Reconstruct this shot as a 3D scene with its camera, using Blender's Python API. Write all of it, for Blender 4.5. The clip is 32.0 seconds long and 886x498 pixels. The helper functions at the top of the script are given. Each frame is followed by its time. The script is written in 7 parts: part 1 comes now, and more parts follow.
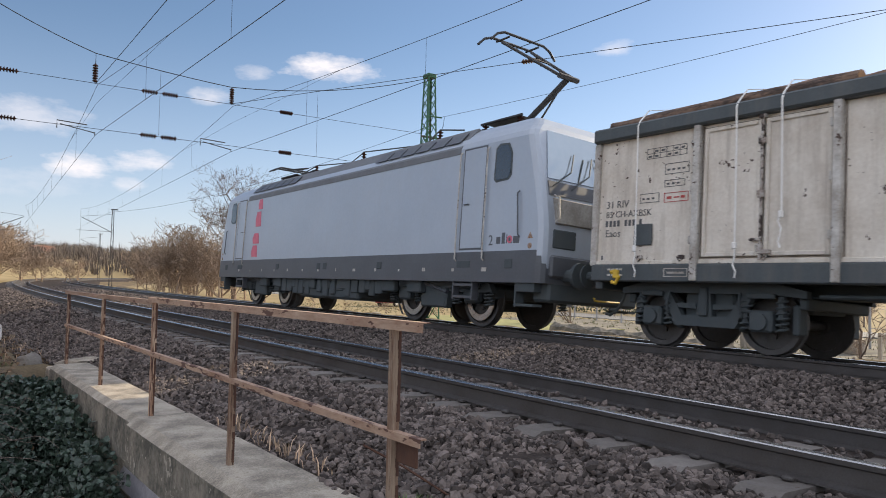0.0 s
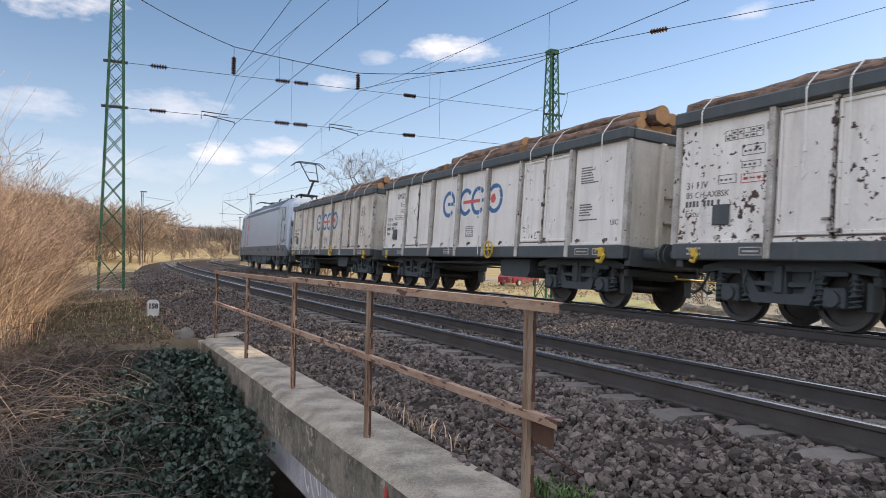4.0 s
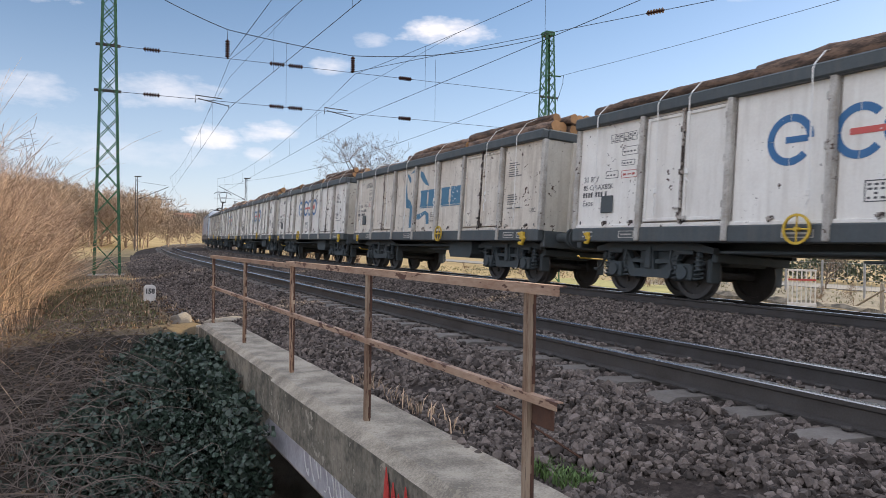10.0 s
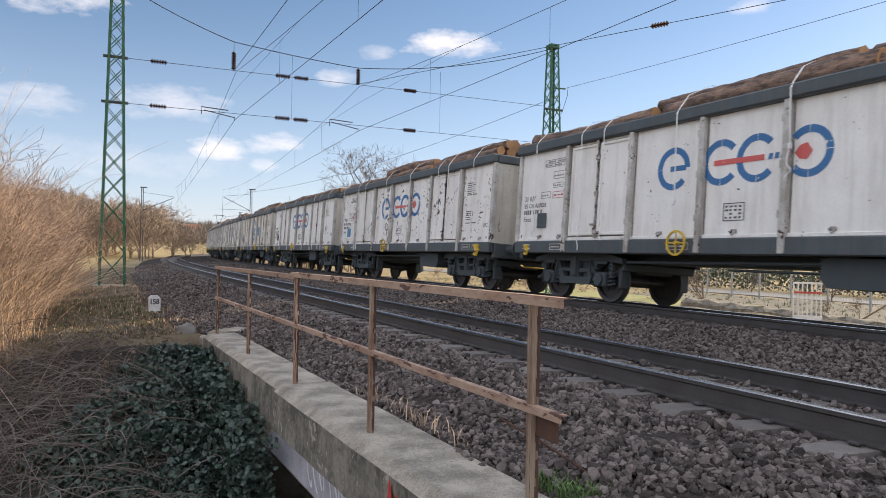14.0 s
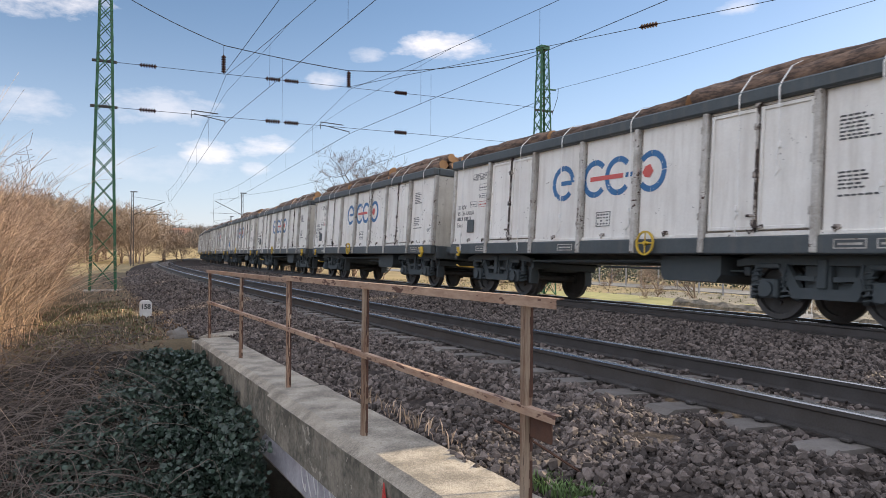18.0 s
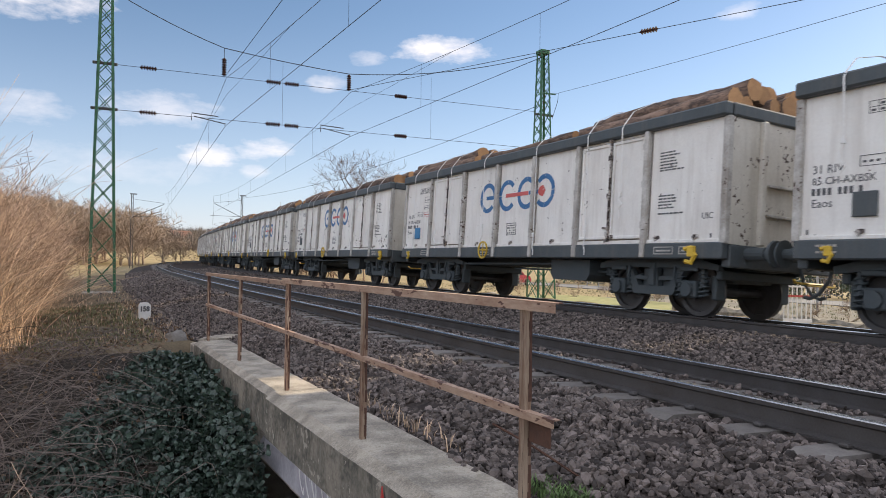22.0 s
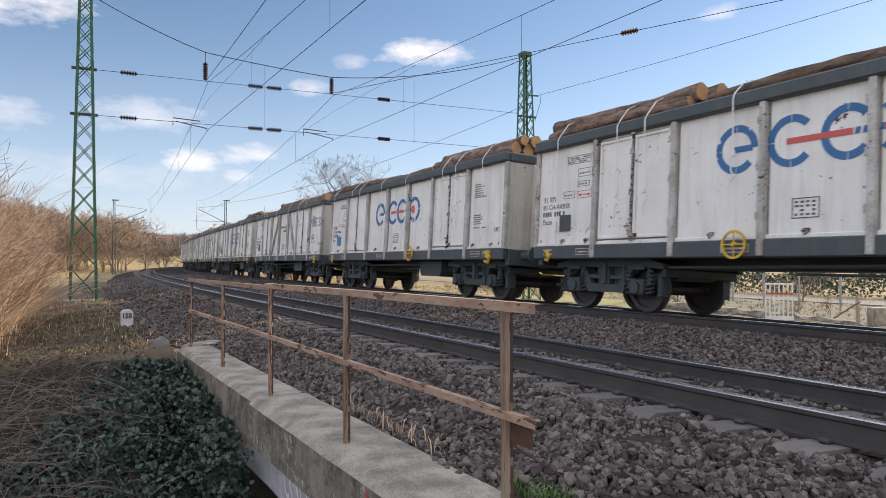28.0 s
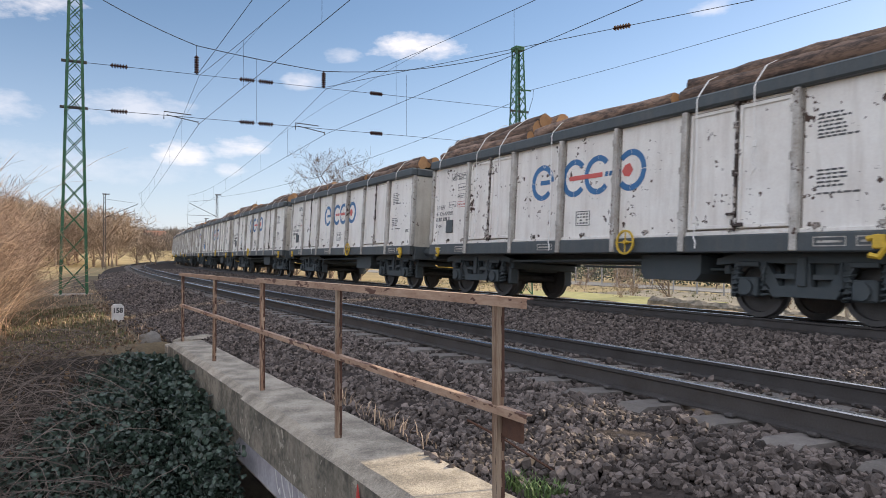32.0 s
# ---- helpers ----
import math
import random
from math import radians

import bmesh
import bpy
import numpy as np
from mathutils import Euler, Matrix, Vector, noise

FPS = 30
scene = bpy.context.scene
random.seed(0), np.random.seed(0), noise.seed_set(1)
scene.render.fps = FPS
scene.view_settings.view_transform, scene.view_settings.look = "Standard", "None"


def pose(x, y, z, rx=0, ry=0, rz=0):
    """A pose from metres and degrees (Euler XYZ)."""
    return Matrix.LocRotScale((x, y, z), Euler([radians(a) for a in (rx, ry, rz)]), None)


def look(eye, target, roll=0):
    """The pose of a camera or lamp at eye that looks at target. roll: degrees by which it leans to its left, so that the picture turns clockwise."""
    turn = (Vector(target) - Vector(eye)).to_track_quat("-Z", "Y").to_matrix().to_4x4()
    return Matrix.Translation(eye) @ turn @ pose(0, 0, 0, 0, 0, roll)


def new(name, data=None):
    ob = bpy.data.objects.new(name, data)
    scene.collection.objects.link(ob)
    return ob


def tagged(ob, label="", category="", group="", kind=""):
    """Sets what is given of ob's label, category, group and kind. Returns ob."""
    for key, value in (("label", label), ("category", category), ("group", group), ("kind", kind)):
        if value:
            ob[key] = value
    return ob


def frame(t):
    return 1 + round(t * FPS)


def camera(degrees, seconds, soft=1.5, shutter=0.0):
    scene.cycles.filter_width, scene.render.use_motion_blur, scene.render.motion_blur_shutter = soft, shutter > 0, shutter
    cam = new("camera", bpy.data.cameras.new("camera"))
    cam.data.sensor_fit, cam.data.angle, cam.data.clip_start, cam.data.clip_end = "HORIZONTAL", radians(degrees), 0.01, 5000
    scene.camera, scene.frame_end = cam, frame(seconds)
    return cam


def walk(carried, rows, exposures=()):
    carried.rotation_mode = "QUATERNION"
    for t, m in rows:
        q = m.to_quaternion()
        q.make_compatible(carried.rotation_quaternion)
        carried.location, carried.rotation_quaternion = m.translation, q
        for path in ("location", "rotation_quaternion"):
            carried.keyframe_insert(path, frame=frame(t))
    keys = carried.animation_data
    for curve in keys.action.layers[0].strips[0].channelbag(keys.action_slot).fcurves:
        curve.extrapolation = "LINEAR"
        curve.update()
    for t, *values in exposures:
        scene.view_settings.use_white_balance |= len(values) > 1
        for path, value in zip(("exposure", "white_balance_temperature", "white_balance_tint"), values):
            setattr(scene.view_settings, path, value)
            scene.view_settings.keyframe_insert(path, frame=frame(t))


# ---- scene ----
# camera and its path: one spot beside the bridge parapet, panned by hand
FOV = 64.19
EYE = (0.0, 0.0, 0.9706)
cam = camera(FOV, 32.0, soft=0.9, shutter=0.14)
ROWS = [
    (0, -37.22, 2.62, -1.14), (0.5, -34.33, 2.13, -0.82), (1, -32.22, 1.79, -0.93), (1.5, -30.89, 1.25, -0.78),
    (2, -29.88, 0.92, -0.83), (2.5, -28.88, 0.84, -0.96), (3, -27.98, 1.01, -1.17), (3.5, -27.64, 0.84, -1.08),
    (5.5, -26.7, 0.87, -1.14), (6, -26.74, 0.71, -1.14), (6.5, -26.81, 0.42, -0.98), (7, -26.92, 0.27, -0.91),
    (7.5, -26.94, 0.25, -1.01), (8, -27.01, 0.25, -0.99), (8.5, -27.19, 0.11, -0.94), (9, -27.34, -0.09, -0.81),
    (9.5, -27.47, -0.32, -0.7), (10, -27.69, -0.53, -0.74), (10.5, -27.65, -0.66, -0.76), (11, -27.59, -0.52, -0.88),
    (11.5, -27.52, -0.31, -0.87), (12, -27.45, -0.17, -0.86), (12.5, -27.41, -0.19, -0.86), (13, -27.3, -0.22, -0.64),
    (13.5, -27.27, 0.04, -0.97), (14, -27.34, 0.4, -0.93), (14.5, -27.47, 0.65, -0.8), (15, -27.63, 0.77, -0.78),
    (15.5, -27.71, 0.69, -0.68), (17.5, -27.97, 0.62, -0.51), (18, -27.97, 0.56, -0.38), (18.5, -27.99, 0.36, -0.33),
    (19, -27.96, 0.1, -0.21), (19.5, -27.93, 0.17, -0.35), (20, -27.84, 0.38, -0.51), (20.5, -27.87, 0.58, -0.58),
    (21, -27.85, 0.61, -0.6), (21.5, -27.89, 0.62, -0.62), (22, -28.02, 0.85, -0.64), (22.5, -28.36, 1.1, -0.58),
    (23, -28.78, 1.22, -0.53), (23.5, -29, 1.17, -0.37), (24, -29.13, 1.28, -0.29), (24.5, -29.3, 1.52, -0.18),
    (25, -29.41, 1.69, -0.24), (25.5, -29.3, 1.52, -0.17), (27.5, -29.11, 1.16, 0.12), (28, -29.18, 1.05, 0.13),
    (28.5, -29.34, 1.2, 0.12), (29, -29.42, 1.32, 0.09), (29.5, -29.37, 1.48, 0.03), (30, -29.45, 1.51, 0.01),
    (30.5, -29.73, 1.37, -0.12), (31, -29.86, 0.99, -0.09), (31.5, -29.91, 0.71, -0.11), (32, -29.8, 0.62, 0.06),
]
# the holder sways a few centimetres sideways
SWAY = ((0, 0.075), (1, 0.05), (2, 0.032), (3, 0.022), (6, 0.012), (8, 0.0), (22, 0.0), (24, 0.022), (30, 0.03), (32, 0.03))


def sway(t):
    for (a, u), (b, v) in zip(SWAY, SWAY[1:]):
        if t <= b:
            return u + (v - u) * (t - a) / (b - a)
    return SWAY[-1][1]


walk(cam, [(t, pose(EYE[0] + sway(t) * math.cos(radians(y)), EYE[1] + sway(t) * math.sin(radians(y)), EYE[2], 90 + p, r, y)) for t, y, p, r in ROWS], exposures=[(0, 0.5), (1, 0.54), (3, 0.62), (32, 0.62)])

# world: hazy blue spring sky with a few clouds, low sun square to the line
SUN_EL, SUN_STRENGTH, SKY_STRENGTH = 22.3, 5.0, 0.094
SUN_AZ = 1.0      # degrees from +x towards +y


def node(nt, kind, **values):
    n = nt.nodes.new(kind)
    for key, value in values.items():
        if key == "op":
            n.operation = value
        elif key == "kind":
            n.noise_type = value
        else:
            n.inputs[int(key[1:])].default_value = value
    return n


def math_node(nt, op, a, b=None):
    n = nt.nodes.new("ShaderNodeMath")
    n.operation = op
    for i, value in enumerate((a, b)):
        if value is None:
            continue
        if isinstance(value, (int, float)):
            n.inputs[i].default_value = value
        else:
            nt.links.new(value, n.inputs[i])
    return n.outputs[0]


def make_world():
    w = bpy.data.worlds.new("sky")
    scene.world = w
    w.use_nodes = True
    nt = w.node_tree
    nt.nodes.clear()
    link = nt.links.new
    out = nt.nodes.new("ShaderNodeOutputWorld")
    bg = nt.nodes.new("ShaderNodeBackground")
    bg.inputs[1].default_value = SKY_STRENGTH
    sky = nt.nodes.new("ShaderNodeTexSky")
    sky.sky_type, sky.sun_disc = "NISHITA", False
    sky.sun_elevation, sky.sun_rotation = radians(SUN_EL), radians(90 - SUN_AZ)
    sky.air_density, sky.dust_density, sky.ozone_density = 1.0, 0.35, 3.0
    tc = nt.nodes.new("ShaderNodeTexCoord")
    sep = nt.nodes.new("ShaderNodeSeparateXYZ")
    link(tc.outputs["Generated"], sep.inputs[0])
    x, y, z = sep.outputs
    az = math_node(nt, "MULTIPLY", math_node(nt, "ARCTAN2", x, y), 57.2958)
    el = math_node(nt, "MULTIPLY", math_node(nt, "ARCSINE", z), 57.2958)
    # clouds: azimuth (right of +y), elevation, half width, half height, weight
    clouds = [(27.7, 16.6, 4.6, 1.25, 0.95), (18.7, 13.8, 1.9, 0.8, 0.6), (9.5, 7.9, 2.8, 1.2, 0.9), (13.8, 8.5, 3.0, 1.2, 0.9),
              (-3.5, 18.4, 6.5, 2.4, 0.95), (6.5, 11.0, 6.0, 1.5, 0.5), (13.0, 6.7, 1.6, 0.7, 0.6), (-3.0, 10.2, 4.5, 1.4, 0.45),
              # the last six clouds are out of view, added like the field below
              (21.6, 15.8, 1.8, 0.7, 0.45), (2.0, 6.6, 12.0, 1.5, 0.26), (50.5, 18.2, 2.0, 0.7, 0.5), (80.0, 26.0, 9.0, 3.0, 0.9), (-60.0, 24.0, 14.0, 4.5, 1.0),
              (-110.0, 30.0, 16.0, 5.0, 1.0), (170.0, 22.0, 18.0, 5.0, 1.0), (-150.0, 40.0, 14.0, 6.0, 0.9), (120.0, 38.0, 12.0, 5.0, 0.9)]
    noise_a = node(nt, "ShaderNodeTexNoise", i2=16.0, i3=7.0, i4=0.62)
    stretch = nt.nodes.new("ShaderNodeVectorMath")
    stretch.operation = "MULTIPLY"
    stretch.inputs[1].default_value = (1, 1, 2.4)
    link(tc.outputs["Generated"], stretch.inputs[0])
    link(stretch.outputs[0], noise_a.inputs[0])
    grain = math_node(nt, "MULTIPLY", math_node(nt, "SUBTRACT", noise_a.outputs[0], 0.5), 3.4)
    total = None
    for ca, ce, wa, we, weight in clouds:
        da = math_node(nt, "DIVIDE", math_node(nt, "SUBTRACT", az, ca), wa)
        de = math_node(nt, "DIVIDE", math_node(nt, "SUBTRACT", el, ce), we)
        r2 = math_node(nt, "ADD", math_node(nt, "MULTIPLY", da, da), math_node(nt, "MULTIPLY", de, de))
        d = math_node(nt, "SUBTRACT", 0.75, r2)
        d = math_node(nt, "ADD", d, grain)
        d = math_node(nt, "MULTIPLY", d, 0.9)
        d = math_node(nt, "MINIMUM", math_node(nt, "MAXIMUM", d, 0.0), 1.0)
        d = math_node(nt, "MULTIPLY", d, weight)
        total = d if total is None else math_node(nt, "MAXIMUM", total, d)
    # unseen broken cumulus, front-lit, added over the rest of the sky to fill shade
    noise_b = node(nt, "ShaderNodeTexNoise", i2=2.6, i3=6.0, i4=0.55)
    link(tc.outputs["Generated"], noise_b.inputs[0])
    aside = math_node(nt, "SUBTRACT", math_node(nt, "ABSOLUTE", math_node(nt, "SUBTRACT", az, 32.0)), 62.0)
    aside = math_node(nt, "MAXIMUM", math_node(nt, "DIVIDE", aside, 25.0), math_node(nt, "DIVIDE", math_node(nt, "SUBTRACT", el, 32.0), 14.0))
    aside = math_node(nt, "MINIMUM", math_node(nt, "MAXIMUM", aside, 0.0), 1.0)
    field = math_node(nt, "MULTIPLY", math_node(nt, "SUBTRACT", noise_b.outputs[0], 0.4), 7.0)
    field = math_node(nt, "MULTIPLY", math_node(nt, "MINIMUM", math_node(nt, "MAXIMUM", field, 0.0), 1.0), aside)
    # pale veil towards the horizon
    veil = math_node(nt, "MULTIPLY", math_node(nt, "POWER", math_node(nt, "MAXIMUM", math_node(nt, "SUBTRACT", 1.0, math_node(nt, "DIVIDE", math_node(nt, "ABSOLUTE", el), 20.0)), 0.0), 1.6), 0.55)
    haze = nt.nodes.new("ShaderNodeMix")
    haze.data_type = "RGBA"
    link(veil, haze.inputs[0])
    tint = nt.nodes.new("ShaderNodeMix")
    tint.data_type, tint.blend_type = "RGBA", "MULTIPLY"
    tint.inputs[0].default_value = 1
    link(sky.outputs[0], tint.inputs[6])
    tint.inputs[7].default_value = (1.12, 1.06, 1.04, 1)
    link(tint.outputs[2], haze.inputs[6])
    haze.inputs[7].default_value = (6.0, 6.35, 8.3, 1)
    mix = nt.nodes.new("ShaderNodeMix")
    mix.data_type = "RGBA"
    link(total, mix.inputs[0])
    link(haze.outputs[2], mix.inputs[6])
    mix.inputs[7].default_value = (8.0, 7.6, 7.8, 1)
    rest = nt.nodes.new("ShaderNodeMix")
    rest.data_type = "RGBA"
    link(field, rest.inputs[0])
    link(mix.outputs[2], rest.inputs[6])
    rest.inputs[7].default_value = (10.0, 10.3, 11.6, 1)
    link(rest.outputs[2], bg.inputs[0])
    link(bg.outputs[0], out.inputs[0])


make_world()
sun_data = bpy.data.lights.new("sun", "SUN")
sun_data.energy, sun_data.angle, sun_data.color = SUN_STRENGTH, radians(0.5), (1.0, 0.82, 0.57)
sun = new("sun", sun_data)
sun_dir = Vector((math.cos(radians(SUN_AZ)) * math.cos(radians(SUN_EL)), math.sin(radians(SUN_AZ)) * math.cos(radians(SUN_EL)), math.sin(radians(SUN_EL))))
sun.matrix_world = look(tuple(sun_dir * 200), (0, 0, 0))


# ---- materials ----
def material(name, base, other=None, rough=0.7, metal=0.0, scale=6.0, fine=60.0, bump=0.15, amount=0.6, per_object=0.0, per_island=0.0,
             stretch=(1, 1, 1), chips=None, spec=0.5, coords="Object", streak=None):
    """A surface with variation at two scales. chips: (colour, scale, threshold) of flaked spots; streak: (colour, amount) of vertical runs."""
    m = bpy.data.materials.new(name)
    m.use_nodes = True
    nt = m.node_tree
    link = nt.links.new
    bsdf = nt.nodes["Principled BSDF"]
    bsdf.inputs["Metallic"].default_value = metal
    bsdf.inputs["Specular IOR Level"].default_value = spec
    tc = nt.nodes.new("ShaderNodeTexCoord")
    info = nt.nodes.new("ShaderNodeObjectInfo")
    shift = nt.nodes.new("ShaderNodeVectorMath")
    shift.operation = "MULTIPLY_ADD"
    shift.inputs[1].default_value = stretch
    link(tc.outputs[coords], shift.inputs[0])
    rnd = math_node(nt, "MULTIPLY", info.outputs["Random"], 37.0)
    link(rnd, shift.inputs[2])
    vec = shift.outputs[0]
    a = node(nt, "ShaderNodeTexNoise", i2=scale, i3=5.0, i4=0.6)
    b = node(nt, "ShaderNodeTexNoise", i2=fine, i3=4.0, i4=0.6)
    link(vec, a.inputs[0])
    link(vec, b.inputs[0])
    mixed = math_node(nt, "ADD", math_node(nt, "MULTIPLY", a.outputs[0], 0.65), math_node(nt, "MULTIPLY", b.outputs[0], 0.35))
    ramp = nt.nodes.new("ShaderNodeMapRange")
    link(mixed, ramp.inputs[0])
    ramp.inputs[1].default_value, ramp.inputs[2].default_value = 0.5 - 0.22 / max(amount, 0.05) * 0.6, 0.5 + 0.22 / max(amount, 0.05) * 0.6
    col = nt.nodes.new("ShaderNodeMix")
    col.data_type = "RGBA"
    link(ramp.outputs[0], col.inputs[0])
    col.inputs[6].default_value = (*base, 1)
    col.inputs[7].default_value = (*(other or tuple(c * 0.7 for c in base)), 1)
    colour = col.outputs[2]
    if streak:
        s = nt.nodes.new("ShaderNodeVectorMath")
        s.operation = "MULTIPLY"
        s.inputs[1].default_value = (5.0, 5.0, 0.5)
        link(vec, s.inputs[0])
        n = node(nt, "ShaderNodeTexNoise", i2=1.0, i3=5.0, i4=0.65)
        link(s.outputs[0], n.inputs[0])
        r = nt.nodes.new("ShaderNodeMapRange")
        link(n.outputs[0], r.inputs[0])
        r.inputs[1].default_value, r.inputs[2].default_value, r.inputs[4].default_value = 0.48, 0.75, streak[1]
        mx = nt.nodes.new("ShaderNodeMix")
        mx.data_type = "RGBA"
        link(r.outputs[0], mx.inputs[0])
        link(colour, mx.inputs[6])
        mx.inputs[7].default_value = (*streak[0], 1)
        colour = mx.outputs[2]
    if chips:
        n = node(nt, "ShaderNodeTexNoise", i2=chips[1], i3=3.0, i4=0.55)
        link(vec, n.inputs[0])
        n2 = node(nt, "ShaderNodeTexNoise", i2=chips[1] * 0.16, i3=2.0, i4=0.5)
        link(vec, n2.inputs[0])
        both = math_node(nt, "ADD", math_node(nt, "MULTIPLY", n.outputs[0], 0.6), math_node(nt, "MULTIPLY", n2.outputs[0], 0.4))
        both = math_node(nt, "ADD", both, math_node(nt, "MULTIPLY", math_node(nt, "SUBTRACT", info.outputs["Random"], 0.5), 0.05))
        r = nt.nodes.new("ShaderNodeMapRange")
        link(both, r.inputs[0])
        r.inputs[1].default_value, r.inputs[2].default_value = chips[2], chips[2] + 0.012
        mx = nt.nodes.new("ShaderNodeMix")
        mx.data_type = "RGBA"
        link(r.outputs[0], mx.inputs[0])
        link(colour, mx.inputs[6])
        mx.inputs[7].default_value = (*chips[0], 1)
        colour = mx.outputs[2]
    for source, k in ((info.outputs["Random"], per_object), (None, per_island)):
        if not k:
            continue
        if source is None:
            source = nt.nodes.new("ShaderNodeNewGeometry").outputs["Random Per Island"]
        f = math_node(nt, "ADD", math_node(nt, "MULTIPLY", source, 2 * k), 1 - k)
        mx = nt.nodes.new("ShaderNodeMix")
        mx.data_type, mx.blend_type = "RGBA", "MULTIPLY"
        mx.inputs[0].default_value = 1
        comb = nt.nodes.new("ShaderNodeCombineColor")
        for i in range(3):
            link(f, comb.inputs[i])
        link(colour, mx.inputs[6])
        link(comb.outputs[0], mx.inputs[7])
        colour = mx.outputs[2]
    link(colour, bsdf.inputs["Base Color"])
    rr = math_node(nt, "ADD", math_node(nt, "MULTIPLY", b.outputs[0], 0.25), rough - 0.125)
    link(rr, bsdf.inputs["Roughness"])
    if bump:
        bn = nt.nodes.new("ShaderNodeBump")
        bn.inputs["Strength"].default_value = bump
        bn.inputs["Distance"].default_value = 0.02
        link(mixed, bn.inputs["Height"])
        link(bn.outputs[0], bsdf.inputs["Normal"])
    return m


RUST_CHIP = (0.06, 0.03, 0.018)
M_BALLAST = material("ballast_stone", (0.184, 0.151, 0.134), (0.064, 0.053, 0.048), 0.85, scale=9, fine=70, bump=0.4, per_island=0.72, spec=0.25)
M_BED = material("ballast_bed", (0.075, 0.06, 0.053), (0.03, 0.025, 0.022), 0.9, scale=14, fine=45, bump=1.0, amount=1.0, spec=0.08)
M_RAIL = material("rail_steel", (0.11, 0.104, 0.102), (0.068, 0.06, 0.055), 0.6, 0.3, scale=3, fine=80, bump=0.1, spec=0.12)
M_RAILTOP = material("worn_rail_head", (0.46, 0.46, 0.47), (0.34, 0.34, 0.34), 0.25, 1.0, scale=4, fine=40, bump=0.03)
M_SLEEPER = material("concrete_sleeper", (0.22, 0.2, 0.18), (0.13, 0.115, 0.105), 0.9, scale=7, fine=60, bump=0.3, per_object=0.15, spec=0.12)
M_CONCRETE = material("weathered_concrete", (0.44, 0.385, 0.31), (0.2, 0.175, 0.14), 0.92, scale=3.4, fine=75, bump=0.9, amount=1.5, chips=((0.3, 0.26, 0.2), 30.0, 0.6))
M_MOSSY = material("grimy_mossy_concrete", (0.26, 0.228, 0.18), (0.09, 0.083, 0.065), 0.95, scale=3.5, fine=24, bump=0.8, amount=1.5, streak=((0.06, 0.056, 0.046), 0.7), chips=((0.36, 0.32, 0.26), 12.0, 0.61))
M_RUST = material("rusty_painted_steel", (0.42, 0.3, 0.215), (0.23, 0.13, 0.085), 0.8, 0.0, scale=7, fine=60, bump=0.4, amount=0.9, stretch=(1.2, 0.3, 1.2), chips=((0.1, 0.05, 0.035), 26.0, 0.575), per_object=0.15)
M_RUSTPOST = material("rusty_painted_post", (0.46, 0.345, 0.245), (0.24, 0.135, 0.085), 0.8, 0.0, scale=7, fine=60, bump=0.4, amount=1.6, stretch=(3, 3, 0.2), chips=((0.085, 0.042, 0.03), 26.0, 0.535), per_object=0.3)
M_WHITE = material("white_wagon_paint", (0.87, 0.85, 0.8), (0.76, 0.73, 0.68), 0.5, scale=1.4, fine=24, bump=0.05, amount=0.9, per_object=0.035, streak=((0.42, 0.37, 0.31), 0.4), chips=(RUST_CHIP, 15.0, 0.64))
M_GRIMY = material("grimy_white_wagon_paint", (0.74, 0.69, 0.61), (0.58, 0.52, 0.44), 0.6, scale=1.2, fine=20, bump=0.06, amount=1.1, per_object=0.04, streak=((0.25, 0.2, 0.15), 0.55), chips=(RUST_CHIP, 13.0, 0.625))
M_FLAKED = material("flaked_white_wagon_paint", (0.86, 0.84, 0.79), (0.74, 0.7, 0.65), 0.5, scale=1.4, fine=24, bump=0.06, amount=0.9, per_object=0.03, streak=((0.42, 0.36, 0.3), 0.45), chips=(RUST_CHIP, 11.0, 0.602))
# joint grime together with the shadow lines beside ribs and door leaves
M_GRIMESHADE = material("grime_and_shade_in_joints", (0.13, 0.105, 0.085), (0.3, 0.26, 0.22), 0.9, scale=2.5, fine=30, bump=0.1, amount=1.6, stretch=(1, 1, 0.6))
M_END = material("cream_stained_wagon_end", (0.68, 0.645, 0.57), (0.53, 0.49, 0.42), 0.6, scale=1.6, fine=24, bump=0.06, amount=0.9, streak=((0.3, 0.26, 0.2), 0.5), chips=(RUST_CHIP, 13.0, 0.63))
M_RIB = material("white_rib_paint", (0.6, 0.58, 0.54), (0.34, 0.31, 0.27), 0.55, scale=3, fine=30, bump=0.06, amount=1.2, streak=((0.2, 0.165, 0.135), 0.7), chips=(RUST_CHIP, 15.0, 0.62))
M_SLATE = material("slate_grey_paint", (0.075, 0.09, 0.098), (0.052, 0.062, 0.066), 0.55, scale=2, fine=30, bump=0.05, streak=((0.16, 0.14, 0.12), 0.3))
# blue-grey lift here and the lighter wheel steel stand in for lens haze
M_BLACK = material("hazed_grimy_black_steel", (0.056, 0.073, 0.081), (0.078, 0.088, 0.093), 0.75, 0.1, scale=5, fine=50, bump=0.2)
M_WHEEL = material("wheel_steel", (0.085, 0.082, 0.08), (0.05, 0.047, 0.045), 0.6, 0.3, scale=6, fine=50)
M_TREAD = material("polished_wheel_tread", (0.5, 0.5, 0.5), (0.35, 0.34, 0.33), 0.3, 1.0, bump=0.0)
M_YELLOW = material("yellow_paint", (0.75, 0.5, 0.04), (0.5, 0.32, 0.04), 0.5, scale=12, fine=50)
M_BLUE = material("blue_logo_paint", (0.03, 0.13, 0.31), (0.045, 0.165, 0.35), 0.5, scale=5, chips=((0.72, 0.7, 0.68), 10.0, 0.63))
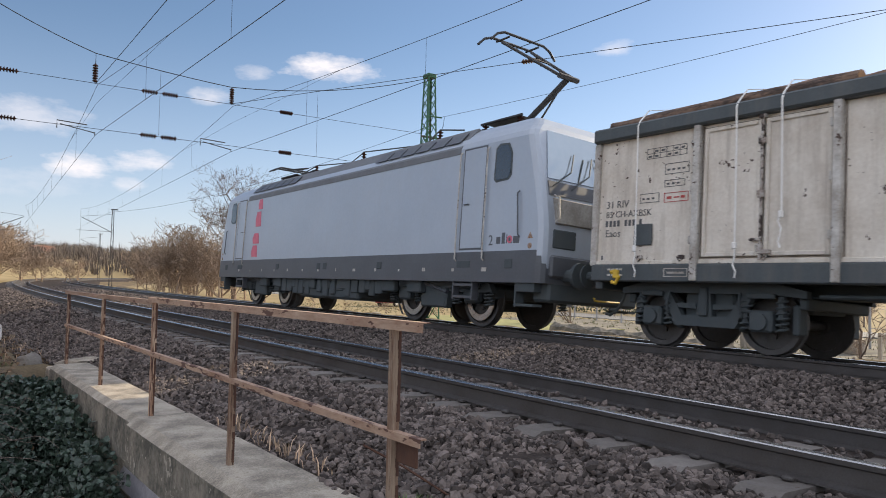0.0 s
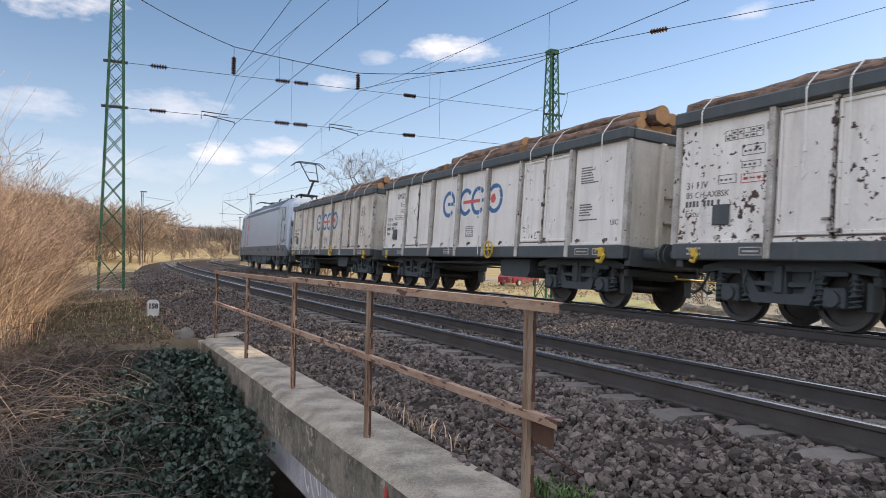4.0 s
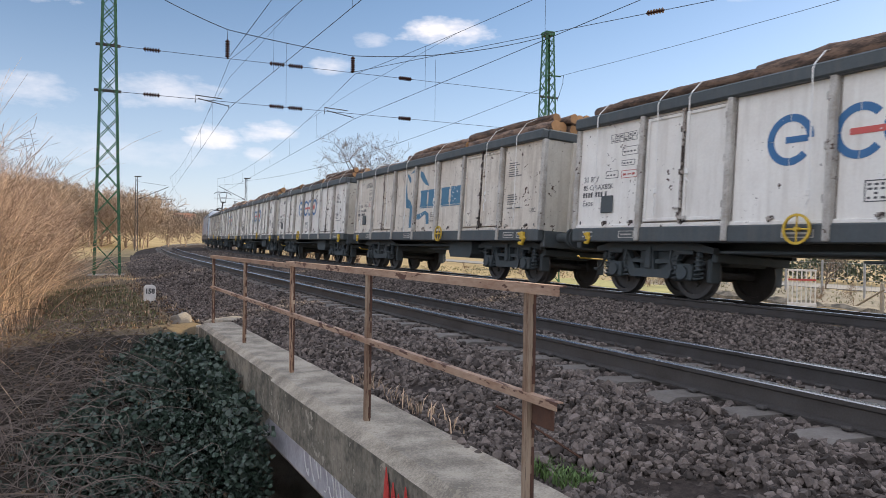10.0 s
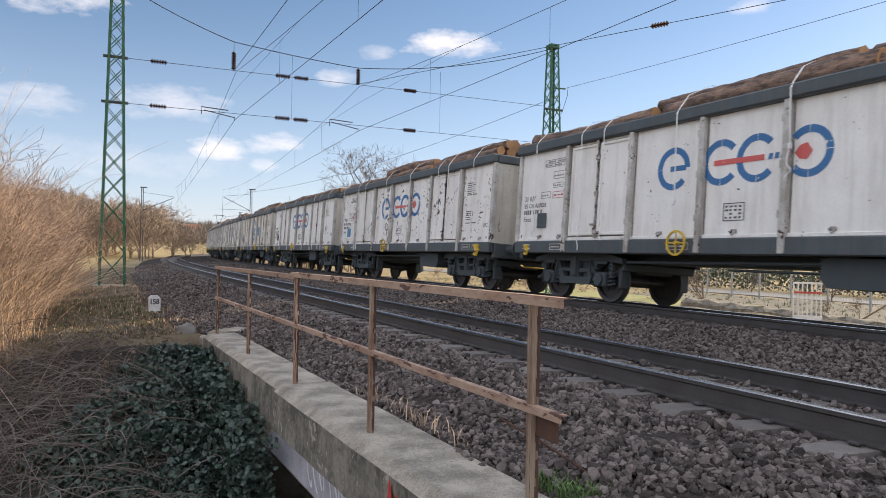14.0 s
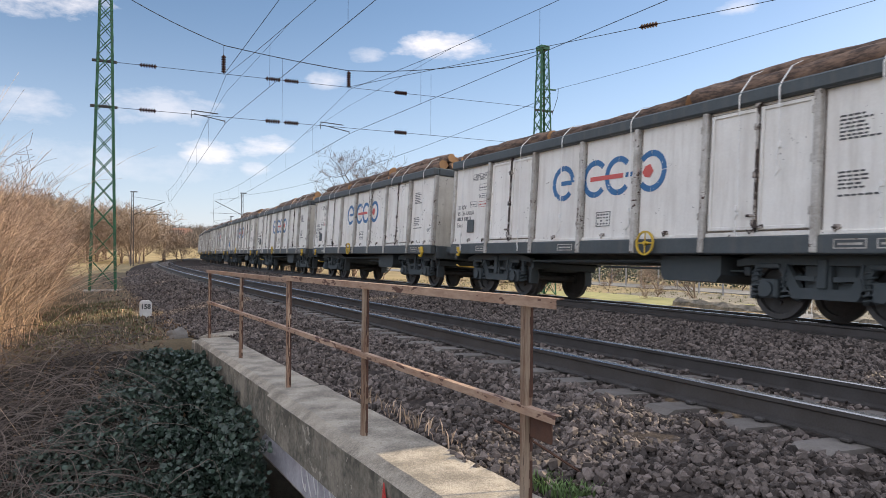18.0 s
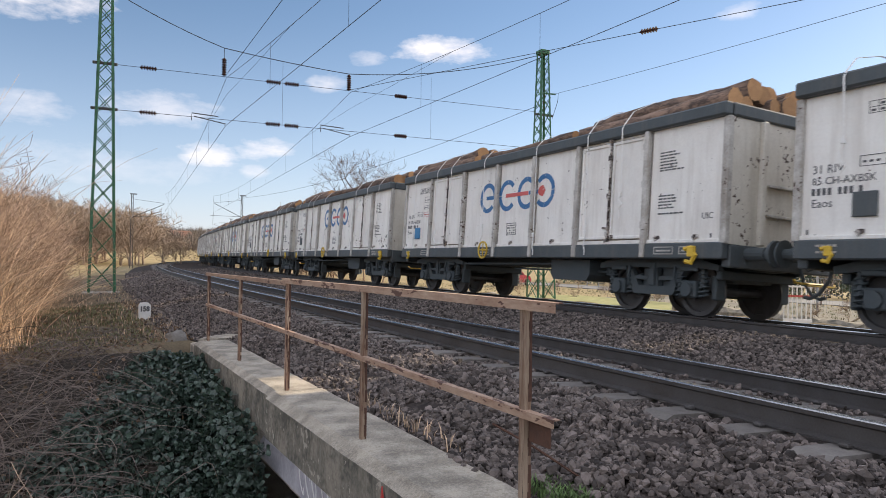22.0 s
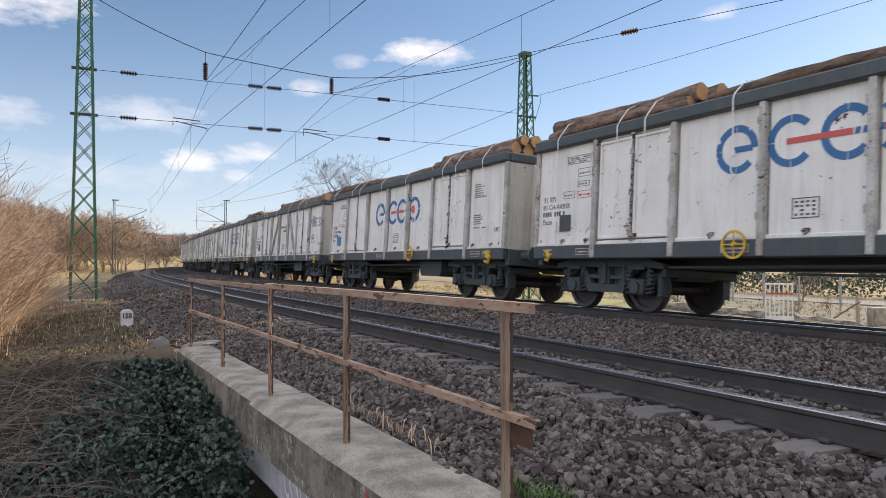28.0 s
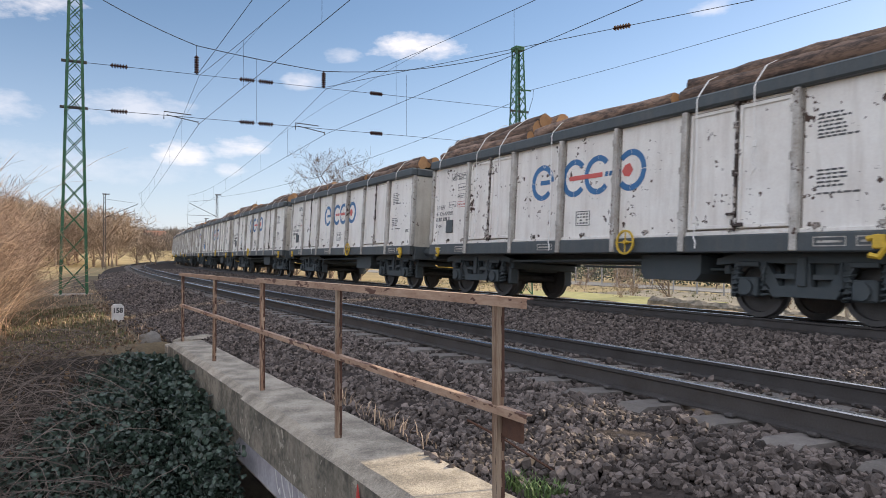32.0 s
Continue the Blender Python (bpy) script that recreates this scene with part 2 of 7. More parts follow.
M_RED = material("red_logo_paint", (0.62, 0.09, 0.08), (0.55, 0.12, 0.1), 0.5, scale=5, chips=((0.72, 0.7, 0.68), 10.0, 0.63))
M_INK = material("black_stencil_paint", (0.06, 0.06, 0.065), (0.12, 0.12, 0.12), 0.6, scale=20)
M_INKRED = material("red_stencil_paint", (0.5, 0.08, 0.07), None, 0.6)
M_STRAP = material("white_webbing_strap", (0.86, 0.85, 0.82), (0.74, 0.72, 0.68), 0.8, scale=20, fine=200)
M_BARK = material("pine_bark", (0.25, 0.165, 0.12), (0.075, 0.054, 0.045), 0.95, scale=9, fine=40, bump=1.0, amount=1.7, stretch=(0.3, 1, 1), per_object=0.3)
M_CUT = material("sawn_log_end", (0.5, 0.28, 0.125), (0.33, 0.175, 0.08), 0.8, scale=8, fine=60, bump=0.2, per_object=0.2)
M_LOCO = material("silver_grey_loco_paint", (0.42, 0.47, 0.535), (0.37, 0.415, 0.48), 0.36, 0.2, scale=0.8, fine=14, bump=0.02, streak=((0.4, 0.41, 0.44), 0.25))
M_LOCODARK = material("dark_grey_loco_paint", (0.1, 0.108, 0.122), (0.075, 0.08, 0.09), 0.45, 0.1, scale=1.5, fine=20, bump=0.03)
M_NOSE = material("grimy_nose_paint", (0.4, 0.385, 0.36), (0.24, 0.225, 0.2), 0.55, scale=2.5, fine=24, bump=0.05, amount=1.2, streak=((0.14, 0.12, 0.1), 0.5))
M_PANTO = material("black_pantograph_steel", (0.03, 0.031, 0.034), (0.045, 0.044, 0.044), 0.6, 0.2, scale=6)
M_ROOF = material("roof_grey", (0.17, 0.18, 0.195), (0.11, 0.116, 0.125), 0.6, scale=3, fine=30)
M_GLASS = material("dark_window_glass", (0.025, 0.04, 0.06), (0.018, 0.028, 0.04), 0.14, 0.0, bump=0.0, spec=0.9)
# pale blue base carries the sky's reflection in the glass
M_SCREEN = material("sky_tinted_windscreen", (0.3, 0.36, 0.42), (0.26, 0.32, 0.38), 0.15, 0.6, bump=0.0, spec=0.8)
M_GREEN = material("green_mast_paint", (0.03, 0.135, 0.058), (0.022, 0.08, 0.04), 0.55, scale=5, fine=40, bump=0.1, chips=((0.12, 0.06, 0.03), 16.0, 0.62))
M_POLE = material("dark_pole_steel", (0.09, 0.085, 0.08), (0.05, 0.045, 0.04), 0.7, scale=4)
M_WIRE = material("catenary_wire", (0.03, 0.032, 0.034), None, 0.6, 0.4, bump=0.0)
M_INSUL = material("brown_porcelain", (0.06, 0.032, 0.026), (0.04, 0.022, 0.018), 0.85, bump=0.0, spec=0.05)
M_SOIL = material("dark_leaf_litter_soil", (0.06, 0.05, 0.04), (0.03, 0.026, 0.022), 0.95, scale=3, fine=40, bump=0.7, amount=1.0, spec=0.12)
M_VERGE = material("worn_verge", (0.19, 0.145, 0.09), (0.095, 0.075, 0.05), 0.95, scale=1.2, fine=30, bump=0.6, amount=1.0, spec=0.12)
M_STRAW = material("dry_straw_field", (0.34, 0.27, 0.15), (0.24, 0.19, 0.105), 0.95, scale=0.15, fine=3.0, bump=0.5, amount=1.0, spec=0.12)
M_CANE = material("dry_cane", (0.55, 0.4, 0.275), (0.32, 0.22, 0.145), 0.85, scale=8, fine=60, per_island=0.6)
M_TWIG = material("grey_brown_twig", (0.17, 0.125, 0.095), (0.1, 0.075, 0.06), 0.9, scale=6, per_island=0.3)
M_TWIGFAR = material("brown_scrub_twigs", (0.31, 0.23, 0.165), (0.2, 0.148, 0.108), 0.9, scale=2, per_island=0.35)
M_BRAMBLE = material("dead_bramble_stem", (0.22, 0.172, 0.145), (0.1, 0.078, 0.066), 0.85, scale=8, per_island=0.4)
M_PLANK = material("weathered_plank", (0.42, 0.37, 0.3), (0.27, 0.235, 0.19), 0.85, scale=4, fine=40, stretch=(0.3, 2, 2), bump=0.3, per_object=0.2)
M_HEDGE = material("hedge_leaf", (0.07, 0.095, 0.05), (0.045, 0.06, 0.035), 0.6, scale=6, per_island=0.5)
M_UNDER = material("dead_undergrowth_stem", (0.12, 0.095, 0.076), (0.055, 0.044, 0.037), 0.9, scale=8, per_island=0.6)
M_TURF = material("sunlit_rough_turf", (0.3, 0.29, 0.11), (0.2, 0.2, 0.075), 0.95, scale=2.5, fine=30, bump=0.8, amount=1.2)
M_IVY = material("ivy_leaf", (0.056, 0.086, 0.06), (0.034, 0.052, 0.04), 0.42, scale=10, fine=40, bump=0.1, per_island=0.5)
M_GRASS = material("green_grass", (0.15, 0.155, 0.065), (0.11, 0.105, 0.055), 0.8, scale=6, per_island=0.4)
M_WEED = material("fresh_green_weed", (0.12, 0.19, 0.055), (0.08, 0.13, 0.04), 0.7, scale=6, per_island=0.4)
M_DRYLEAF = material("dry_leaf", (0.2, 0.13, 0.075), (0.12, 0.08, 0.05), 0.9, per_island=0.5)
M_STONEWHITE = material("whitewashed_stone", (0.75, 0.74, 0.72), (0.6, 0.58, 0.55), 0.85, scale=9, fine=60, bump=0.2)
M_ROCK = material("grey_rock", (0.23, 0.21, 0.185), (0.14, 0.125, 0.11), 0.9, scale=8, fine=50, bump=0.5)
M_ROAD = material("pale_asphalt_road", (0.2, 0.195, 0.19), (0.15, 0.15, 0.145), 0.85, scale=2, fine=50)
M_TEAL = material("faded_teal_block_paint", (0.05, 0.165, 0.27), (0.07, 0.2, 0.31), 0.55, scale=5, chips=((0.72, 0.7, 0.68), 10.0, 0.62))
M_CARRED = material("red_car_paint", (0.26, 0.03, 0.045), (0.22, 0.026, 0.038), 0.25, bump=0.0)
M_TYRE = material("black_rubber", (0.02, 0.02, 0.02), None, 0.8)
M_ORANGE = material("orange_graffiti", (0.6, 0.06, 0.05), None, 0.6, scale=8)
M_GRAFF = material("pale_violet_graffiti", (0.47, 0.45, 0.47), (0.33, 0.31, 0.33), 0.8, scale=5, fine=30, amount=1.2)
M_VIOLET = material("dark_violet_graffiti", (0.2, 0.1, 0.2), (0.14, 0.08, 0.15), 0.7, scale=5)
M_FENCE = material("grey_fence_wire", (0.4, 0.4, 0.4), None, 0.6, 0.3)
M_PINK = material("pink_red_livery_paint", (0.72, 0.13, 0.2), None, 0.4, bump=0.0)
M_ROOFTILE = material("brown_roof_tiles", (0.2, 0.09, 0.06), (0.14, 0.07, 0.05), 0.85, scale=3)
M_WALL = material("pale_house_render", (0.6, 0.56, 0.5), (0.5, 0.47, 0.42), 0.9, scale=1)
M_WOODS = material("far_bare_woods", (0.17, 0.14, 0.12), (0.12, 0.1, 0.085), 0.95, scale=0.4, fine=3, per_island=0.3)
M_NEARTWIG = material("reddish_thicket_twigs", (0.34, 0.235, 0.17), (0.21, 0.14, 0.1), 0.9, scale=3, per_island=0.4)
M_SAND = material("sandy_yard", (0.21, 0.185, 0.14), (0.1, 0.092, 0.07), 0.95, scale=0.8, fine=20, bump=0.5, amount=1.1)
M_LATCH = material("rust_streaked_latch", (0.5, 0.47, 0.43), (0.22, 0.17, 0.14), 0.7, scale=6, fine=40, bump=0.2, amount=1.2, chips=((0.05, 0.035, 0.03), 12.0, 0.5))
M_SKYBLUE = material("blue_label_plate", (0.05, 0.25, 0.5), None, 0.5)
# rust of rod and splice plate; on the posts it stands for flange shade
M_RUSTSHADE = material("dark_rust_and_flange_shade", (0.055, 0.026, 0.019), (0.12, 0.058, 0.036), 0.9, scale=9, fine=50, bump=0.4)


# ---- mesh helpers ----
class Geo:
    """Gathers vertices and faces of one mesh."""

    def __init__(self):
        self.v, self.f, self.m = [], [], []

    def add(self, verts, faces, mi=0):
        n = len(self.v)
        self.v.extend(verts)
        self.f.extend([tuple(n + i for i in f) for f in faces])
        self.m.extend([mi] * len(faces))
        return self

    def box(self, x0, x1, y0, y1, z0, z1, c=0.0, mi=0):
        if c <= 0:
            vs = [(x, y, z) for x in (x0, x1) for y in (y0, y1) for z in (z0, z1)]
            return self.add(vs, [(0, 1, 3, 2), (4, 6, 7, 5), (0, 4, 5, 1), (2, 3, 7, 6), (0, 2, 6, 4), (1, 5, 7, 3)], mi)
        c = min(c, abs(x1 - x0) / 2.2, abs(y1 - y0) / 2.2, abs(z1 - z0) / 2.2)
        bm = bmesh.new()
        bmesh.ops.create_cube(bm, size=1)
        for v in bm.verts:
            v.co = (x0 if v.co.x < 0 else x1, y0 if v.co.y < 0 else y1, z0 if v.co.z < 0 else z1)
        bmesh.ops.bevel(bm, geom=bm.edges[:], offset=c, segments=1, affect="EDGES")
        bm.verts.index_update()
        self.add([tuple(v.co) for v in bm.verts], [tuple(v.index for v in f.verts) for f in bm.faces], mi)
        bm.free()
        return self

    def cyl(self, p0, p1, r0, r1=None, n=8, mi=0, caps=True, mc=None):
        p0, p1 = Vector(p0), Vector(p1)
        d = (p1 - p0).normalized()
        u = d.orthogonal().normalized()
        w = d.cross(u)
        r1 = r0 if r1 is None else r1
        vs = [tuple(p + (u * math.cos(a) + w * math.sin(a)) * r) for p, r in ((p0, r0), (p1, r1)) for a in (2 * math.pi * i / n for i in range(n))]
        self.add(vs, [(i, (i + 1) % n, n + (i + 1) % n, n + i) for i in range(n)], mi)
        if caps:
            k = len(self.v) - 2 * n
            self.f.extend([tuple(k + i for i in reversed(range(n))), tuple(k + n + i for i in range(n))])
            self.m.extend([mi if mc is None else mc] * 2)
        return self

    def tube(self, pts, r, n=5, mi=0, r_end=None):
        pts = [Vector(p) for p in pts]
        vs, u = [], None
        last = len(pts) - 1
        for i, p in enumerate(pts):
            d = (pts[min(i + 1, last)] - pts[max(i - 1, 0)]).normalized()
            u = d.orthogonal().normalized() if u is None else (u - d * u.dot(d)).normalized()
            w = d.cross(u)
            rr = r if r_end is None else r + (r_end - r) * i / last
            vs.extend(tuple(p + (u * math.cos(a) + w * math.sin(a)) * rr) for a in (2 * math.pi * j / n for j in range(n)))
        fs = [(i * n + j, i * n + (j + 1) % n, (i + 1) * n + (j + 1) % n, (i + 1) * n + j) for i in range(last) for j in range(n)]
        fs += [tuple(reversed(range(n))), tuple(last * n + j for j in range(n))]
        return self.add(vs, fs, mi)

    def prism(self, profile, axis, lo, hi, mi=0):
        """A flat outline of (a, b) pushed along an axis; a, b are the other two axes in order."""
        def put(a, b, c):
            return {"x": (c, a, b), "y": (a, c, b), "z": (a, b, c)}[axis]
        n = len(profile)
        vs = [put(a, b, lo) for a, b in profile] + [put(a, b, hi) for a, b in profile]
        fs = [(i, (i + 1) % n, n + (i + 1) % n, n + i) for i in range(n)] + [tuple(reversed(range(n))), tuple(range(n, 2 * n))]
        return self.add(vs, fs, mi)

    def arc(self, cx, cz, r0, r1, a0, a1, y0, y1, n=14, mi=0):
        """A part of a flat ring in the x-z plane, between y0 and y1."""
        vs, fs = [], []
        for i in range(n + 1):
            a = radians(a0 + (a1 - a0) * i / n)
            for r in (r0, r1):
                for y in (y0, y1):
                    vs.append((cx + r * math.cos(a), y, cz + r * math.sin(a)))
        for i in range(n):
            k = 4 * i
            fs += [(k, k + 4, k + 6, k + 2), (k + 1, k + 3, k + 7, k + 5), (k, k + 1, k + 5, k + 4), (k + 2, k + 6, k + 7, k + 3)]
        k = 4 * n
        fs += [(0, 2, 3, 1), (k, k + 1, k + 3, k + 2)]
        return self.add(vs, fs, mi)

    def lathe(self, profile, axis_y0, n=20, mi=0):
        """Profile of (radius, y) turned about the y axis."""
        m = len(profile)
        vs = [(r * math.cos(2 * math.pi * i / n), axis_y0 + y, r * math.sin(2 * math.pi * i / n)) for i in range(n) for r, y in profile]
        fs = [(i * m + j, i * m + (j + 1) % m, ((i + 1) % n) * m + (j + 1) % m, ((i + 1) % n) * m + j) for i in range(n) for j in range(m)]
        return self.add(vs, fs, mi)

    def mesh(self, name, mats, smooth=False):
        me = bpy.data.meshes.new(name)
        me.from_pydata(self.v, [], self.f)
        for m in mats if isinstance(mats, (list, tuple)) else [mats]:
            me.materials.append(m)
        if any(self.m):
            me.polygons.foreach_set("material_index", self.m)
        bm = bmesh.new()
        bm.from_mesh(me)
        bmesh.ops.recalc_face_normals(bm, faces=bm.faces[:])
        bm.to_mesh(me)
        bm.free()
        if smooth:
            me.polygons.foreach_set("use_smooth", [smooth is True or f.material_index == 0 for f in me.polygons])
        me.update()
        return me


def part(name, geo, mats, parent=None, label="", smooth=False, at=None):
    """Links a Geo (or a finished mesh) as one object under a thing or a part."""
    me = geo.mesh(name, mats, smooth) if isinstance(geo, Geo) else geo
    ob = new(name, me)
    ob.parent = parent
    if at is not None:
        ob.matrix_basis = at
    if label:
        tagged(ob, label)
    return ob


def thing(name, label, category, group="", kind="", at=None):
    ob = new(name)
    ob.empty_display_size = 0.3
    if at is not None:
        ob.matrix_basis = at
    return tagged(ob, label, category, group, kind)


def letters(text, size, depth=0.004, weight=0.0):
    """A mesh of built-in letters in the x-z plane, facing +y when seen with x to the left."""
    cu = bpy.data.curves.new("letters", "FONT")
    cu.body, cu.size, cu.extrude, cu.resolution_u, cu.offset = text, size, depth / 2, 2, weight
    ob = bpy.data.objects.new("letters", cu)
    me = bpy.data.meshes.new_from_object(ob)
    bpy.data.objects.remove(ob)
    return me


# ---- the line: a double track that bends to the right ----
GAUGE, CANT, SPACING = 1.5, 0.089, 5.6
NEAR_Z, FAR_Z = -0.01, -0.032
K_S = np.array([-300.0, -60, -20, 0, 30, 60, 90, 120, 150, 200, 260])
K_V = np.array([0.0, 0, -0.0014, -0.00155, -0.00113, -0.0011, -0.0018, -0.0024, -0.0029, -0.0033, -0.0037])
L_S = np.arange(-300.0, 330.0, 0.5)
kap = np.interp(L_S, K_S, K_V)
L_PSI = np.concatenate([[0], np.cumsum((kap[1:] + kap[:-1]) * 0.25)])
L_PSI -= np.interp(0, L_S, L_PSI)
mid = (L_PSI[1:] + L_PSI[:-1]) / 2
L_X = np.concatenate([[0], np.cumsum(-np.sin(mid) * 0.5)])
L_Y = np.concatenate([[0], np.cumsum(np.cos(mid) * 0.5)])
L_X += 10.606 - np.interp(0, L_S, L_X)
L_Y -= np.interp(0, L_S, L_Y)


def on_line(s, lat=0.0, z=0.0):
    """A point at s metres along the far track's centre line, lat metres to its left."""
    p = np.interp(s, L_S, L_PSI)
    return Vector((np.interp(s, L_S, L_X) - lat * math.cos(p), np.interp(s, L_S, L_Y) - lat * math.sin(p), z))


def line_turn(s):
    return math.degrees(np.interp(s, L_S, L_PSI))


def lateral(x, y):
    """Metres to the left of the far track, for arrays of x and y."""
    x, y = np.asarray(x, float), np.asarray(y, float)
    i = np.clip(np.searchsorted(L_Y, y), 0, len(L_Y) - 1)
    for _ in range(3):
        c, n = np.cos(L_PSI[i]), np.sin(L_PSI[i])
        ahead = (x - L_X[i]) * -n + (y - L_Y[i]) * c
        i = np.clip(i + np.round(ahead / 0.5).astype(int), 0, len(L_Y) - 1)
    return -((x - L_X[i]) * np.cos(L_PSI[i]) + (y - L_Y[i]) * np.sin(L_PSI[i]))


def sweep(profile, s_values, lat0, z0, tilt=0.0, closed=True):
    """Runs an outline of (lateral, z) along the line; tilt lifts the left side."""
    g = Geo()
    n = len(profile)
    for s in s_values:
        for a, b in profile:
            g.v.append(tuple(on_line(s, lat0 + a, z0 + b + a * tilt)))
    for i in range(len(s_values) - 1):
        for j in range(n if closed else n - 1):
            k = (j + 1) % n
            g.f.append((i * n + j, i * n + k, (i + 1) * n + k, (i + 1) * n + j))
            g.m.append(0)
    if closed:
        g.f += [tuple(range(n)), tuple((len(s_values) - 1) * n + j for j in reversed(range(n)))]
        g.m += [0, 0]
    return g


def smooth_step(a, b, v):
    t = np.clip((v - a) / (b - a), 0, 1)
    return t * t * (3 - 2 * t)


def ground_z(x, y):
    """Height of the ground sheet."""
    x, y = np.asarray(x, float), np.asarray(y, float)
    lat = lateral(x, y)
    z = np.full(x.shape, -0.42)
    z = z - 0.85 * smooth_step(-4.5, -8.0, lat) - 0.2 * smooth_step(9.6, 13.0, lat)
    z = z - 0.25 * smooth_step(8.9, 8.3, lat) * (lat > -4.2)
    far = np.hypot(x, y)
    left = smooth_step(8.0, 40.0, lat)
    z = z + left * smooth_step(50, 150, far) * 3.6 + smooth_step(180, 700, far) * 17 - 0.5 * smooth_step(8, 20, lat) * (1 - smooth_step(60, 120, far))
    # hollow beside the bridge, with a bank down to it
    pit = np.clip((11.7 - y) / 6.2, 0, 1) * smooth_step(1.8, 1.7, x) * (0.35 + 0.65 * smooth_step(-6.0, -1.5, x)) * smooth_step(0.3, 2.6, y)
    z = z - pit * (1.75 + 0.12 * np.sin(x * 2.1) * np.cos(y * 1.7))
    z = z + 0.05 * np.sin(x * 1.3 + 0.7 * y) * (lat > 9.5) + 0.03 * np.sin(2.9 * y - x)
    under = smooth_step(1.4, 1.6, x) * smooth_step(12.0, 11.0, y) * smooth_step(-6.5, -5.5, y) * smooth_step(14, 12, x)
    return z - under * 2.2


def build_ground():
    def lines(lo, fine_lo, fine_hi, hi, step):
        a = list(np.arange(fine_lo, fine_hi, step))
        d, v = step, fine_hi
        while v < hi:
            a.append(v)
            d *= 1.12
            v += d
        a.append(hi)
        d, v, b = step, fine_lo - step, []
        while v > lo:
            b.append(v)
            d *= 1.12
            v -= d
        return np.array([lo] + b[::-1] + a)
    xs = lines(-1500, -8, 18, 1500, 0.28)
    ys = lines(-1200, -8, 45, 2200, 0.3)
    X, Y = np.meshgrid(xs, ys, indexing="ij")
    Z = ground_z(X, Y)
    n, m = X.shape
    g = Geo()
    g.v = list(map(tuple, np.stack([X, Y, Z], -1).reshape(-1, 3)))
    idx = np.arange(n * m).reshape(n, m)
    quads = np.stack([idx[:-1, :-1], idx[1:, :-1], idx[1:, 1:], idx[:-1, 1:]], -1).reshape(-1, 4)
    g.f = list(map(tuple, quads.tolist()))
    cx, cy = (X[:-1, :-1] + X[1:, 1:]) / 2, (Y[:-1, :-1] + Y[1:, 1:]) / 2
    lat = lateral(cx, cy)
    mi = np.full(lat.shape, 2)
    mi[(lat < 13.5) & (lat > 7.5) & (cy < 60)] = 1
    mi[(cy < 11.4) & (cx < 2.2) & (cy > -12) & (cx > -14)] = 0
    mi[(lat < -4) & (lat > -9.0)] = 1
    mi[(lat <= -9) & (lat > -24.0) & (cy < 34) & (cy > -30)] = 3
    g.m = mi.reshape(-1).tolist()
    tagged(part("ground", g, [M_SOIL, M_VERGE, M_STRAW, M_SAND], smooth=True), "ground of dark litter, worn verge and dry straw-coloured grass", "ground", kind="structure")


build_ground()

# ballast bed under both tracks
BED = [(-4.3, -0.78), (-3.1, -0.34), (-2.0, -0.275), (-1.3, -0.255), (1.35, -0.155), (1.9, -0.125), (2.8, -0.195), (3.6, -0.235), (4.2, -0.25), (6.85, -0.17),
       (7.3, -0.195), (7.9, -0.29), (8.5, -0.41), (9.3, -0.58)]
bed_s = list(np.arange(12.0, 40, 1.0)) + list(np.arange(40, 300, 4.0))
ballast = thing("ballast_bed", "brown-grey crushed stone bed under two tracks", "ballast", kind="structure")
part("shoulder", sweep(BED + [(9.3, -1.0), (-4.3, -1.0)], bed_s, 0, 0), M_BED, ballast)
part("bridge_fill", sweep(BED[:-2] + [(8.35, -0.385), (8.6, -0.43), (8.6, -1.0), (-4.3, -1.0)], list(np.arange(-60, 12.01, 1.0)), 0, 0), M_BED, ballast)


def bed_z(lat):
    return np.interp(lat, [p[0] for p in BED], [p[1] for p in BED])


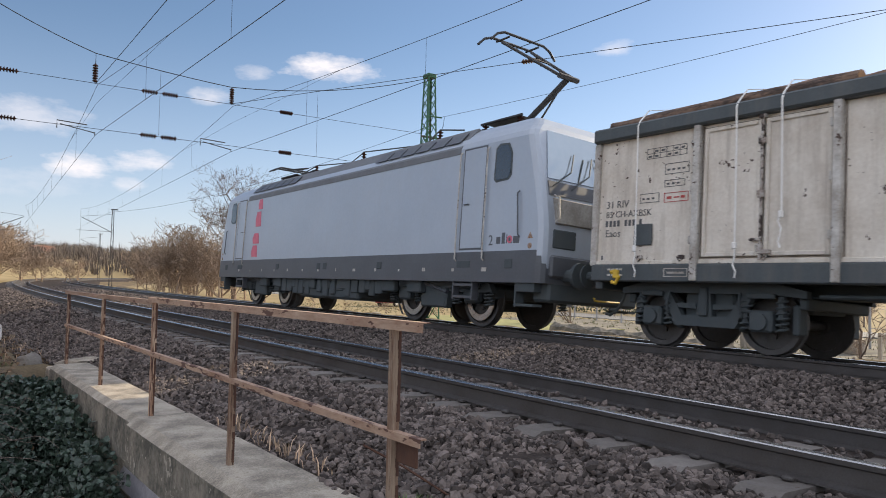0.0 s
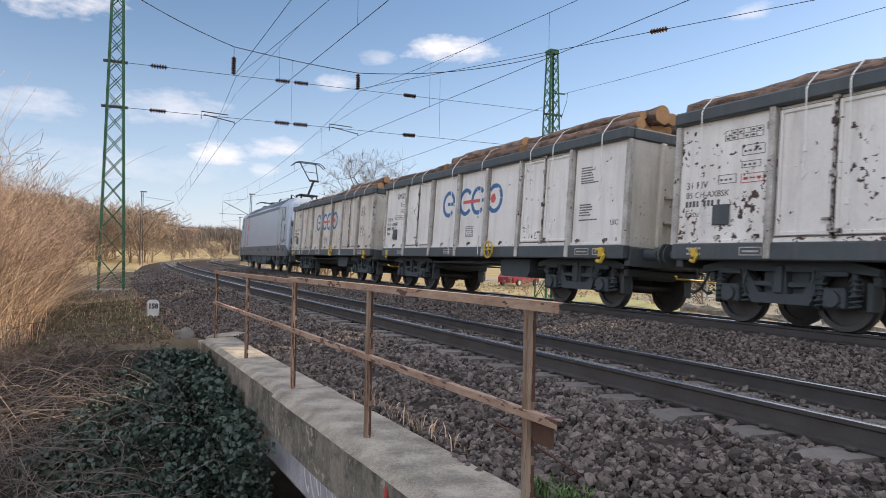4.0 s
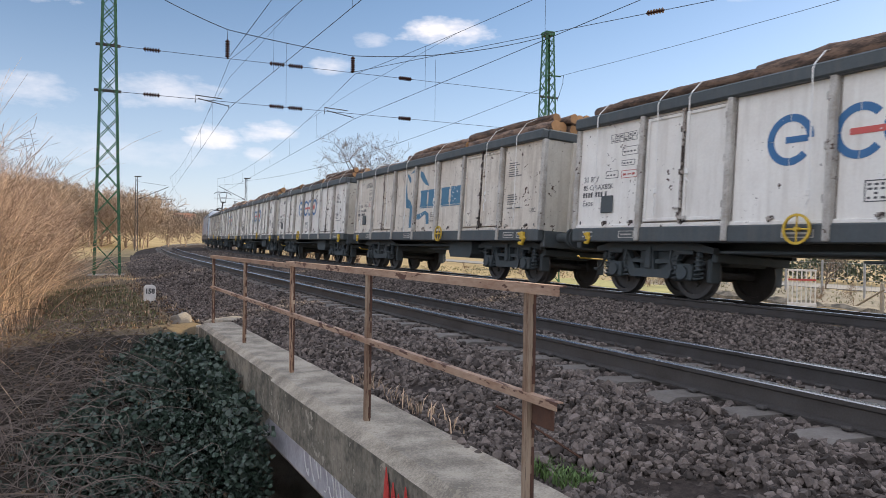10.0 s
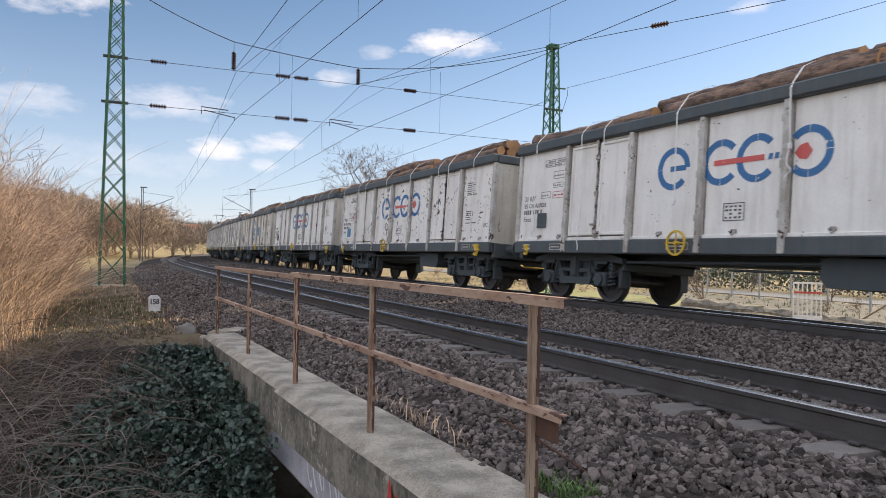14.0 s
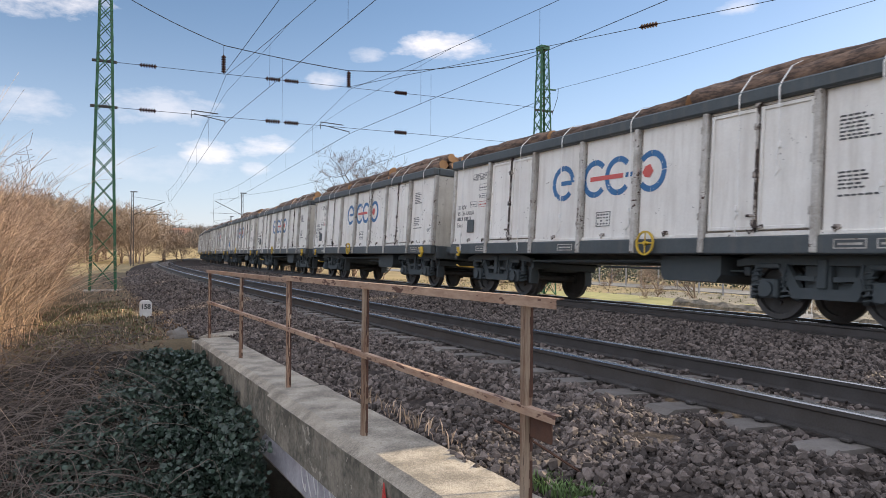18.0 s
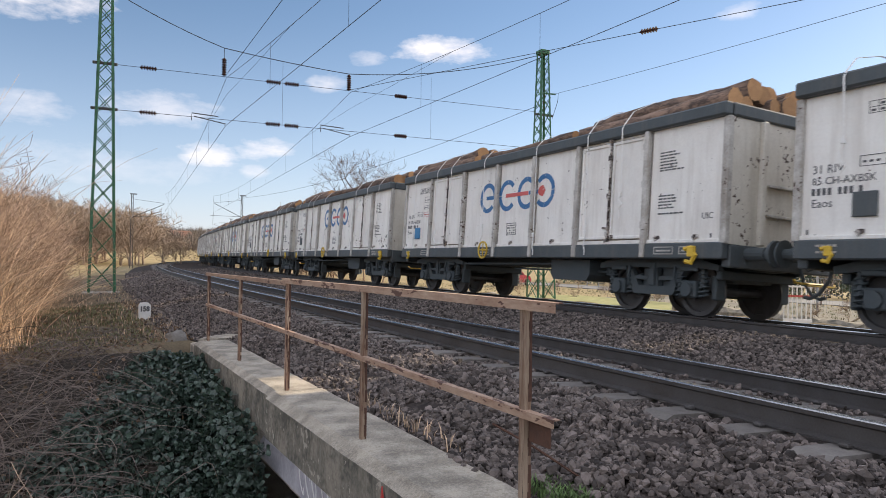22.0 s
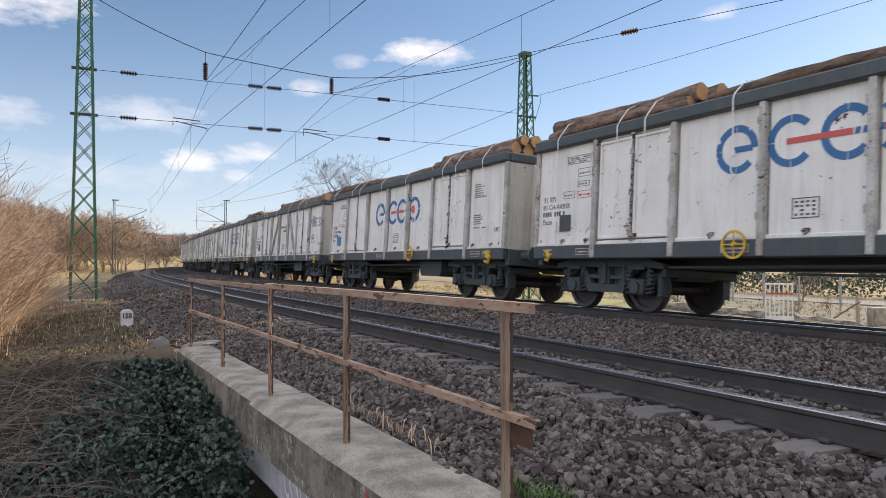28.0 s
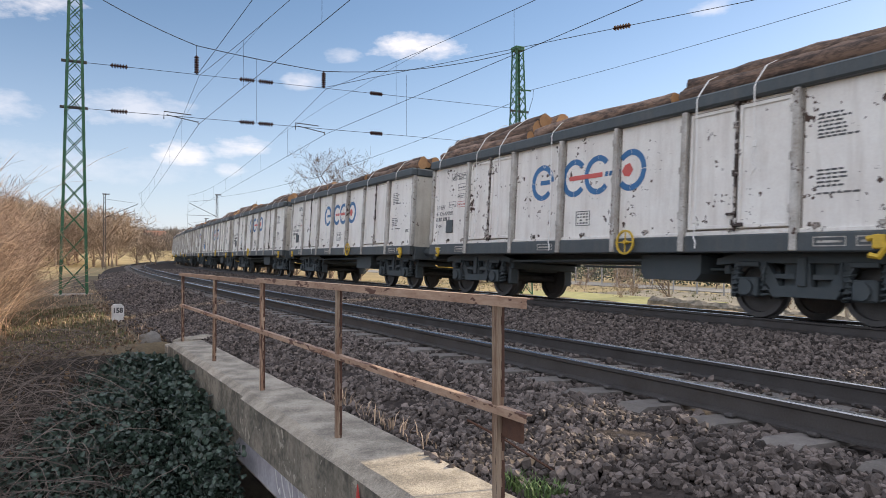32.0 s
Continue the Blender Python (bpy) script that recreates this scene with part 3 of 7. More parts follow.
# rails
RAIL = [(-0.062, -0.172), (-0.062, -0.16), (-0.012, -0.143), (-0.009, -0.05), (-0.034, -0.036), (-0.036, -0.008), (0.036, -0.008), (0.034, -0.036),
        (0.009, -0.05), (0.012, -0.143), (0.062, -0.16), (0.062, -0.172)]
HEAD = [(-0.036, -0.008), (-0.03, 0.0), (0.03, 0.0), (0.036, -0.008)]
rail_s = list(np.arange(-40, 60, 1.0)) + list(np.arange(60, 290, 3.0))
for track, lat0, z0 in (("near", SPACING, NEAR_Z), ("far", 0.0, FAR_Z)):
    track_thing = thing("railway_track", "steel rails on concrete sleepers in brown ballast", "railway track", "tracks", kind="structure")
    for side in (-1, 1):
        lat, z = lat0 + side * GAUGE / 2, z0 + side * CANT / 2
        rail = part("rail", sweep(RAIL, rail_s, lat, z), M_RAIL, track_thing)
        part("rail_head", sweep(HEAD, rail_s, lat, z), M_RAILTOP, rail, "worn bright running surface")
    tilt = CANT / GAUGE
    block = Geo().prism([(-1.22, -0.34), (1.22, -0.34), (1.22, -0.22), (1.14, -0.183), (0.45, -0.178), (0.3, -0.2), (-0.3, -0.2), (-0.45, -0.178), (-1.14, -0.183), (-1.22, -0.22)], "y", -0.13, 0.13).mesh("sleeper", M_SLEEPER)
    clip = Geo()
    for side in (-1, 1):
        for k in (-1, 1):
            clip.box(side * 0.75 + k * 0.095 - 0.028, side * 0.75 + k * 0.095 + 0.028, -0.035, 0.035, -0.178, -0.148, 0.01)
    clip_mesh = clip.mesh("rail_clip", M_RAIL)
    count = 0
    rest = Geo()
    for i in range(-10, 330):
        s = i * 0.6 + 0.2
        p = on_line(s, lat0, z0)
        if (track == "near" and s < 75) or (track == "far" and s < 40):
            m = Matrix.Translation(p) @ Matrix.Rotation(radians(line_turn(s)), 4, "Z") @ Matrix.Rotation(math.atan(tilt), 4, "Y")
            sl = part("sleeper", block, None, track_thing, at=m)
            if track == "near" and s < 30:
                part("rail_clip", clip_mesh, None, sl)
        else:
            c = [on_line(s + a, lat0 + b, z0 - 0.185 + b * tilt) for a, b in ((-0.13, -1.3), (0.13, -1.3), (0.13, 1.3), (-0.13, 1.3))]
            d = [v - Vector((0, 0, 0.12)) for v in c]
            rest.add([tuple(v) for v in c + d], [(0, 1, 2, 3), (0, 4, 5, 1), (1, 5, 6, 2), (2, 6, 7, 3), (3, 7, 4, 0)])
    tagged(part("far_sleepers", rest, M_SLEEPER, track_thing), kind="stuff")


# ---- loose ballast stones ----
def stone_variants(count, rng):
    out = []
    for _ in range(count):
        bm = bmesh.new()
        s = [rng.uniform(0.8, 1.3), rng.uniform(0.65, 1.0), rng.uniform(0.45, 0.8)]
        dirs = []
        while len(dirs) < 10:
            d = Vector((rng.gauss(0, 1), rng.gauss(0, 1), rng.gauss(0, 1))).normalized()
            if all(d.dot(e) < 0.72 for e in dirs):
                dirs.append(d)
                q = rng.uniform(0.85, 1.1)
                bm.verts.new((d.x * s[0] * q, d.y * s[1] * q, d.z * s[2] * q))
        hull = bmesh.ops.convex_hull(bm, input=bm.verts[:])
        bmesh.ops.delete(bm, geom=[v for v in hull["geom_interior"] if isinstance(v, bmesh.types.BMVert)], context="VERTS")
        bmesh.ops.triangulate(bm, faces=bm.faces[:])
        bm.verts.index_update()
        out.append((np.array([tuple(v.co) for v in bm.verts]), np.array([[v.index for v in f.verts] for f in bm.faces])))
        bm.free()
    return out


def scatter(name, places, sizes, variants, mat, label, category, seed=3, upright=False):
    """Many small pieces in one mesh: places is an array of positions."""
    rs = np.random.RandomState(seed)
    vs, fs, base = [], [], 0
    kinds = rs.randint(0, len(variants), len(places))
    for k, (v, f) in enumerate(variants):
        pick = np.where(kinds == k)[0]
        if not len(pick):
            continue
        q = rs.normal(size=(len(pick), 4))
        if upright:
            q[:, 1:3] = 0
        q /= np.linalg.norm(q, axis=1)[:, None]
        w, x, y, z = q.T
        R = np.stack([1 - 2 * (y * y + z * z), 2 * (x * y - z * w), 2 * (x * z + y * w), 2 * (x * y + z * w), 1 - 2 * (x * x + z * z), 2 * (y * z - x * w),
                      2 * (x * z - y * w), 2 * (y * z + x * w), 1 - 2 * (x * x + y * y)], -1).reshape(-1, 3, 3)
        p = np.einsum("nij,vj->nvi", R, v) * sizes[pick][:, None, None] + places[pick][:, None, :]
        vs.append(p.reshape(-1, 3))
        fs.append((f[None] + base + np.arange(len(pick))[:, None, None] * len(v)).reshape(-1, f.shape[1]))
        base += len(pick) * len(v)
    V, F = np.concatenate(vs), np.concatenate(fs)
    me = bpy.data.meshes.new(name)
    me.vertices.add(len(V))
    me.vertices.foreach_set("co", V.astype(np.float32).ravel())
    k = F.shape[1]
    me.loops.add(len(F) * k)
    me.loops.foreach_set("vertex_index", F.astype(np.int32).ravel())
    me.polygons.add(len(F))
    me.polygons.foreach_set("loop_start", np.arange(0, len(F) * k, k, dtype=np.int32))
    me.polygons.foreach_set("use_smooth", np.zeros(len(F), dtype=bool))
    me.update(calc_edges=True)
    me.validate()
    me.materials.append(mat)
    return tagged(new(name, me), label, category, kind="stuff")


def line_points(s, lat):
    p = np.interp(s, L_S, L_PSI)
    return np.interp(s, L_S, L_X) - lat * np.cos(p), np.interp(s, L_S, L_Y) - lat * np.sin(p)


def build_stones():
    rng = random.Random(5)
    rs = np.random.RandomState(5)
    variants = stone_variants(16, rng)
    S, Lt, size = [], [], []
    for s0, s1, l0, l1, density, r0, r1 in ((1.0, 9, 6.3, 8.5, 2100, 0.015, 0.038), (9, 20, 6.3, 8.7, 1250, 0.017, 0.036), (20, 60, 6.3, 8.9, 170, 0.03, 0.055),
                                            (-2, 12, 1.0, 4.8, 680, 0.02, 0.04), (12, 30, 1.0, 4.8, 260, 0.024, 0.045), (2, 20, 4.9, 6.4, 200, 0.022, 0.04), (30, 70, 1.0, 4.8, 70, 0.03, 0.06), (12.3, 45, 8.5, 9.2, 330, 0.016, 0.036), (12.5, 45, 9.1, 10.2, 60, 0.014, 0.03),
                                            (-4, 14, -3.2, -0.8, 50, 0.026, 0.045)):
        n = int((s1 - s0) * (l1 - l0) * density)
        S.append(rs.uniform(s0, s1, n))
        Lt.append(rs.uniform(l0, l1, n))
        size.append(rs.uniform(r0, r1, n) * (1 + 0.5 * (rs.rand(n) > 0.94)))
    S, Lt, size = map(np.concatenate, (S, Lt, size))
    # keep sleepers and rails clear
    lat_c = np.where(Lt > 3, Lt - SPACING, Lt)
    frac = np.abs(((S - 0.2) / 0.6 + 0.5) % 1 - 0.5) * 0.6
    keep = ~((np.abs(lat_c) < 1.2) & (frac < 0.14) & (rs.rand(len(S)) > 0.07)) & ~(np.abs(np.abs(lat_c) - 0.75) < 0.1)
    S, Lt, size = S[keep], Lt[keep], size[keep]
    x, y = line_points(S, Lt)
    lump = 0.03 * np.sin(x * 5.1) * np.sin(y * 4.3) + 0.02 * np.sin(x * 11 + y * 7)
    z = np.maximum(bed_z(Lt), np.where(Lt > 8.2, ground_z(x, y), -9)) + size * rs.uniform(-0.4, 0.8, len(S)) + lump * (np.abs(Lt - 7.6) < 0.8)
    scatter("ballast_stones", np.stack([x, y, z], -1), size, variants, M_BALLAST, "loose angular brown-grey ballast stones", "ballast stones")


build_stones()


# ---- bridge parapet, deck edge and abutment ----
def rough_block(name, x0, x1, y0, y1, z0, z1, mat, parent=None, seed=1, step=0.2, wobble=0.004, bevel=0.025, face=None):
    """A long cast block with slightly uneven faces and worn edges."""
    rng = random.Random(seed)
    ys = np.arange(y0, y1 + 0.01, step)
    g = Geo()
    ring = 8
    for y in ys:
        w = [rng.uniform(-wobble, wobble) for _ in range(8)]
        c = 0.025
        pts = [(x0 + w[0], z0), (x0 + w[1], z1 - bevel * 0.7), (x0 + bevel + w[2], z1 + w[3] * 0.4), (x1 - c + w[4], z1 + w[5] * 0.4), (x1 + w[6], z1 - c), (x1 + w[7], z0), (x1, z0 - 0.001), (x0, z0 - 0.001)]
        g.v.extend((a, y, b) for a, b in pts)
    for i in range(len(ys) - 1):
        for j in range(ring):
            k = (j + 1) % ring
            g.f.append((i * ring + j, (i + 1) * ring + j, (i + 1) * ring + k, i * ring + k))
    g.f += [tuple(range(ring)), tuple((len(ys) - 1) * ring + j for j in range(ring))]
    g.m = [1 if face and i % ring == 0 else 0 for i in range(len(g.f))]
    return part(name, g, [mat, face] if face else mat, parent)


bridge = thing("bridge", "weathered concrete bridge edge with parapet kerb and graffiti", "bridge", kind="structure")
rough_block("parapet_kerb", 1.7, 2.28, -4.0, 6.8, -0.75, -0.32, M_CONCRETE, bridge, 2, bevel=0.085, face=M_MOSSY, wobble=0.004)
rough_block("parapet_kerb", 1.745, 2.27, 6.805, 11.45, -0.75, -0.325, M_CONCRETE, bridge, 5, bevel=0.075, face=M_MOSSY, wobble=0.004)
rough_block("deck_edge", 1.85, 2.4, -4.0, 10.6, -1.15, -0.751, M_CONCRETE, bridge, 3)
tagged(part("rusty_rod", Geo().tube([(2.2, 3.5, 0.02), (2.39, 3.36, -0.1), (2.6, 3.2, -0.26), (2.77, 3.09, -0.42)], 0.007, 5), M_RUSTSHADE), "thin rusty rod leaning beside the railing", "rod")
rough_block("wing_wall_coping", 1.76, 2.5, 11.46, 12.0, -0.75, -0.4, M_CONCRETE, bridge, 4)
part("abutment_wall", Geo().box(1.95, 9.0, 8.6, 12.2, -4.5, -1.151, 0.03), M_CONCRETE, bridge)
part("abutment_wall", Geo().box(1.95, 9.0, -7.0, -3.0, -4.5, -1.151, 0.03), M_CONCRETE, bridge)
part("deck_slab", Geo().box(2.41, 13.0, -4.2, 11.8, -1.15, -0.7), M_CONCRETE, bridge)


def angle_bar(g, p0, p1, w, t, up, out):
    """An L-section bar from p0 to p1; up and out are the directions of its two legs."""
    p0, p1, up, out = map(Vector, (p0, p1, up, out))
    prof = [(0, 0), (w, 0), (w, t), (t, t), (t, w), (0, w)]
    vs = [tuple(p + up * a + out * b) for p in (p0, p1) for a, b in prof]
    n = 6
    g.add(vs, [(i, (i + 1) % n, n + (i + 1) % n, n + i) for i in range(n)] + [tuple(reversed(range(n))), tuple(range(n, 2 * n))])


railing = thing("railing", "rusty angle-iron railing with flaking paint on the parapet", "railing")
POSTS = [(1.93, 11.39), (1.91, 9.05), (1.89, 6.81), (1.87, 4.76), (1.86, 2.72)]
for i, (px, py) in enumerate(POSTS):
    g = Geo()
    top = 0.715 + 0.01 * i
    angle_bar(g, (px, py - 0.03, -0.5 if i == 4 else -0.34), (px + 0.004 * (i % 2), py - 0.03, top), 0.04, 0.006, (0, 1, 0), (1, 0, 0))
    post = part("post", g, M_RUSTPOST, railing)
    rr = random.Random(40 + i)
    # ragged dark strip in place of the post's inner flange in shade
    scale = Geo()
    zs = np.linspace(-0.3, top - 0.02, 26)
    for z0, z1 in zip(zs, zs[1:]):
        a, b = rr.uniform(0.022, 0.03), 0.0415
        if rr.random() < 0.82:
            scale.box(px + a, px + b, py - 0.0325, py - 0.0301, z0, z1)
    tagged(part("rust_scale", scale, M_RUSTSHADE, post, "dark rust-toned strip for the shaded flange along the post edge"), kind="stuff")
for (ax, ay), (bx, by), za, zb in ((POSTS[0], POSTS[2], 0.725, 0.745), (POSTS[2], POSTS[4], 0.765, 0.79)):
    g = Geo()
    far_y, near_y = ay + 0.12, by - (0.27 if by < 3 else 0.02)
    angle_bar(g, (ax - 0.01, far_y, za), (bx - 0.012, near_y, zb), 0.046, 0.006, (0, 0, -1), (1, 0, 0))
    part("top_rail", g, M_RUST, railing)
g = Geo()
angle_bar(g, (1.925, 11.5, 0.245), (1.852, 2.46, 0.285), 0.038, 0.006, (0, 0, -1), (1, 0, 0))
part("middle_rail", g, M_RUST, railing)
part("splice_plate", Geo().box(1.885, 1.9, 2.53, 2.69, 0.14, 0.245, 0.004), M_RUSTSHADE, railing, "dark rusted splice plate")

# painted tags on the concrete
tag = thing("graffiti", "flame-like red spray paint on the parapet face", "graffiti")
g = Geo()
for y0, h, w in ((3.62, 0.16, 0.05), (3.72, 0.09, 0.04), (3.8, 0.13, 0.045), (3.9, 0.19, 0.055)):
    g.prism([(y0 - w, -0.66), (y0 + w, -0.66), (y0 + w * 0.6, -0.6 + h * 0.6), (y0 + w * 0.25, -0.58 + h), (y0 - w * 0.5, -0.6 + h * 0.45)], "x", 1.683, 1.69)
part("spray_paint", g, M_ORANGE, tag)
tag = thing("graffiti", "pale looping spray paint on the deck edge", "graffiti")
part("painted_ground", Geo().prism([(4.1, -1.12), (7.6, -1.12), (7.5, -0.95), (7.2, -0.8), (6.1, -0.76), (5.4, -0.78), (4.3, -0.77)], "x", 1.835, 1.84), M_GRAFF, tag, "pale violet paint patch")
g = Geo()
for k in range(7):
    y = 5.0 + k * 0.17
    pts = [(1.834, y + 0.07 * math.sin(a * 1.3 + k), -0.94 + 0.13 * math.cos(a + k)) for a in np.linspace(0, 4.4, 12)]
    g.tube(pts, 0.007, 4)
tagged(part("spray_paint", g, M_STONEWHITE, tag, "white paint loops"), kind="stuff")
part("violet_patch", Geo().prism([(3.4, -1.13), (5.3, -1.13), (5.0, -1.02), (4.4, -0.97), (3.9, -0.86), (3.4, -0.9)], "x", 1.829, 1.833), M_VIOLET, tag, "dark violet paint patch")


# ---- lattice masts and the head span ----
SPAN_S = 30.0
SPAN_TURN = line_turn(SPAN_S)


def lattice_mast(label, lat, base_z, height, w0, w1):
    base = on_line(SPAN_S, lat, base_z)
    mast = thing("lattice_mast", label, "lattice mast", "overhead line masts", at=Matrix.Translation(base) @ Matrix.Rotation(radians(SPAN_TURN), 4, "Z"))

    def w(z):
        return (w0 + (w1 - w0) * z / height) / 2
    for sx in (-1, 1):
        for sy in (-1, 1):
            g = Geo()
            a, b = (sx * w(0), sy * w(0), 0), (sx * w(height), sy * w(height), height)
            angle_bar(g, a, b, 0.085, 0.012, (-sx, 0, 0), (0, -sy, 0))
            part("leg", g, M_GREEN, mast)
    z, levels = 0.15, [0.15]
    while z < height - 0.3:
        z += max(0.42, 1.15 * (w(z) / w(0)) ** 1.0)
        levels.append(min(z, height - 0.05))
    for lo, hi in zip(levels, levels[1:]):
        for face in range(4):
            for k in (0, 1):
                a, b = w(lo), w(hi)
                p, q = ((-a, -a, lo), (b, -b, hi)) if k == 0 else ((a, -a, lo), (-b, -b, hi))
                r = Matrix.Rotation(face * math.pi / 2, 3, "Z")
                g = Geo().tube([r @ Vector(p), r @ Vector(q)], 0.022, 4)
                part("brace", g, M_GREEN, mast)
    part("top_plate", Geo().box(-w(height) - 0.03, w(height) + 0.03, -w(height) - 0.03, w(height) + 0.03, height, height + 0.22, 0.02), M_GREEN, mast)
    part("foundation", Geo().box(-w0 / 2 - 0.2, w0 / 2 + 0.2, -w0 / 2 - 0.2, w0 / 2 + 0.2, -0.5, 0.06, 0.03), M_CONCRETE, mast)
    for z in (8.46, 6.69):
        d = -1 if lat < 0 else 1
        part("wire_bracket", Geo().box(-w(z) - 0.16 if d > 0 else -w(z) - 0.12, w(z) + 0.12 if d > 0 else w(z) + 0.3, -0.05, 0.05, z - base_z - 0.05, z - base_z + 0.05, 0.01), M_POLE, mast)
    return mast


lattice_mast("tall green-painted steel lattice mast beside dry thicket", 10.05, -0.5, 12.6, 0.98, 0.42)
lattice_mast("green-painted steel lattice mast beyond the far track", -10.2, -1.2, 12.75, 1.1, 0.46)


def insulator(g, p0, p1, sheds=6, r=0.085):
    """A ribbed porcelain rod turned in one piece."""
    p0, p1 = Vector(p0), Vector(p1)
    d = p1 - p0
    u = d.orthogonal().normalized()
    v = d.normalized().cross(u)
    prof = [(0.0, 0.028)]
    for i in range(sheds):
        c = (i + 0.7) / (sheds + 0.4)
        prof += [(c - 0.062, 0.03), (c - 0.03, r * 0.7), (c + 0.03, r), (c + 0.045, 0.03)]
    prof.append((1.0, 0.028))
    n = 12
    vs = [tuple(p0 + d * f + (u * math.cos(a) + v * math.sin(a)) * q) for f, q in prof for a in (2 * math.pi * j / n for j in range(n))]
    fs = [(i * n + j, i * n + (j + 1) % n, (i + 1) * n + (j + 1) % n, (i + 1) * n + j) for i in range(len(prof) - 1) for j in range(n)]
    g.add(vs, fs + [tuple(reversed(range(n))), tuple((len(prof) - 1) * n + j for j in range(n))])


def sag(p, q, drop, n=12):
    p, q = Vector(p), Vector(q)
    return [p.lerp(q, i / n) - Vector((0, 0, 4 * drop * (i / n) * (1 - i / n))) for i in range(n + 1)]


def span_point(lat, z):
    return on_line(SPAN_S, lat, z)


head = thing("head_span", "steel cross wires with brown insulators between two masts", "head span")
# top cable, hung between the mast heads
cable = [span_point(9.85, 11.35)] + [span_point(5.6, 9.68), span_point(0.2, 9.27), span_point(-9.8, 11.44)]
part("cross_cable", Geo().tube(sag(cable[0], cable[1], 0.12, 6) + sag(cable[1], cable[2], 0.05, 6)[1:] + sag(cable[2], cable[3], 0.35, 10)[1:], 0.017, 5), M_WIRE, head)
for z, lats in ((8.46, (8.5, 3.55, 2.75, -2.35)), (6.69, (8.5, 3.55, 2.75, -2.35))):
    part("cross_wire", Geo().tube([span_point(a, z + (0.06 if z > 8 else 0.0) * (10 - a) / 10) for a in np.linspace(9.8, -9.8, 12)], 0.01, 5), M_WIRE, head)
    for a in lats:
        g = Geo()
        zz = z + (0.06 if z > 8 else 0.0) * (10 - a) / 10
        insulator(g, span_point(a + 0.32, zz), span_point(a - 0.32, zz), 6, 0.105)
        part("insulator", g, M_INSUL, head)
for lat, zt in ((5.6, 9.62), (0.17, 9.24)):
    g = Geo()
    insulator(g, span_point(lat, zt - 0.35 if lat > 3 else zt), span_point(lat, 8.52), 7, 0.11)
    part("hanging_insulator", g, M_INSUL, head)
    part("dropper", Geo().tube([span_point(lat, zt + 0.05), span_point(lat, 8.5)], 0.012, 4), M_WIRE, head)
for a in (3.15, -3.9):
    part("dropper", Geo().tube([span_point(a, 9.45 if a > 0 else 9.6), span_point(a, 6.7)], 0.006, 4), M_WIRE, head)
for lat in (5.55, 0.15):
    g = Geo()
    g.tube([span_point(lat + 1.3, 6.55), span_point(lat + 1.3, 6.85), span_point(lat + 0.25, 6.8)], 0.022, 5)
    g.tube([span_point(lat + 1.2, 6.72), span_point(lat - 0.02, 6.52)], 0.02, 5)
    g.tube([span_point(lat - 0.02, 6.56), span_point(lat - 0.02, 6.42)], 0.015, 5)
    part("registration_arm", g, M_POLE, head)


def catenary(lat, label):
    for s0, s1 in ((SPAN_S - 58, SPAN_S), (SPAN_S, 88.0), (88.0, 143.0)):
        z0, z1 = (8.45 if abs(s - SPAN_S) < 1 else 8.3 for s in (s0, s1))
        c0, c1 = (6.45 if s < 60 else 6.3 for s in (s0, s1))
        n = 24
        mess, cont = [], []
        for i in range(n + 1):
            f = i / n
            s = s0 + (s1 - s0) * f
            mess.append(on_line(s0, lat).lerp(on_line(s1, lat), f) + Vector((0, 0, z0 + (z1 - z0) * f - 4 * 1.05 * f * (1 - f))))
            cont.append(on_line(s0, lat).lerp(on_line(s1, lat), f) + Vector((0, 0, c0 + (c1 - c0) * f - 4 * 0.05 * f * (1 - f))))
        cat = thing("catenary", label, "overhead wire", "overhead wires")
        part("messenger_wire", Geo().tube(mess, 0.0085, 5), M_WIRE, cat)
        part("contact_wire", Geo().tube(cont, 0.009, 5), M_WIRE, cat)
        for i in range(3, n, 3):
            part("dropper", Geo().tube([mess[i], cont[i]], 0.005, 4), M_WIRE, cat)
        # stitch wires beside the support
        k = 4
        if abs(s1 - SPAN_S) < 1:
            part("stitch_wire", Geo().tube([mess[n - k], mess[n - 2] - Vector((0, 0, 0.35)), on_line(s1, lat, 7.72)], 0.005, 4), M_WIRE, cat)
        if abs(s0 - SPAN_S) < 1:
            part("stitch_wire", Geo().tube([mess[k], mess[2] - Vector((0, 0, 0.35)), on_line(s0, lat, 7.72)], 0.005, 4), M_WIRE, cat)


catenary(5.5, "dark contact and messenger wires over the near track")
catenary(0.1, "dark contact and messenger wires over the far track")
feeder = thing("feeder_wire", "single dark wire held by the mast beyond the train", "overhead wire", "overhead wires")
part("wire", Geo().tube(sag(on_line(-25, -10.9, 9.3), on_line(30, -10.9, 9.6), 0.6), 0.009, 5), M_WIRE, feeder)
part("wire", Geo().tube(sag(on_line(30, -10.6, 9.2), on_line(88, -3.3, 8.2), 0.9), 0.012, 5), M_WIRE, feeder)
part("feeder_bracket", Geo().tube([on_line(30, -10.2, 9.58), on_line(30, -11.0, 9.6)], 0.04, 6), M_GREEN, feeder)
part("jumper", Geo().tube([on_line(29.6, -10.9, 9.58), on_line(29.8, -11.0, 9.2), on_line(30, -10.8, 8.3)], 0.012, 5), M_WIRE, feeder)
anchor = thing("anchor_wire", "anchored wire with a dark insulator above the far track", "overhead wire", "overhead wires")
pa, pb = Vector((11.0, 30.0, 8.52)), Vector((16.4, 16.9, 8.41))
pc = pa + (pb - pa) * 2.2
part("wire", Geo().tube(sag(pa, pc, 0.0), 0.011, 5), M_WIRE, anchor)
g = Geo()
insulator(g, pb - (pb - pa).normalized() * 0.3, pb + (pb - pa).normalized() * 0.3, 6, 0.09)
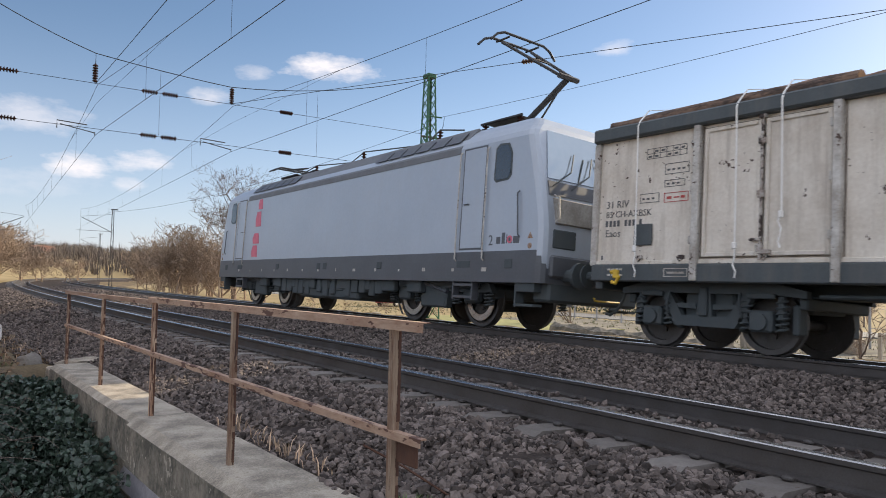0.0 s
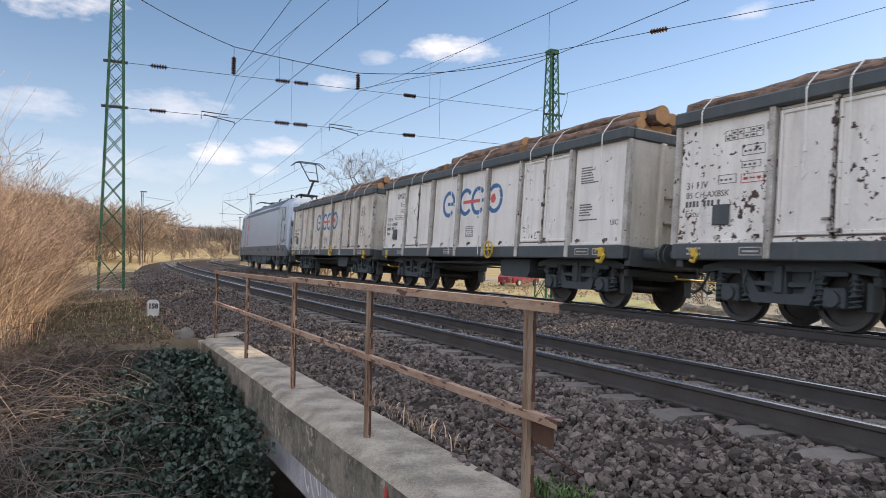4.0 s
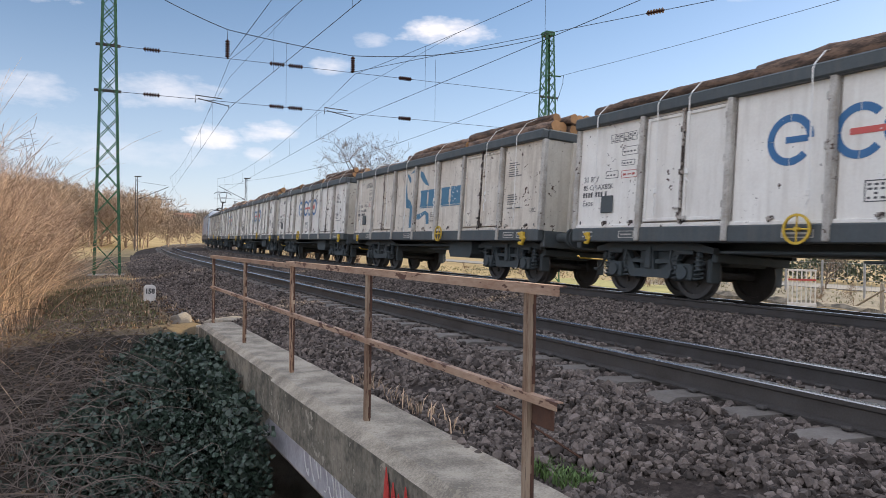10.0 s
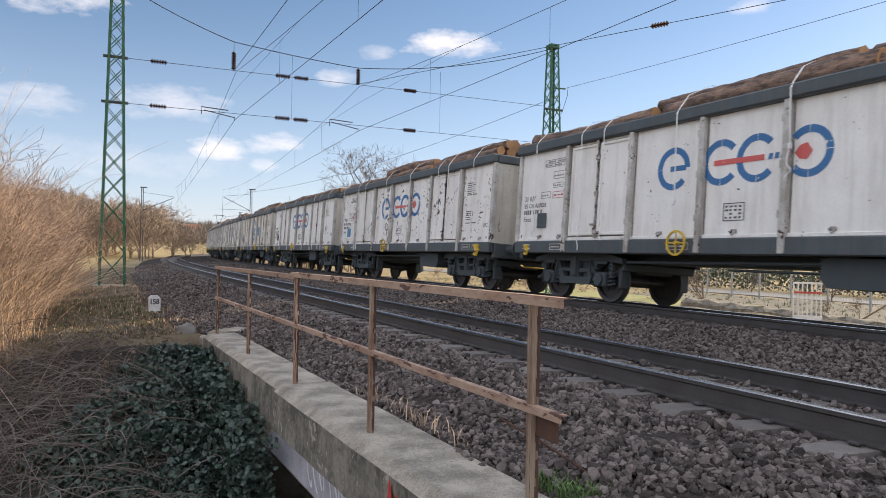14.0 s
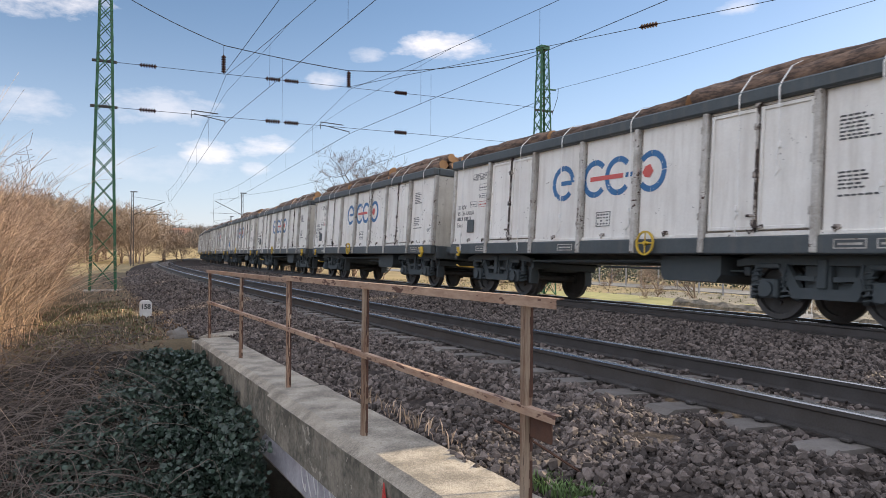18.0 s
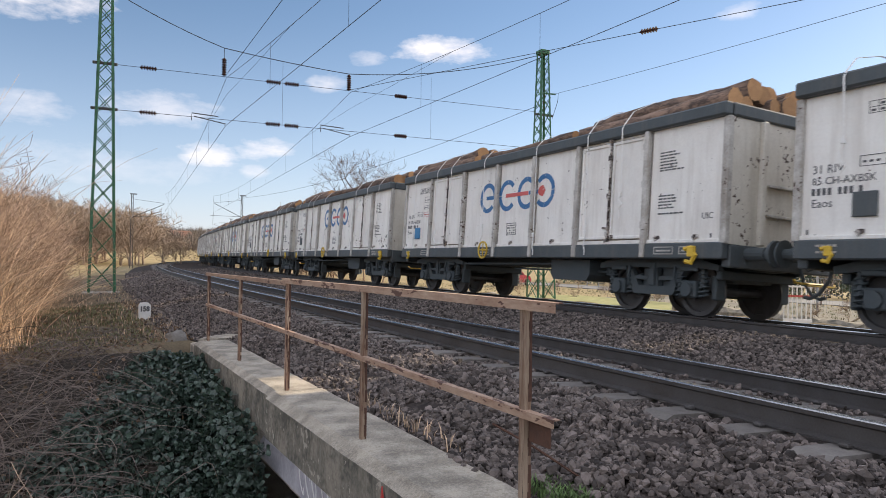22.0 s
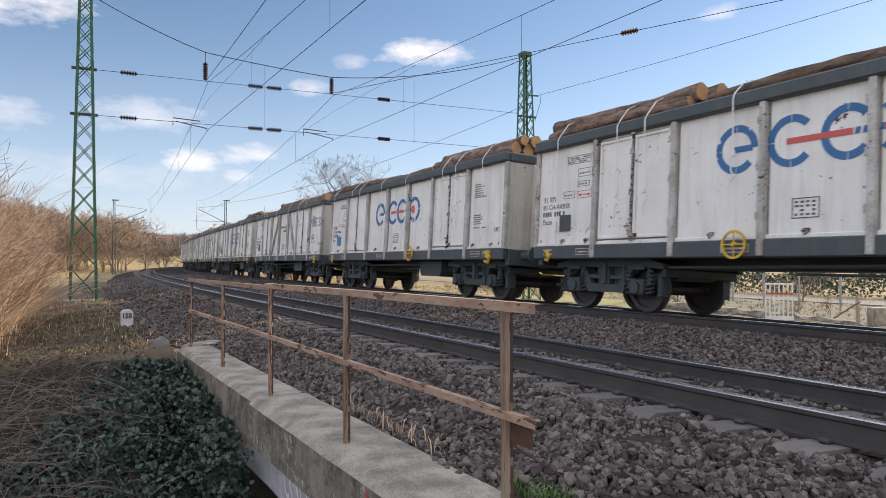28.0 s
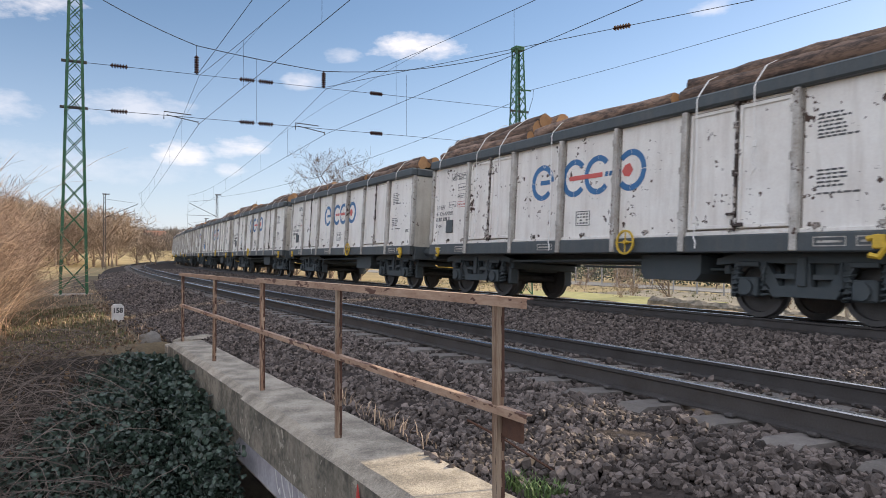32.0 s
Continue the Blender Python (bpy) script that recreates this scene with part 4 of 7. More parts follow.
part("insulator", g, M_INSUL, anchor)


pa = Vector((5.65, 30.19, 8.45))
pc = pa + (Vector((5.6, 20.3, 8.85)) - pa) * 4
anchor = thing("anchor_wire", "anchored wire rising from the near track's support", "overhead wire", "overhead wires")
part("wire", Geo().tube(sag(pa, pc, 0.1), 0.011, 5), M_WIRE, anchor)


def far_pole(s, lat, height, side):
    base = on_line(s, lat, -0.6)
    p = thing("catenary_pole", "slim dark lattice pole with a cantilever arm", "catenary pole", "catenary poles", at=Matrix.Translation(base) @ Matrix.Rotation(radians(line_turn(s)), 4, "Z"))
    for k in (-1, 1):
        part("pole_leg", Geo().tube([(k * 0.16, 0, 0), (k * 0.09, 0, height)], 0.05, 4), M_POLE, p)
    for i in range(14):
        z0, z1 = height * i / 14, height * (i + 1) / 14
        w = 0.15 - 0.06 * i / 14
        part("brace", Geo().tube([(-w if i % 2 else w, 0, z0), (w if i % 2 else -w, 0, z1)], 0.02, 4), M_POLE, p)
    r = side * (abs(lat - (5.6 if lat > 3 else 0)))
    arm = Geo()
    arm.tube([(0, 0, height - 2.6), (r, 0, height - 1.0)], 0.035, 5)
    arm.tube([(0, 0, height - 0.5), (r, 0, height - 0.9)], 0.02, 4)
    arm.tube([(0.2 * side, 0, height - 2.5), (r * 1.15, 0, height - 2.45)], 0.025, 4)
    part("cantilever_arm", arm, M_POLE, p)
    g = Geo()
    insulator(g, (0.1 * side, 0, height - 2.55), (0.45 * side, 0, height - 2.4), 4, 0.08)
    part("insulator", g, M_INSUL, p)
    part("pole_cap", Geo().box(-0.25, 0.5, -0.06, 0.06, height, height + 0.12, 0.02), M_POLE, p)


far_pole(87, 9.0, 8.6, 1)
far_pole(88, -3.2, 9.0, -1)
far_pole(143, 9.0, 8.6, 1)
far_pole(144, -3.2, 9.0, -1)
far_pole(196, 9.2, 8.8, 1)


# ---- the train ----
def travel(t):
    """Metres along the line of the coupling between locomotive and first wagon."""
    return 8.557 + 7.2653 * t + 0.01503 * t * t + 0.11 * math.exp(-((t - 19.8) / 2.8) ** 2)


PITCH = 14.04
RIBS = (1.95, 3.95, 5.7, 7.33, 8.97, 11.0)
BODY = 6.4
Z_SILL, Z_WALL, Z_CAP, Z_TOP = 0.945, 1.22, 3.28, 3.51
mesh_cache = {}


def cached(key, make):
    if key not in mesh_cache:
        mesh_cache[key] = make()
    return mesh_cache[key]


def fx(offset):
    """Wagon x of a place measured back from the front end of the body."""
    return BODY - offset


def g_side(side):
    g = Geo()
    g.box(-BODY, BODY, side * 1.36 - 0.03, side * 1.36 + 0.03, Z_WALL, Z_CAP)
    g.box(-BODY, BODY, side * 1.37, side * 1.425, Z_WALL, Z_WALL + 0.06, 0.008)
    return g


def g_door_leaf(side, w):
    g = Geo()
    y0, y1 = sorted((side * 1.392, side * 1.412))
    g.box(0.02, w - 0.02, y0, y1, Z_WALL + 0.1, Z_CAP - 0.06, 0.006)
    y0, y1 = sorted((side * 1.413, side * 1.44))
    for a, b, c, d in ((0.02, 0.08, Z_WALL + 0.1, Z_CAP - 0.06), (w - 0.08, w - 0.02, Z_WALL + 0.1, Z_CAP - 0.06)):
        g.box(a, b, y0, y1, c, d, 0.008)
    for c in (Z_WALL + 0.1, Z_CAP - 0.12):
        g.box(0.081, w - 0.081, y0, y1, c, c + 0.06, 0.008)
    # dark strips round the leaf: grime and the shade of the gaps as colour
    y0, y1 = sorted((side * 1.3885, side * 1.394))
    for a, b in ((-0.002, 0.0195), (w - 0.0195, w + 0.002)):
        g.box(a, b, y0, y1, Z_WALL + 0.08, Z_CAP - 0.03, mi=1)
    for c in (Z_WALL + 0.078, Z_CAP - 0.058):
        g.box(0.021, w - 0.021, y0, y1, c, c + 0.02, mi=1)
    return g


def g_latch(side):
    g = Geo()
    y = side * 1.45
    g.cyl((0, y, Z_WALL + 0.05), (0, y, Z_CAP + 0.06), 0.022, n=8)
    for z in (Z_WALL + 0.2, Z_WALL + 0.95, Z_WALL + 1.7, Z_CAP):
        g.box(-0.05, 0.05, y - 0.03, y + 0.03, z - 0.05, z + 0.05, 0.008)
    g.box(-0.16, 0.02, y - 0.02, y + 0.035, Z_WALL + 0.12, Z_WALL + 0.18, 0.008)
    g.box(-0.03, 0.14, y - 0.02, y + 0.035, Z_WALL + 0.3, Z_WALL + 0.34, 0.008)
    return g


def g_rib(side):
    y0, y1 = sorted((side * 1.395, side * 1.5))
    g = Geo().box(-0.055, 0.055, y0, y1, Z_SILL + 0.02, Z_CAP + 0.02, 0.012)
    for z in (Z_WALL + 0.35, Z_WALL + 1.1, Z_WALL + 1.8):
        g.box(0.056, 0.1, side * 1.45 - 0.03, side * 1.45 + 0.03, z - 0.06, z + 0.06, 0.01)
    # dark strip on each side for the rib's shadow and grime
    for k in (-1, 1):
        g.box(*sorted((k * 0.056, k * 0.08)), *sorted((side * 1.389, side * 1.3935)), Z_WALL + 0.07, Z_CAP - 0.01, mi=1)
    return g


def g_cap(side):
    y0, y1 = sorted((side * 1.34, side * 1.525))
    return Geo().box(-BODY - 0.03, BODY + 0.03, y0, y1, Z_CAP, Z_TOP, 0.03)


def g_end():
    g = Geo().box(-0.03, 0.03, -1.33, 1.33, Z_WALL - 0.02, Z_CAP)
    for y in (-0.62, 0.62):
        g.box(0.031, 0.12, y - 0.06, y + 0.06, Z_WALL, Z_CAP, 0.012)
    return g


def g_corner():
    return Geo().box(-0.05, 0.075, -0.06, 0.06, Z_WALL - 0.02, Z_CAP, 0.015)


def g_sill(side):
    y0, y1 = sorted((side * 1.3, side * 1.46))
    return Geo().box(-BODY, BODY, y0, y1, Z_SILL, Z_WALL, 0.02)


def g_headstock():
    return Geo().box(-0.1, 0.06, -1.295, 1.295, 0.82, Z_WALL - 0.03, 0.015)


def g_underframe():
    g = Geo().box(-BODY + 0.1, BODY - 0.1, -0.28, 0.28, 0.8, 1.18, 0.02)
    g.box(-BODY + 0.05, BODY - 0.05, -1.3, 1.3, 1.1, 1.2)
    for x in np.arange(-5.6, 5.7, 0.8):
        g.box(x - 0.04, x + 0.04, -1.28, 1.28, 0.98, 1.1)
    g.tube([(-2.6, 1.1, 0.85), (2.8, 1.1, 0.8)], 0.03, 6)
    g.tube([(-3.0, 0.9, 0.7), (0.5, 0.9, 0.72)], 0.022, 6)
    return g


def g_reservoir():
    return Geo().prism([(-0.68, 0.93), (0.68, 0.93), (0.68, 0.62), (0.58, 0.5), (-0.58, 0.5), (-0.68, 0.62)], "y", -1.1, 1.15)


def g_buffer():
    return Geo().cyl((0.06, 0, 1.06), (0.42, 0, 1.06), 0.11, n=14).cyl((0.4, 0, 1.06), (0.6, 0, 1.06), 0.085, n=12).cyl((0.57, 0, 1.06), (0.61, 0, 1.06), 0.22, 0.21, n=18)


def g_coupling():
    g = Geo().box(0.06, 0.35, -0.06, 0.06, 0.98, 1.12, 0.02)
    g.tube([(0.3, 0.05, 1.02), (0.5, 0.05, 0.85), (0.62, 0.05, 0.92)], 0.025, 6)
    g.tube([(0.05, 0.42, 0.95), (0.14, 0.42, 0.68), (0.3, 0.4, 0.48), (0.48, 0.36, 0.4), (0.62, 0.3, 0.42)], 0.03, 7)
    return g


def g_handwheel():
    g = Geo().arc(0, 0, 0.19, 0.225, 0, 360, -0.012, 0.018, 28)
    for a in (0, 90, 180, 270):
        c, s = math.cos(radians(a)), math.sin(radians(a))
        g.tube([(0, 0, 0), (0.2 * c, 0, 0.2 * s)], 0.014, 5)
    g.cyl((0, -0.08, 0), (0, 0.03, 0), 0.035, n=10)
    return g


def g_hook():
    g = Geo().box(-0.05, 0.05, -0.03, 0.03, -0.04, 0.1, 0.01)
    g.tube([(0.1, 0, 0.06), (0.02, 0, 0.08), (-0.06, 0, -0.02), (0, 0, -0.12), (0.08, 0, -0.1)], 0.032, 6)
    return g


def g_bogie_frame(side):
    """Cast side frame: top beam, pierced middle with diagonal struts, and a jaw over each axle box."""
    y0, y1 = sorted((side * 0.95, side * 1.07))
    o0, o1 = sorted((side * 1.071, side * 1.12))
    g = Geo()
    g.prism([(-1.52, 0.8), (-1.1, 0.84), (1.1, 0.84), (1.52, 0.8), (1.52, 0.9), (1.1, 1.0), (-1.1, 1.0), (-1.52, 0.9)], "y", y0, y1)
    g.prism([(-0.14, 0.44), (0.14, 0.44), (0.1, 0.839), (-0.1, 0.839)], "y", y0, y1)
    g.prism([(-0.5, 0.34), (0.5, 0.34), (0.56, 0.44), (0.4, 0.5), (-0.4, 0.5), (-0.56, 0.44)], "y", y0 - 0.001, y1 + 0.001)
    for k in (-1, 1):
        g.prism([(k * 0.34, 0.44), (k * 0.52, 0.42), (k * 0.78, 0.839), (k * 0.6, 0.839)], "y", y0 + 0.002, y1 - 0.002)
        g.prism([(k * 0.14, 0.6), (k * 0.52, 0.62), (k * 0.52, 0.68), (k * 0.14, 0.68)], "y", y0 + 0.012, y1 - 0.012)
        g.box(*sorted((k * 0.6, k * 0.68)), y0 + 0.004, y1 - 0.004, 0.42, 0.839, 0.02)
        g.box(*sorted((k * 1.12, k * 1.2)), y0 + 0.004, y1 - 0.004, 0.5, 0.839, 0.02)
        g.box(*sorted((k * 0.7, k * 1.1)), o0, o1, 0.78, 0.86, 0.015)
        g.tube([(k * 0.58, side * 1.1, 0.86), (k * 0.6, side * 1.15, 0.66), (k * 0.62, side * 1.1, 0.5)], 0.02, 5)
        g.box(*sorted((k * 1.26, k * 1.36)), *sorted((side * 0.7, side * 0.93)), 0.3, 0.72, 0.02)
        g.box(*sorted((k * 0.47, k * 0.57)), *sorted((side * 0.7, side * 0.93)), 0.3, 0.72, 0.02)
    g.box(-0.07, 0.07, o0, o1, 0.5, 0.93, 0.015)
    return g


def g_axlebox(side):
    y = side * 1.0
    g = Geo().box(-0.17, 0.17, min(y - 0.1, y + 0.12), max(y - 0.1, y + 0.12), 0.32, 0.62, 0.03)
    g.cyl((0, y, 0.46), (0, y + side * 0.17, 0.46), 0.12, n=12)
    return g


def g_spring(side):
    y = side * 1.0
    g = Geo()
    g.tube([(0.075 * math.cos(a), y + 0.075 * math.sin(a), 0.34 + 0.42 * a / 34.5) for a in np.linspace(0, 34.5, 56)], 0.018, 5)
    return g


def g_wheelset(r=0.46):
    g = Geo()
    for side in (-1, 1):
        prof = [(0.07, -0.07), (0.1, -0.07), (0.12, -0.02), (r - 0.09, 0.0), (r - 0.08, -0.06), (r - 0.004, -0.065), (r, 0.035), (r + 0.028, 0.045), (r + 0.028, 0.07), (r - 0.08, 0.07),
                (r - 0.09, 0.03), (0.12, 0.03), (0.1, 0.08), (0.07, 0.08)]
        g.lathe([(a, -side * b) for a, b in prof], side * 0.76, 28)
    g.cyl((0, -1.0, 0), (0, 1.0, 0), 0.075, n=10)
    for side in (-1, 1):
        for k in range(3):
            a = k * 2.09
            g.box(0.2 * math.cos(a) - 0.03, 0.2 * math.cos(a) + 0.03, side * 0.79 - 0.012, side * 0.79 + 0.012, 0.2 * math.sin(a) - 0.03, 0.2 * math.sin(a) + 0.03)
    return g


def g_bolster():
    return Geo().box(-0.42, 0.42, -0.93, 0.93, 0.42, 0.88, 0.04).box(-1.35, 1.35, -0.5, 0.5, 0.62, 0.8, 0.03)


def g_ring(k):
    """One of four broken rings, read from the front end of the wagon."""
    g = Geo()
    y0, y1 = 1.391, 1.398
    z, r0, r1, gap = 2.45, 0.272, 0.385, 1.3
    x = (fx(5.0), fx(6.06), fx(6.76), fx(7.66))[k]
    if k == 0:
        arcs = ((0, 90 - gap), (90 + gap, 180), (-90 + gap, -gap), (-138, -90 - gap))
        g.box(x - r0 - 0.02, x + 0.07, y0, y1, z - 0.05, z + 0.045)
    elif k < 3:
        arcs = ((gap, 90 - gap), (90 + gap, 138), (-90 + gap, -gap), (-138, -90 - gap))
    else:
        arcs = ((90 + gap, 180 - gap), (180 + gap, 270 - gap), (42, 90 - gap), (-90 + gap, -42))
    for a0, a1 in arcs:
        g.arc(x, z, r0, r1, a0, a1, y0, y1, 9)
    return g


def g_ring_logo_red():
    g = Geo()
    y0, y1 = 1.392, 1.4
    x1, x2 = fx(5.92), fx(6.9)
    return g.box(x2, x1, y0, y1, 2.4, 2.49)


def g_ring_dot():
    g = Geo()
    y0, y1 = 1.392, 1.4
    g.prism([(fx(7.43), 2.44), (fx(7.51), 2.55), (fx(7.63), 2.58), (fx(7.72), 2.45), (fx(7.63), 2.33), (fx(7.51), 2.35)], "y", y0, y1)
    return g


def block_logo_pieces():
    """Four plain slab shapes in a row, with curved brush strokes beside them."""
    y0, y1 = 1.391, 1.398
    out = []
    for o, w in ((6.02, 0.52), (6.58, 0.62), (7.5, 0.54), (8.1, 0.66)):
        g = Geo().box(fx(o + w - 0.04), fx(o + 0.04), y0, y1, 2.06, 2.43)
        for z in (1.99, 2.43):
            g.box(fx(o + w), fx(o), y0, y1, z, z + 0.07)
        g.box(fx(o + w + 0.02), fx(o + 0.03), y0, y1, 1.945, 1.975)
        out.append(("emblem_block", g))
    strokes = (((4.84, 2.98), (4.9, 2.6), (5.0, 2.3), (5.22, 2.22), (5.5, 1.92), (5.45, 1.7), (5.5, 1.36), (5.24, 1.35), (5.24, 1.97), (4.93, 2.0), (4.82, 2.4)),
               ((4.84, 3.13), (5.04, 3.07), (5.24, 2.9), (5.15, 2.8), (4.98, 2.95)),
               ((5.15, 3.11), (5.4, 3.2), (5.62, 3.2), (5.62, 3.12), (5.4, 3.12)),
               ((5.92, 3.13), (6.12, 3.07), (6.4, 2.82), (6.62, 2.62), (6.33, 2.68), (6.07, 2.83), (5.92, 2.98)),
               ((5.82, 1.76), (6.12, 1.8), (6.42, 1.86), (6.68, 1.78), (6.74, 1.46), (6.54, 1.45), (6.5, 1.72), (6.38, 1.75), (6.0, 1.6), (5.82, 1.6)))
    for outline in strokes:
        out.append(("emblem_stroke", Geo().prism([(fx(o), z) for o, z in outline], "y", y0, y1)))
    return out


def g_stencils(box=6.16):
    g = Geo()
    y0, y1 = 1.391, 1.396

    def bar(o, w, z, h=0.035):
        g.box(fx(o + w), fx(o), y0, y1, z, z + h)
    for z in (2.9, 2.98, 3.06):
        bar(1.0, 0.72, z, 0.008)
    for k in range(7):
        bar(1.0 + k * 0.12, 0.008, 2.9, 0.16)
        for z in (2.925, 3.005):
            if k < 6 and (k + int(z * 100)) % 3:
                bar(1.03 + k * 0.12, 0.06, z, 0.03)
    for k in range(8):
        bar(0.22 + k * 0.08 + (0.07 if k > 3 else 0) + (0.05 if k > 6 else 0), 0.05, 1.85, 0.1)
    for o, w, z, h in ((1.35, 0.42, 2.62, 0.16), (1.35, 0.35, 2.42, 0.1), (0.9, 0.35, 2.2, 0.14)):
        for c in (z, z + h):
            bar(o, w, c, 0.009)
        bar(o, 0.009, z, h)
        bar(o + w, 0.009, z, h)
        for j in range(int(w / 0.09)):
            bar(o + 0.04 + j * 0.09, 0.05, z + h * 0.35, 0.03)
    rr = random.Random(17)
    for z0, lines in ((2.84, 6), (2.52, 1), (2.06, 5), (1.74, 1)):
        for k in range(lines):
            o = 11.28
            while o < 11.28 + (0.55 if lines == 1 else rr.uniform(0.26, 0.42)):
                wd = rr.uniform(0.04, 0.11)
                bar(o, wd, z0 - k * 0.055, 0.026)
                o += wd + 0.02
    # weight box with rows of small marks
    for z in (1.5, 1.78):
        bar(box, 0.42, z, 0.014)
    for o in (box, box + 0.406):
        bar(o, 0.014, 1.5, 0.29)
    for k in range(4):
        for j in range(4):
            if rr.random() < 0.8:
                bar(box + 0.04 + j * 0.09, rr.uniform(0.03, 0.065), 1.54 + k * 0.06, 0.03)
    bar(0.16, 0.03, 1.3, 0.07)
    bar(12.5, 0.03, 1.3, 0.07)
    return g


def g_stencils_red():
    g = Geo()
    for o, w, z, h in ((1.35, 0.42, 2.18, 0.14),):
        for a, b, c, d in ((o, w, z, 0.01), (o, w + 0.01, z + h, 0.01), (o, 0.01, z, h), (o + w, 0.01, z, h), (o + 0.05, 0.08, z + 0.05, 0.04), (o + 0.17, 0.1, z + 0.06, 0.02), (o + 0.3, 0.07, z + 0.05, 0.04)):
            g.box(fx(a + b), fx(a), 1.391, 1.396, c, c + d)
    return g


def g_plates():
    g = Geo()
    for o, w in ((1.45, 0.4), (5.0, 0.5), (11.3, 0.45), (11.9, 0.2)):
        for z in (1.02, 1.14):
            g.box(fx(o + w), fx(o), 1.461, 1.466, z, z + 0.015)
        for a in (o, o + w):
            g.box(fx(a) - 0.008, fx(a) + 0.008, 1.461, 1.466, 1.02, 1.155)
        g.box(fx(o + w - 0.05), fx(o + 0.05), 1.461, 1.466, 1.07, 1.1)
    for k in range(4):
        g.box(fx(0.42 + k * 0.08), fx(0.36 + k * 0.08), 1.461, 1.466, 1.12, 1.15)
        g.box(fx(0.42 + k * 0.08), fx(0.36 + k * 0.08), 1.461, 1.466, 1.03, 1.06)
    return g


PILE_TOP = (3.59, 3.83, 4.03, 4.22)


def g_strap(length, seed, level):
    rng = random.Random(seed)
    g = Geo()
    w = 0.013
    y = 1.548
    z1 = Z_TOP - 0.05 - length
    top = PILE_TOP[level] + 0.03
    pts = [(0, -0.6, top), (0, 0.0, top + 0.02), (0.02, 0.8, top), (0.05, 1.3, (3.6, 3.74, 3.8, 3.86)[level]), (0.06, 1.5, Z_TOP + 0.015), (0.06, y, Z_TOP - 0.08), (0.05, y - 0.005, Z_TOP - 0.6), (0.045, 1.515, z1)]
    for (a, b, c), (d, e, f) in zip(pts, pts[1:]):
        g.add([(a - w, b, c), (a + w, b, c), (d + w, e, f), (d - w, e, f), (a - w, b - 0.006, c - 0.006), (a + w, b - 0.006, c - 0.006), (d + w, e - 0.006, f - 0.006), (d - w, e - 0.006, f - 0.006)],
              [(0, 1, 2, 3), (7, 6, 5, 4), (0, 4, 5, 1), (3, 2, 6, 7), (0, 3, 7, 4), (1, 5, 6, 2)])
    g.box(0.02, 0.08, 1.5, 1.54, z1 - 0.05, z1 + 0.05, 0.01)
    tail = [(0.05, 1.515, z1)]
    for k in range(5):
        tail.append((0.05 + rng.uniform(-0.04, 0.05), 1.52 + rng.uniform(-0.01, 0.01), z1 - 0.09 * (k + 1)))
    g.tube(tail, 0.013, 5)
    return g


def g_log(length, r, seed):
    """A slightly crooked, tapering log with lumpy bark and sawn ends."""
    rng = random.Random(seed)
    g = Geo()
    n, k = 11, 14
    bend, wave = rng.uniform(-0.07, 0.07), rng.uniform(0, 6)
    for i in range(k + 1):
        f = i / k
        rr = r * (1.1 - 0.22 * f) * (1 if i in (0, k) else rng.uniform(0.94, 1.06))
        for j in range(n):
            a = 2 * math.pi * j / n
            q = rr * rng.uniform(0.9, 1.1)
            g.v.append((length * (f - 0.5), q * math.cos(a) + bend * math.sin(f * 3.1), q * math.sin(a) + 0.02 * math.sin(f * 7 + wave)))
    for i in range(k):
        for j in range(n):
            g.f.append((i * n + j, i * n + (j + 1) % n, (i + 1) * n + (j + 1) % n, (i + 1) * n + j))
            g.m.append(0)
    g.f += [tuple(range(n)), tuple(k * n + j for j in range(n))]
    g.m += [1, 1]
    return g


# height of the three log stacks of each wagon, front to rear, in layers above the base
PILES = ((1, 1, 2), (1, 2, 2), (1, 2, 2), (1, 1, 2), (1, 2, 2), (1, 1, 1), (1, 2, 2), (1, 2, 2), (2, 2, 2), (1, 1, 2), (2, 1, 2), (2, 1, 2), (1, 1, 2), (1, 2, 2), (1, 1, 2), (2, 1, 2), (2, 1, 2), (3, 1, 2), (2, 1, 2))
WAGON_LABEL = "white high-sided open wagon with blue ring emblem"


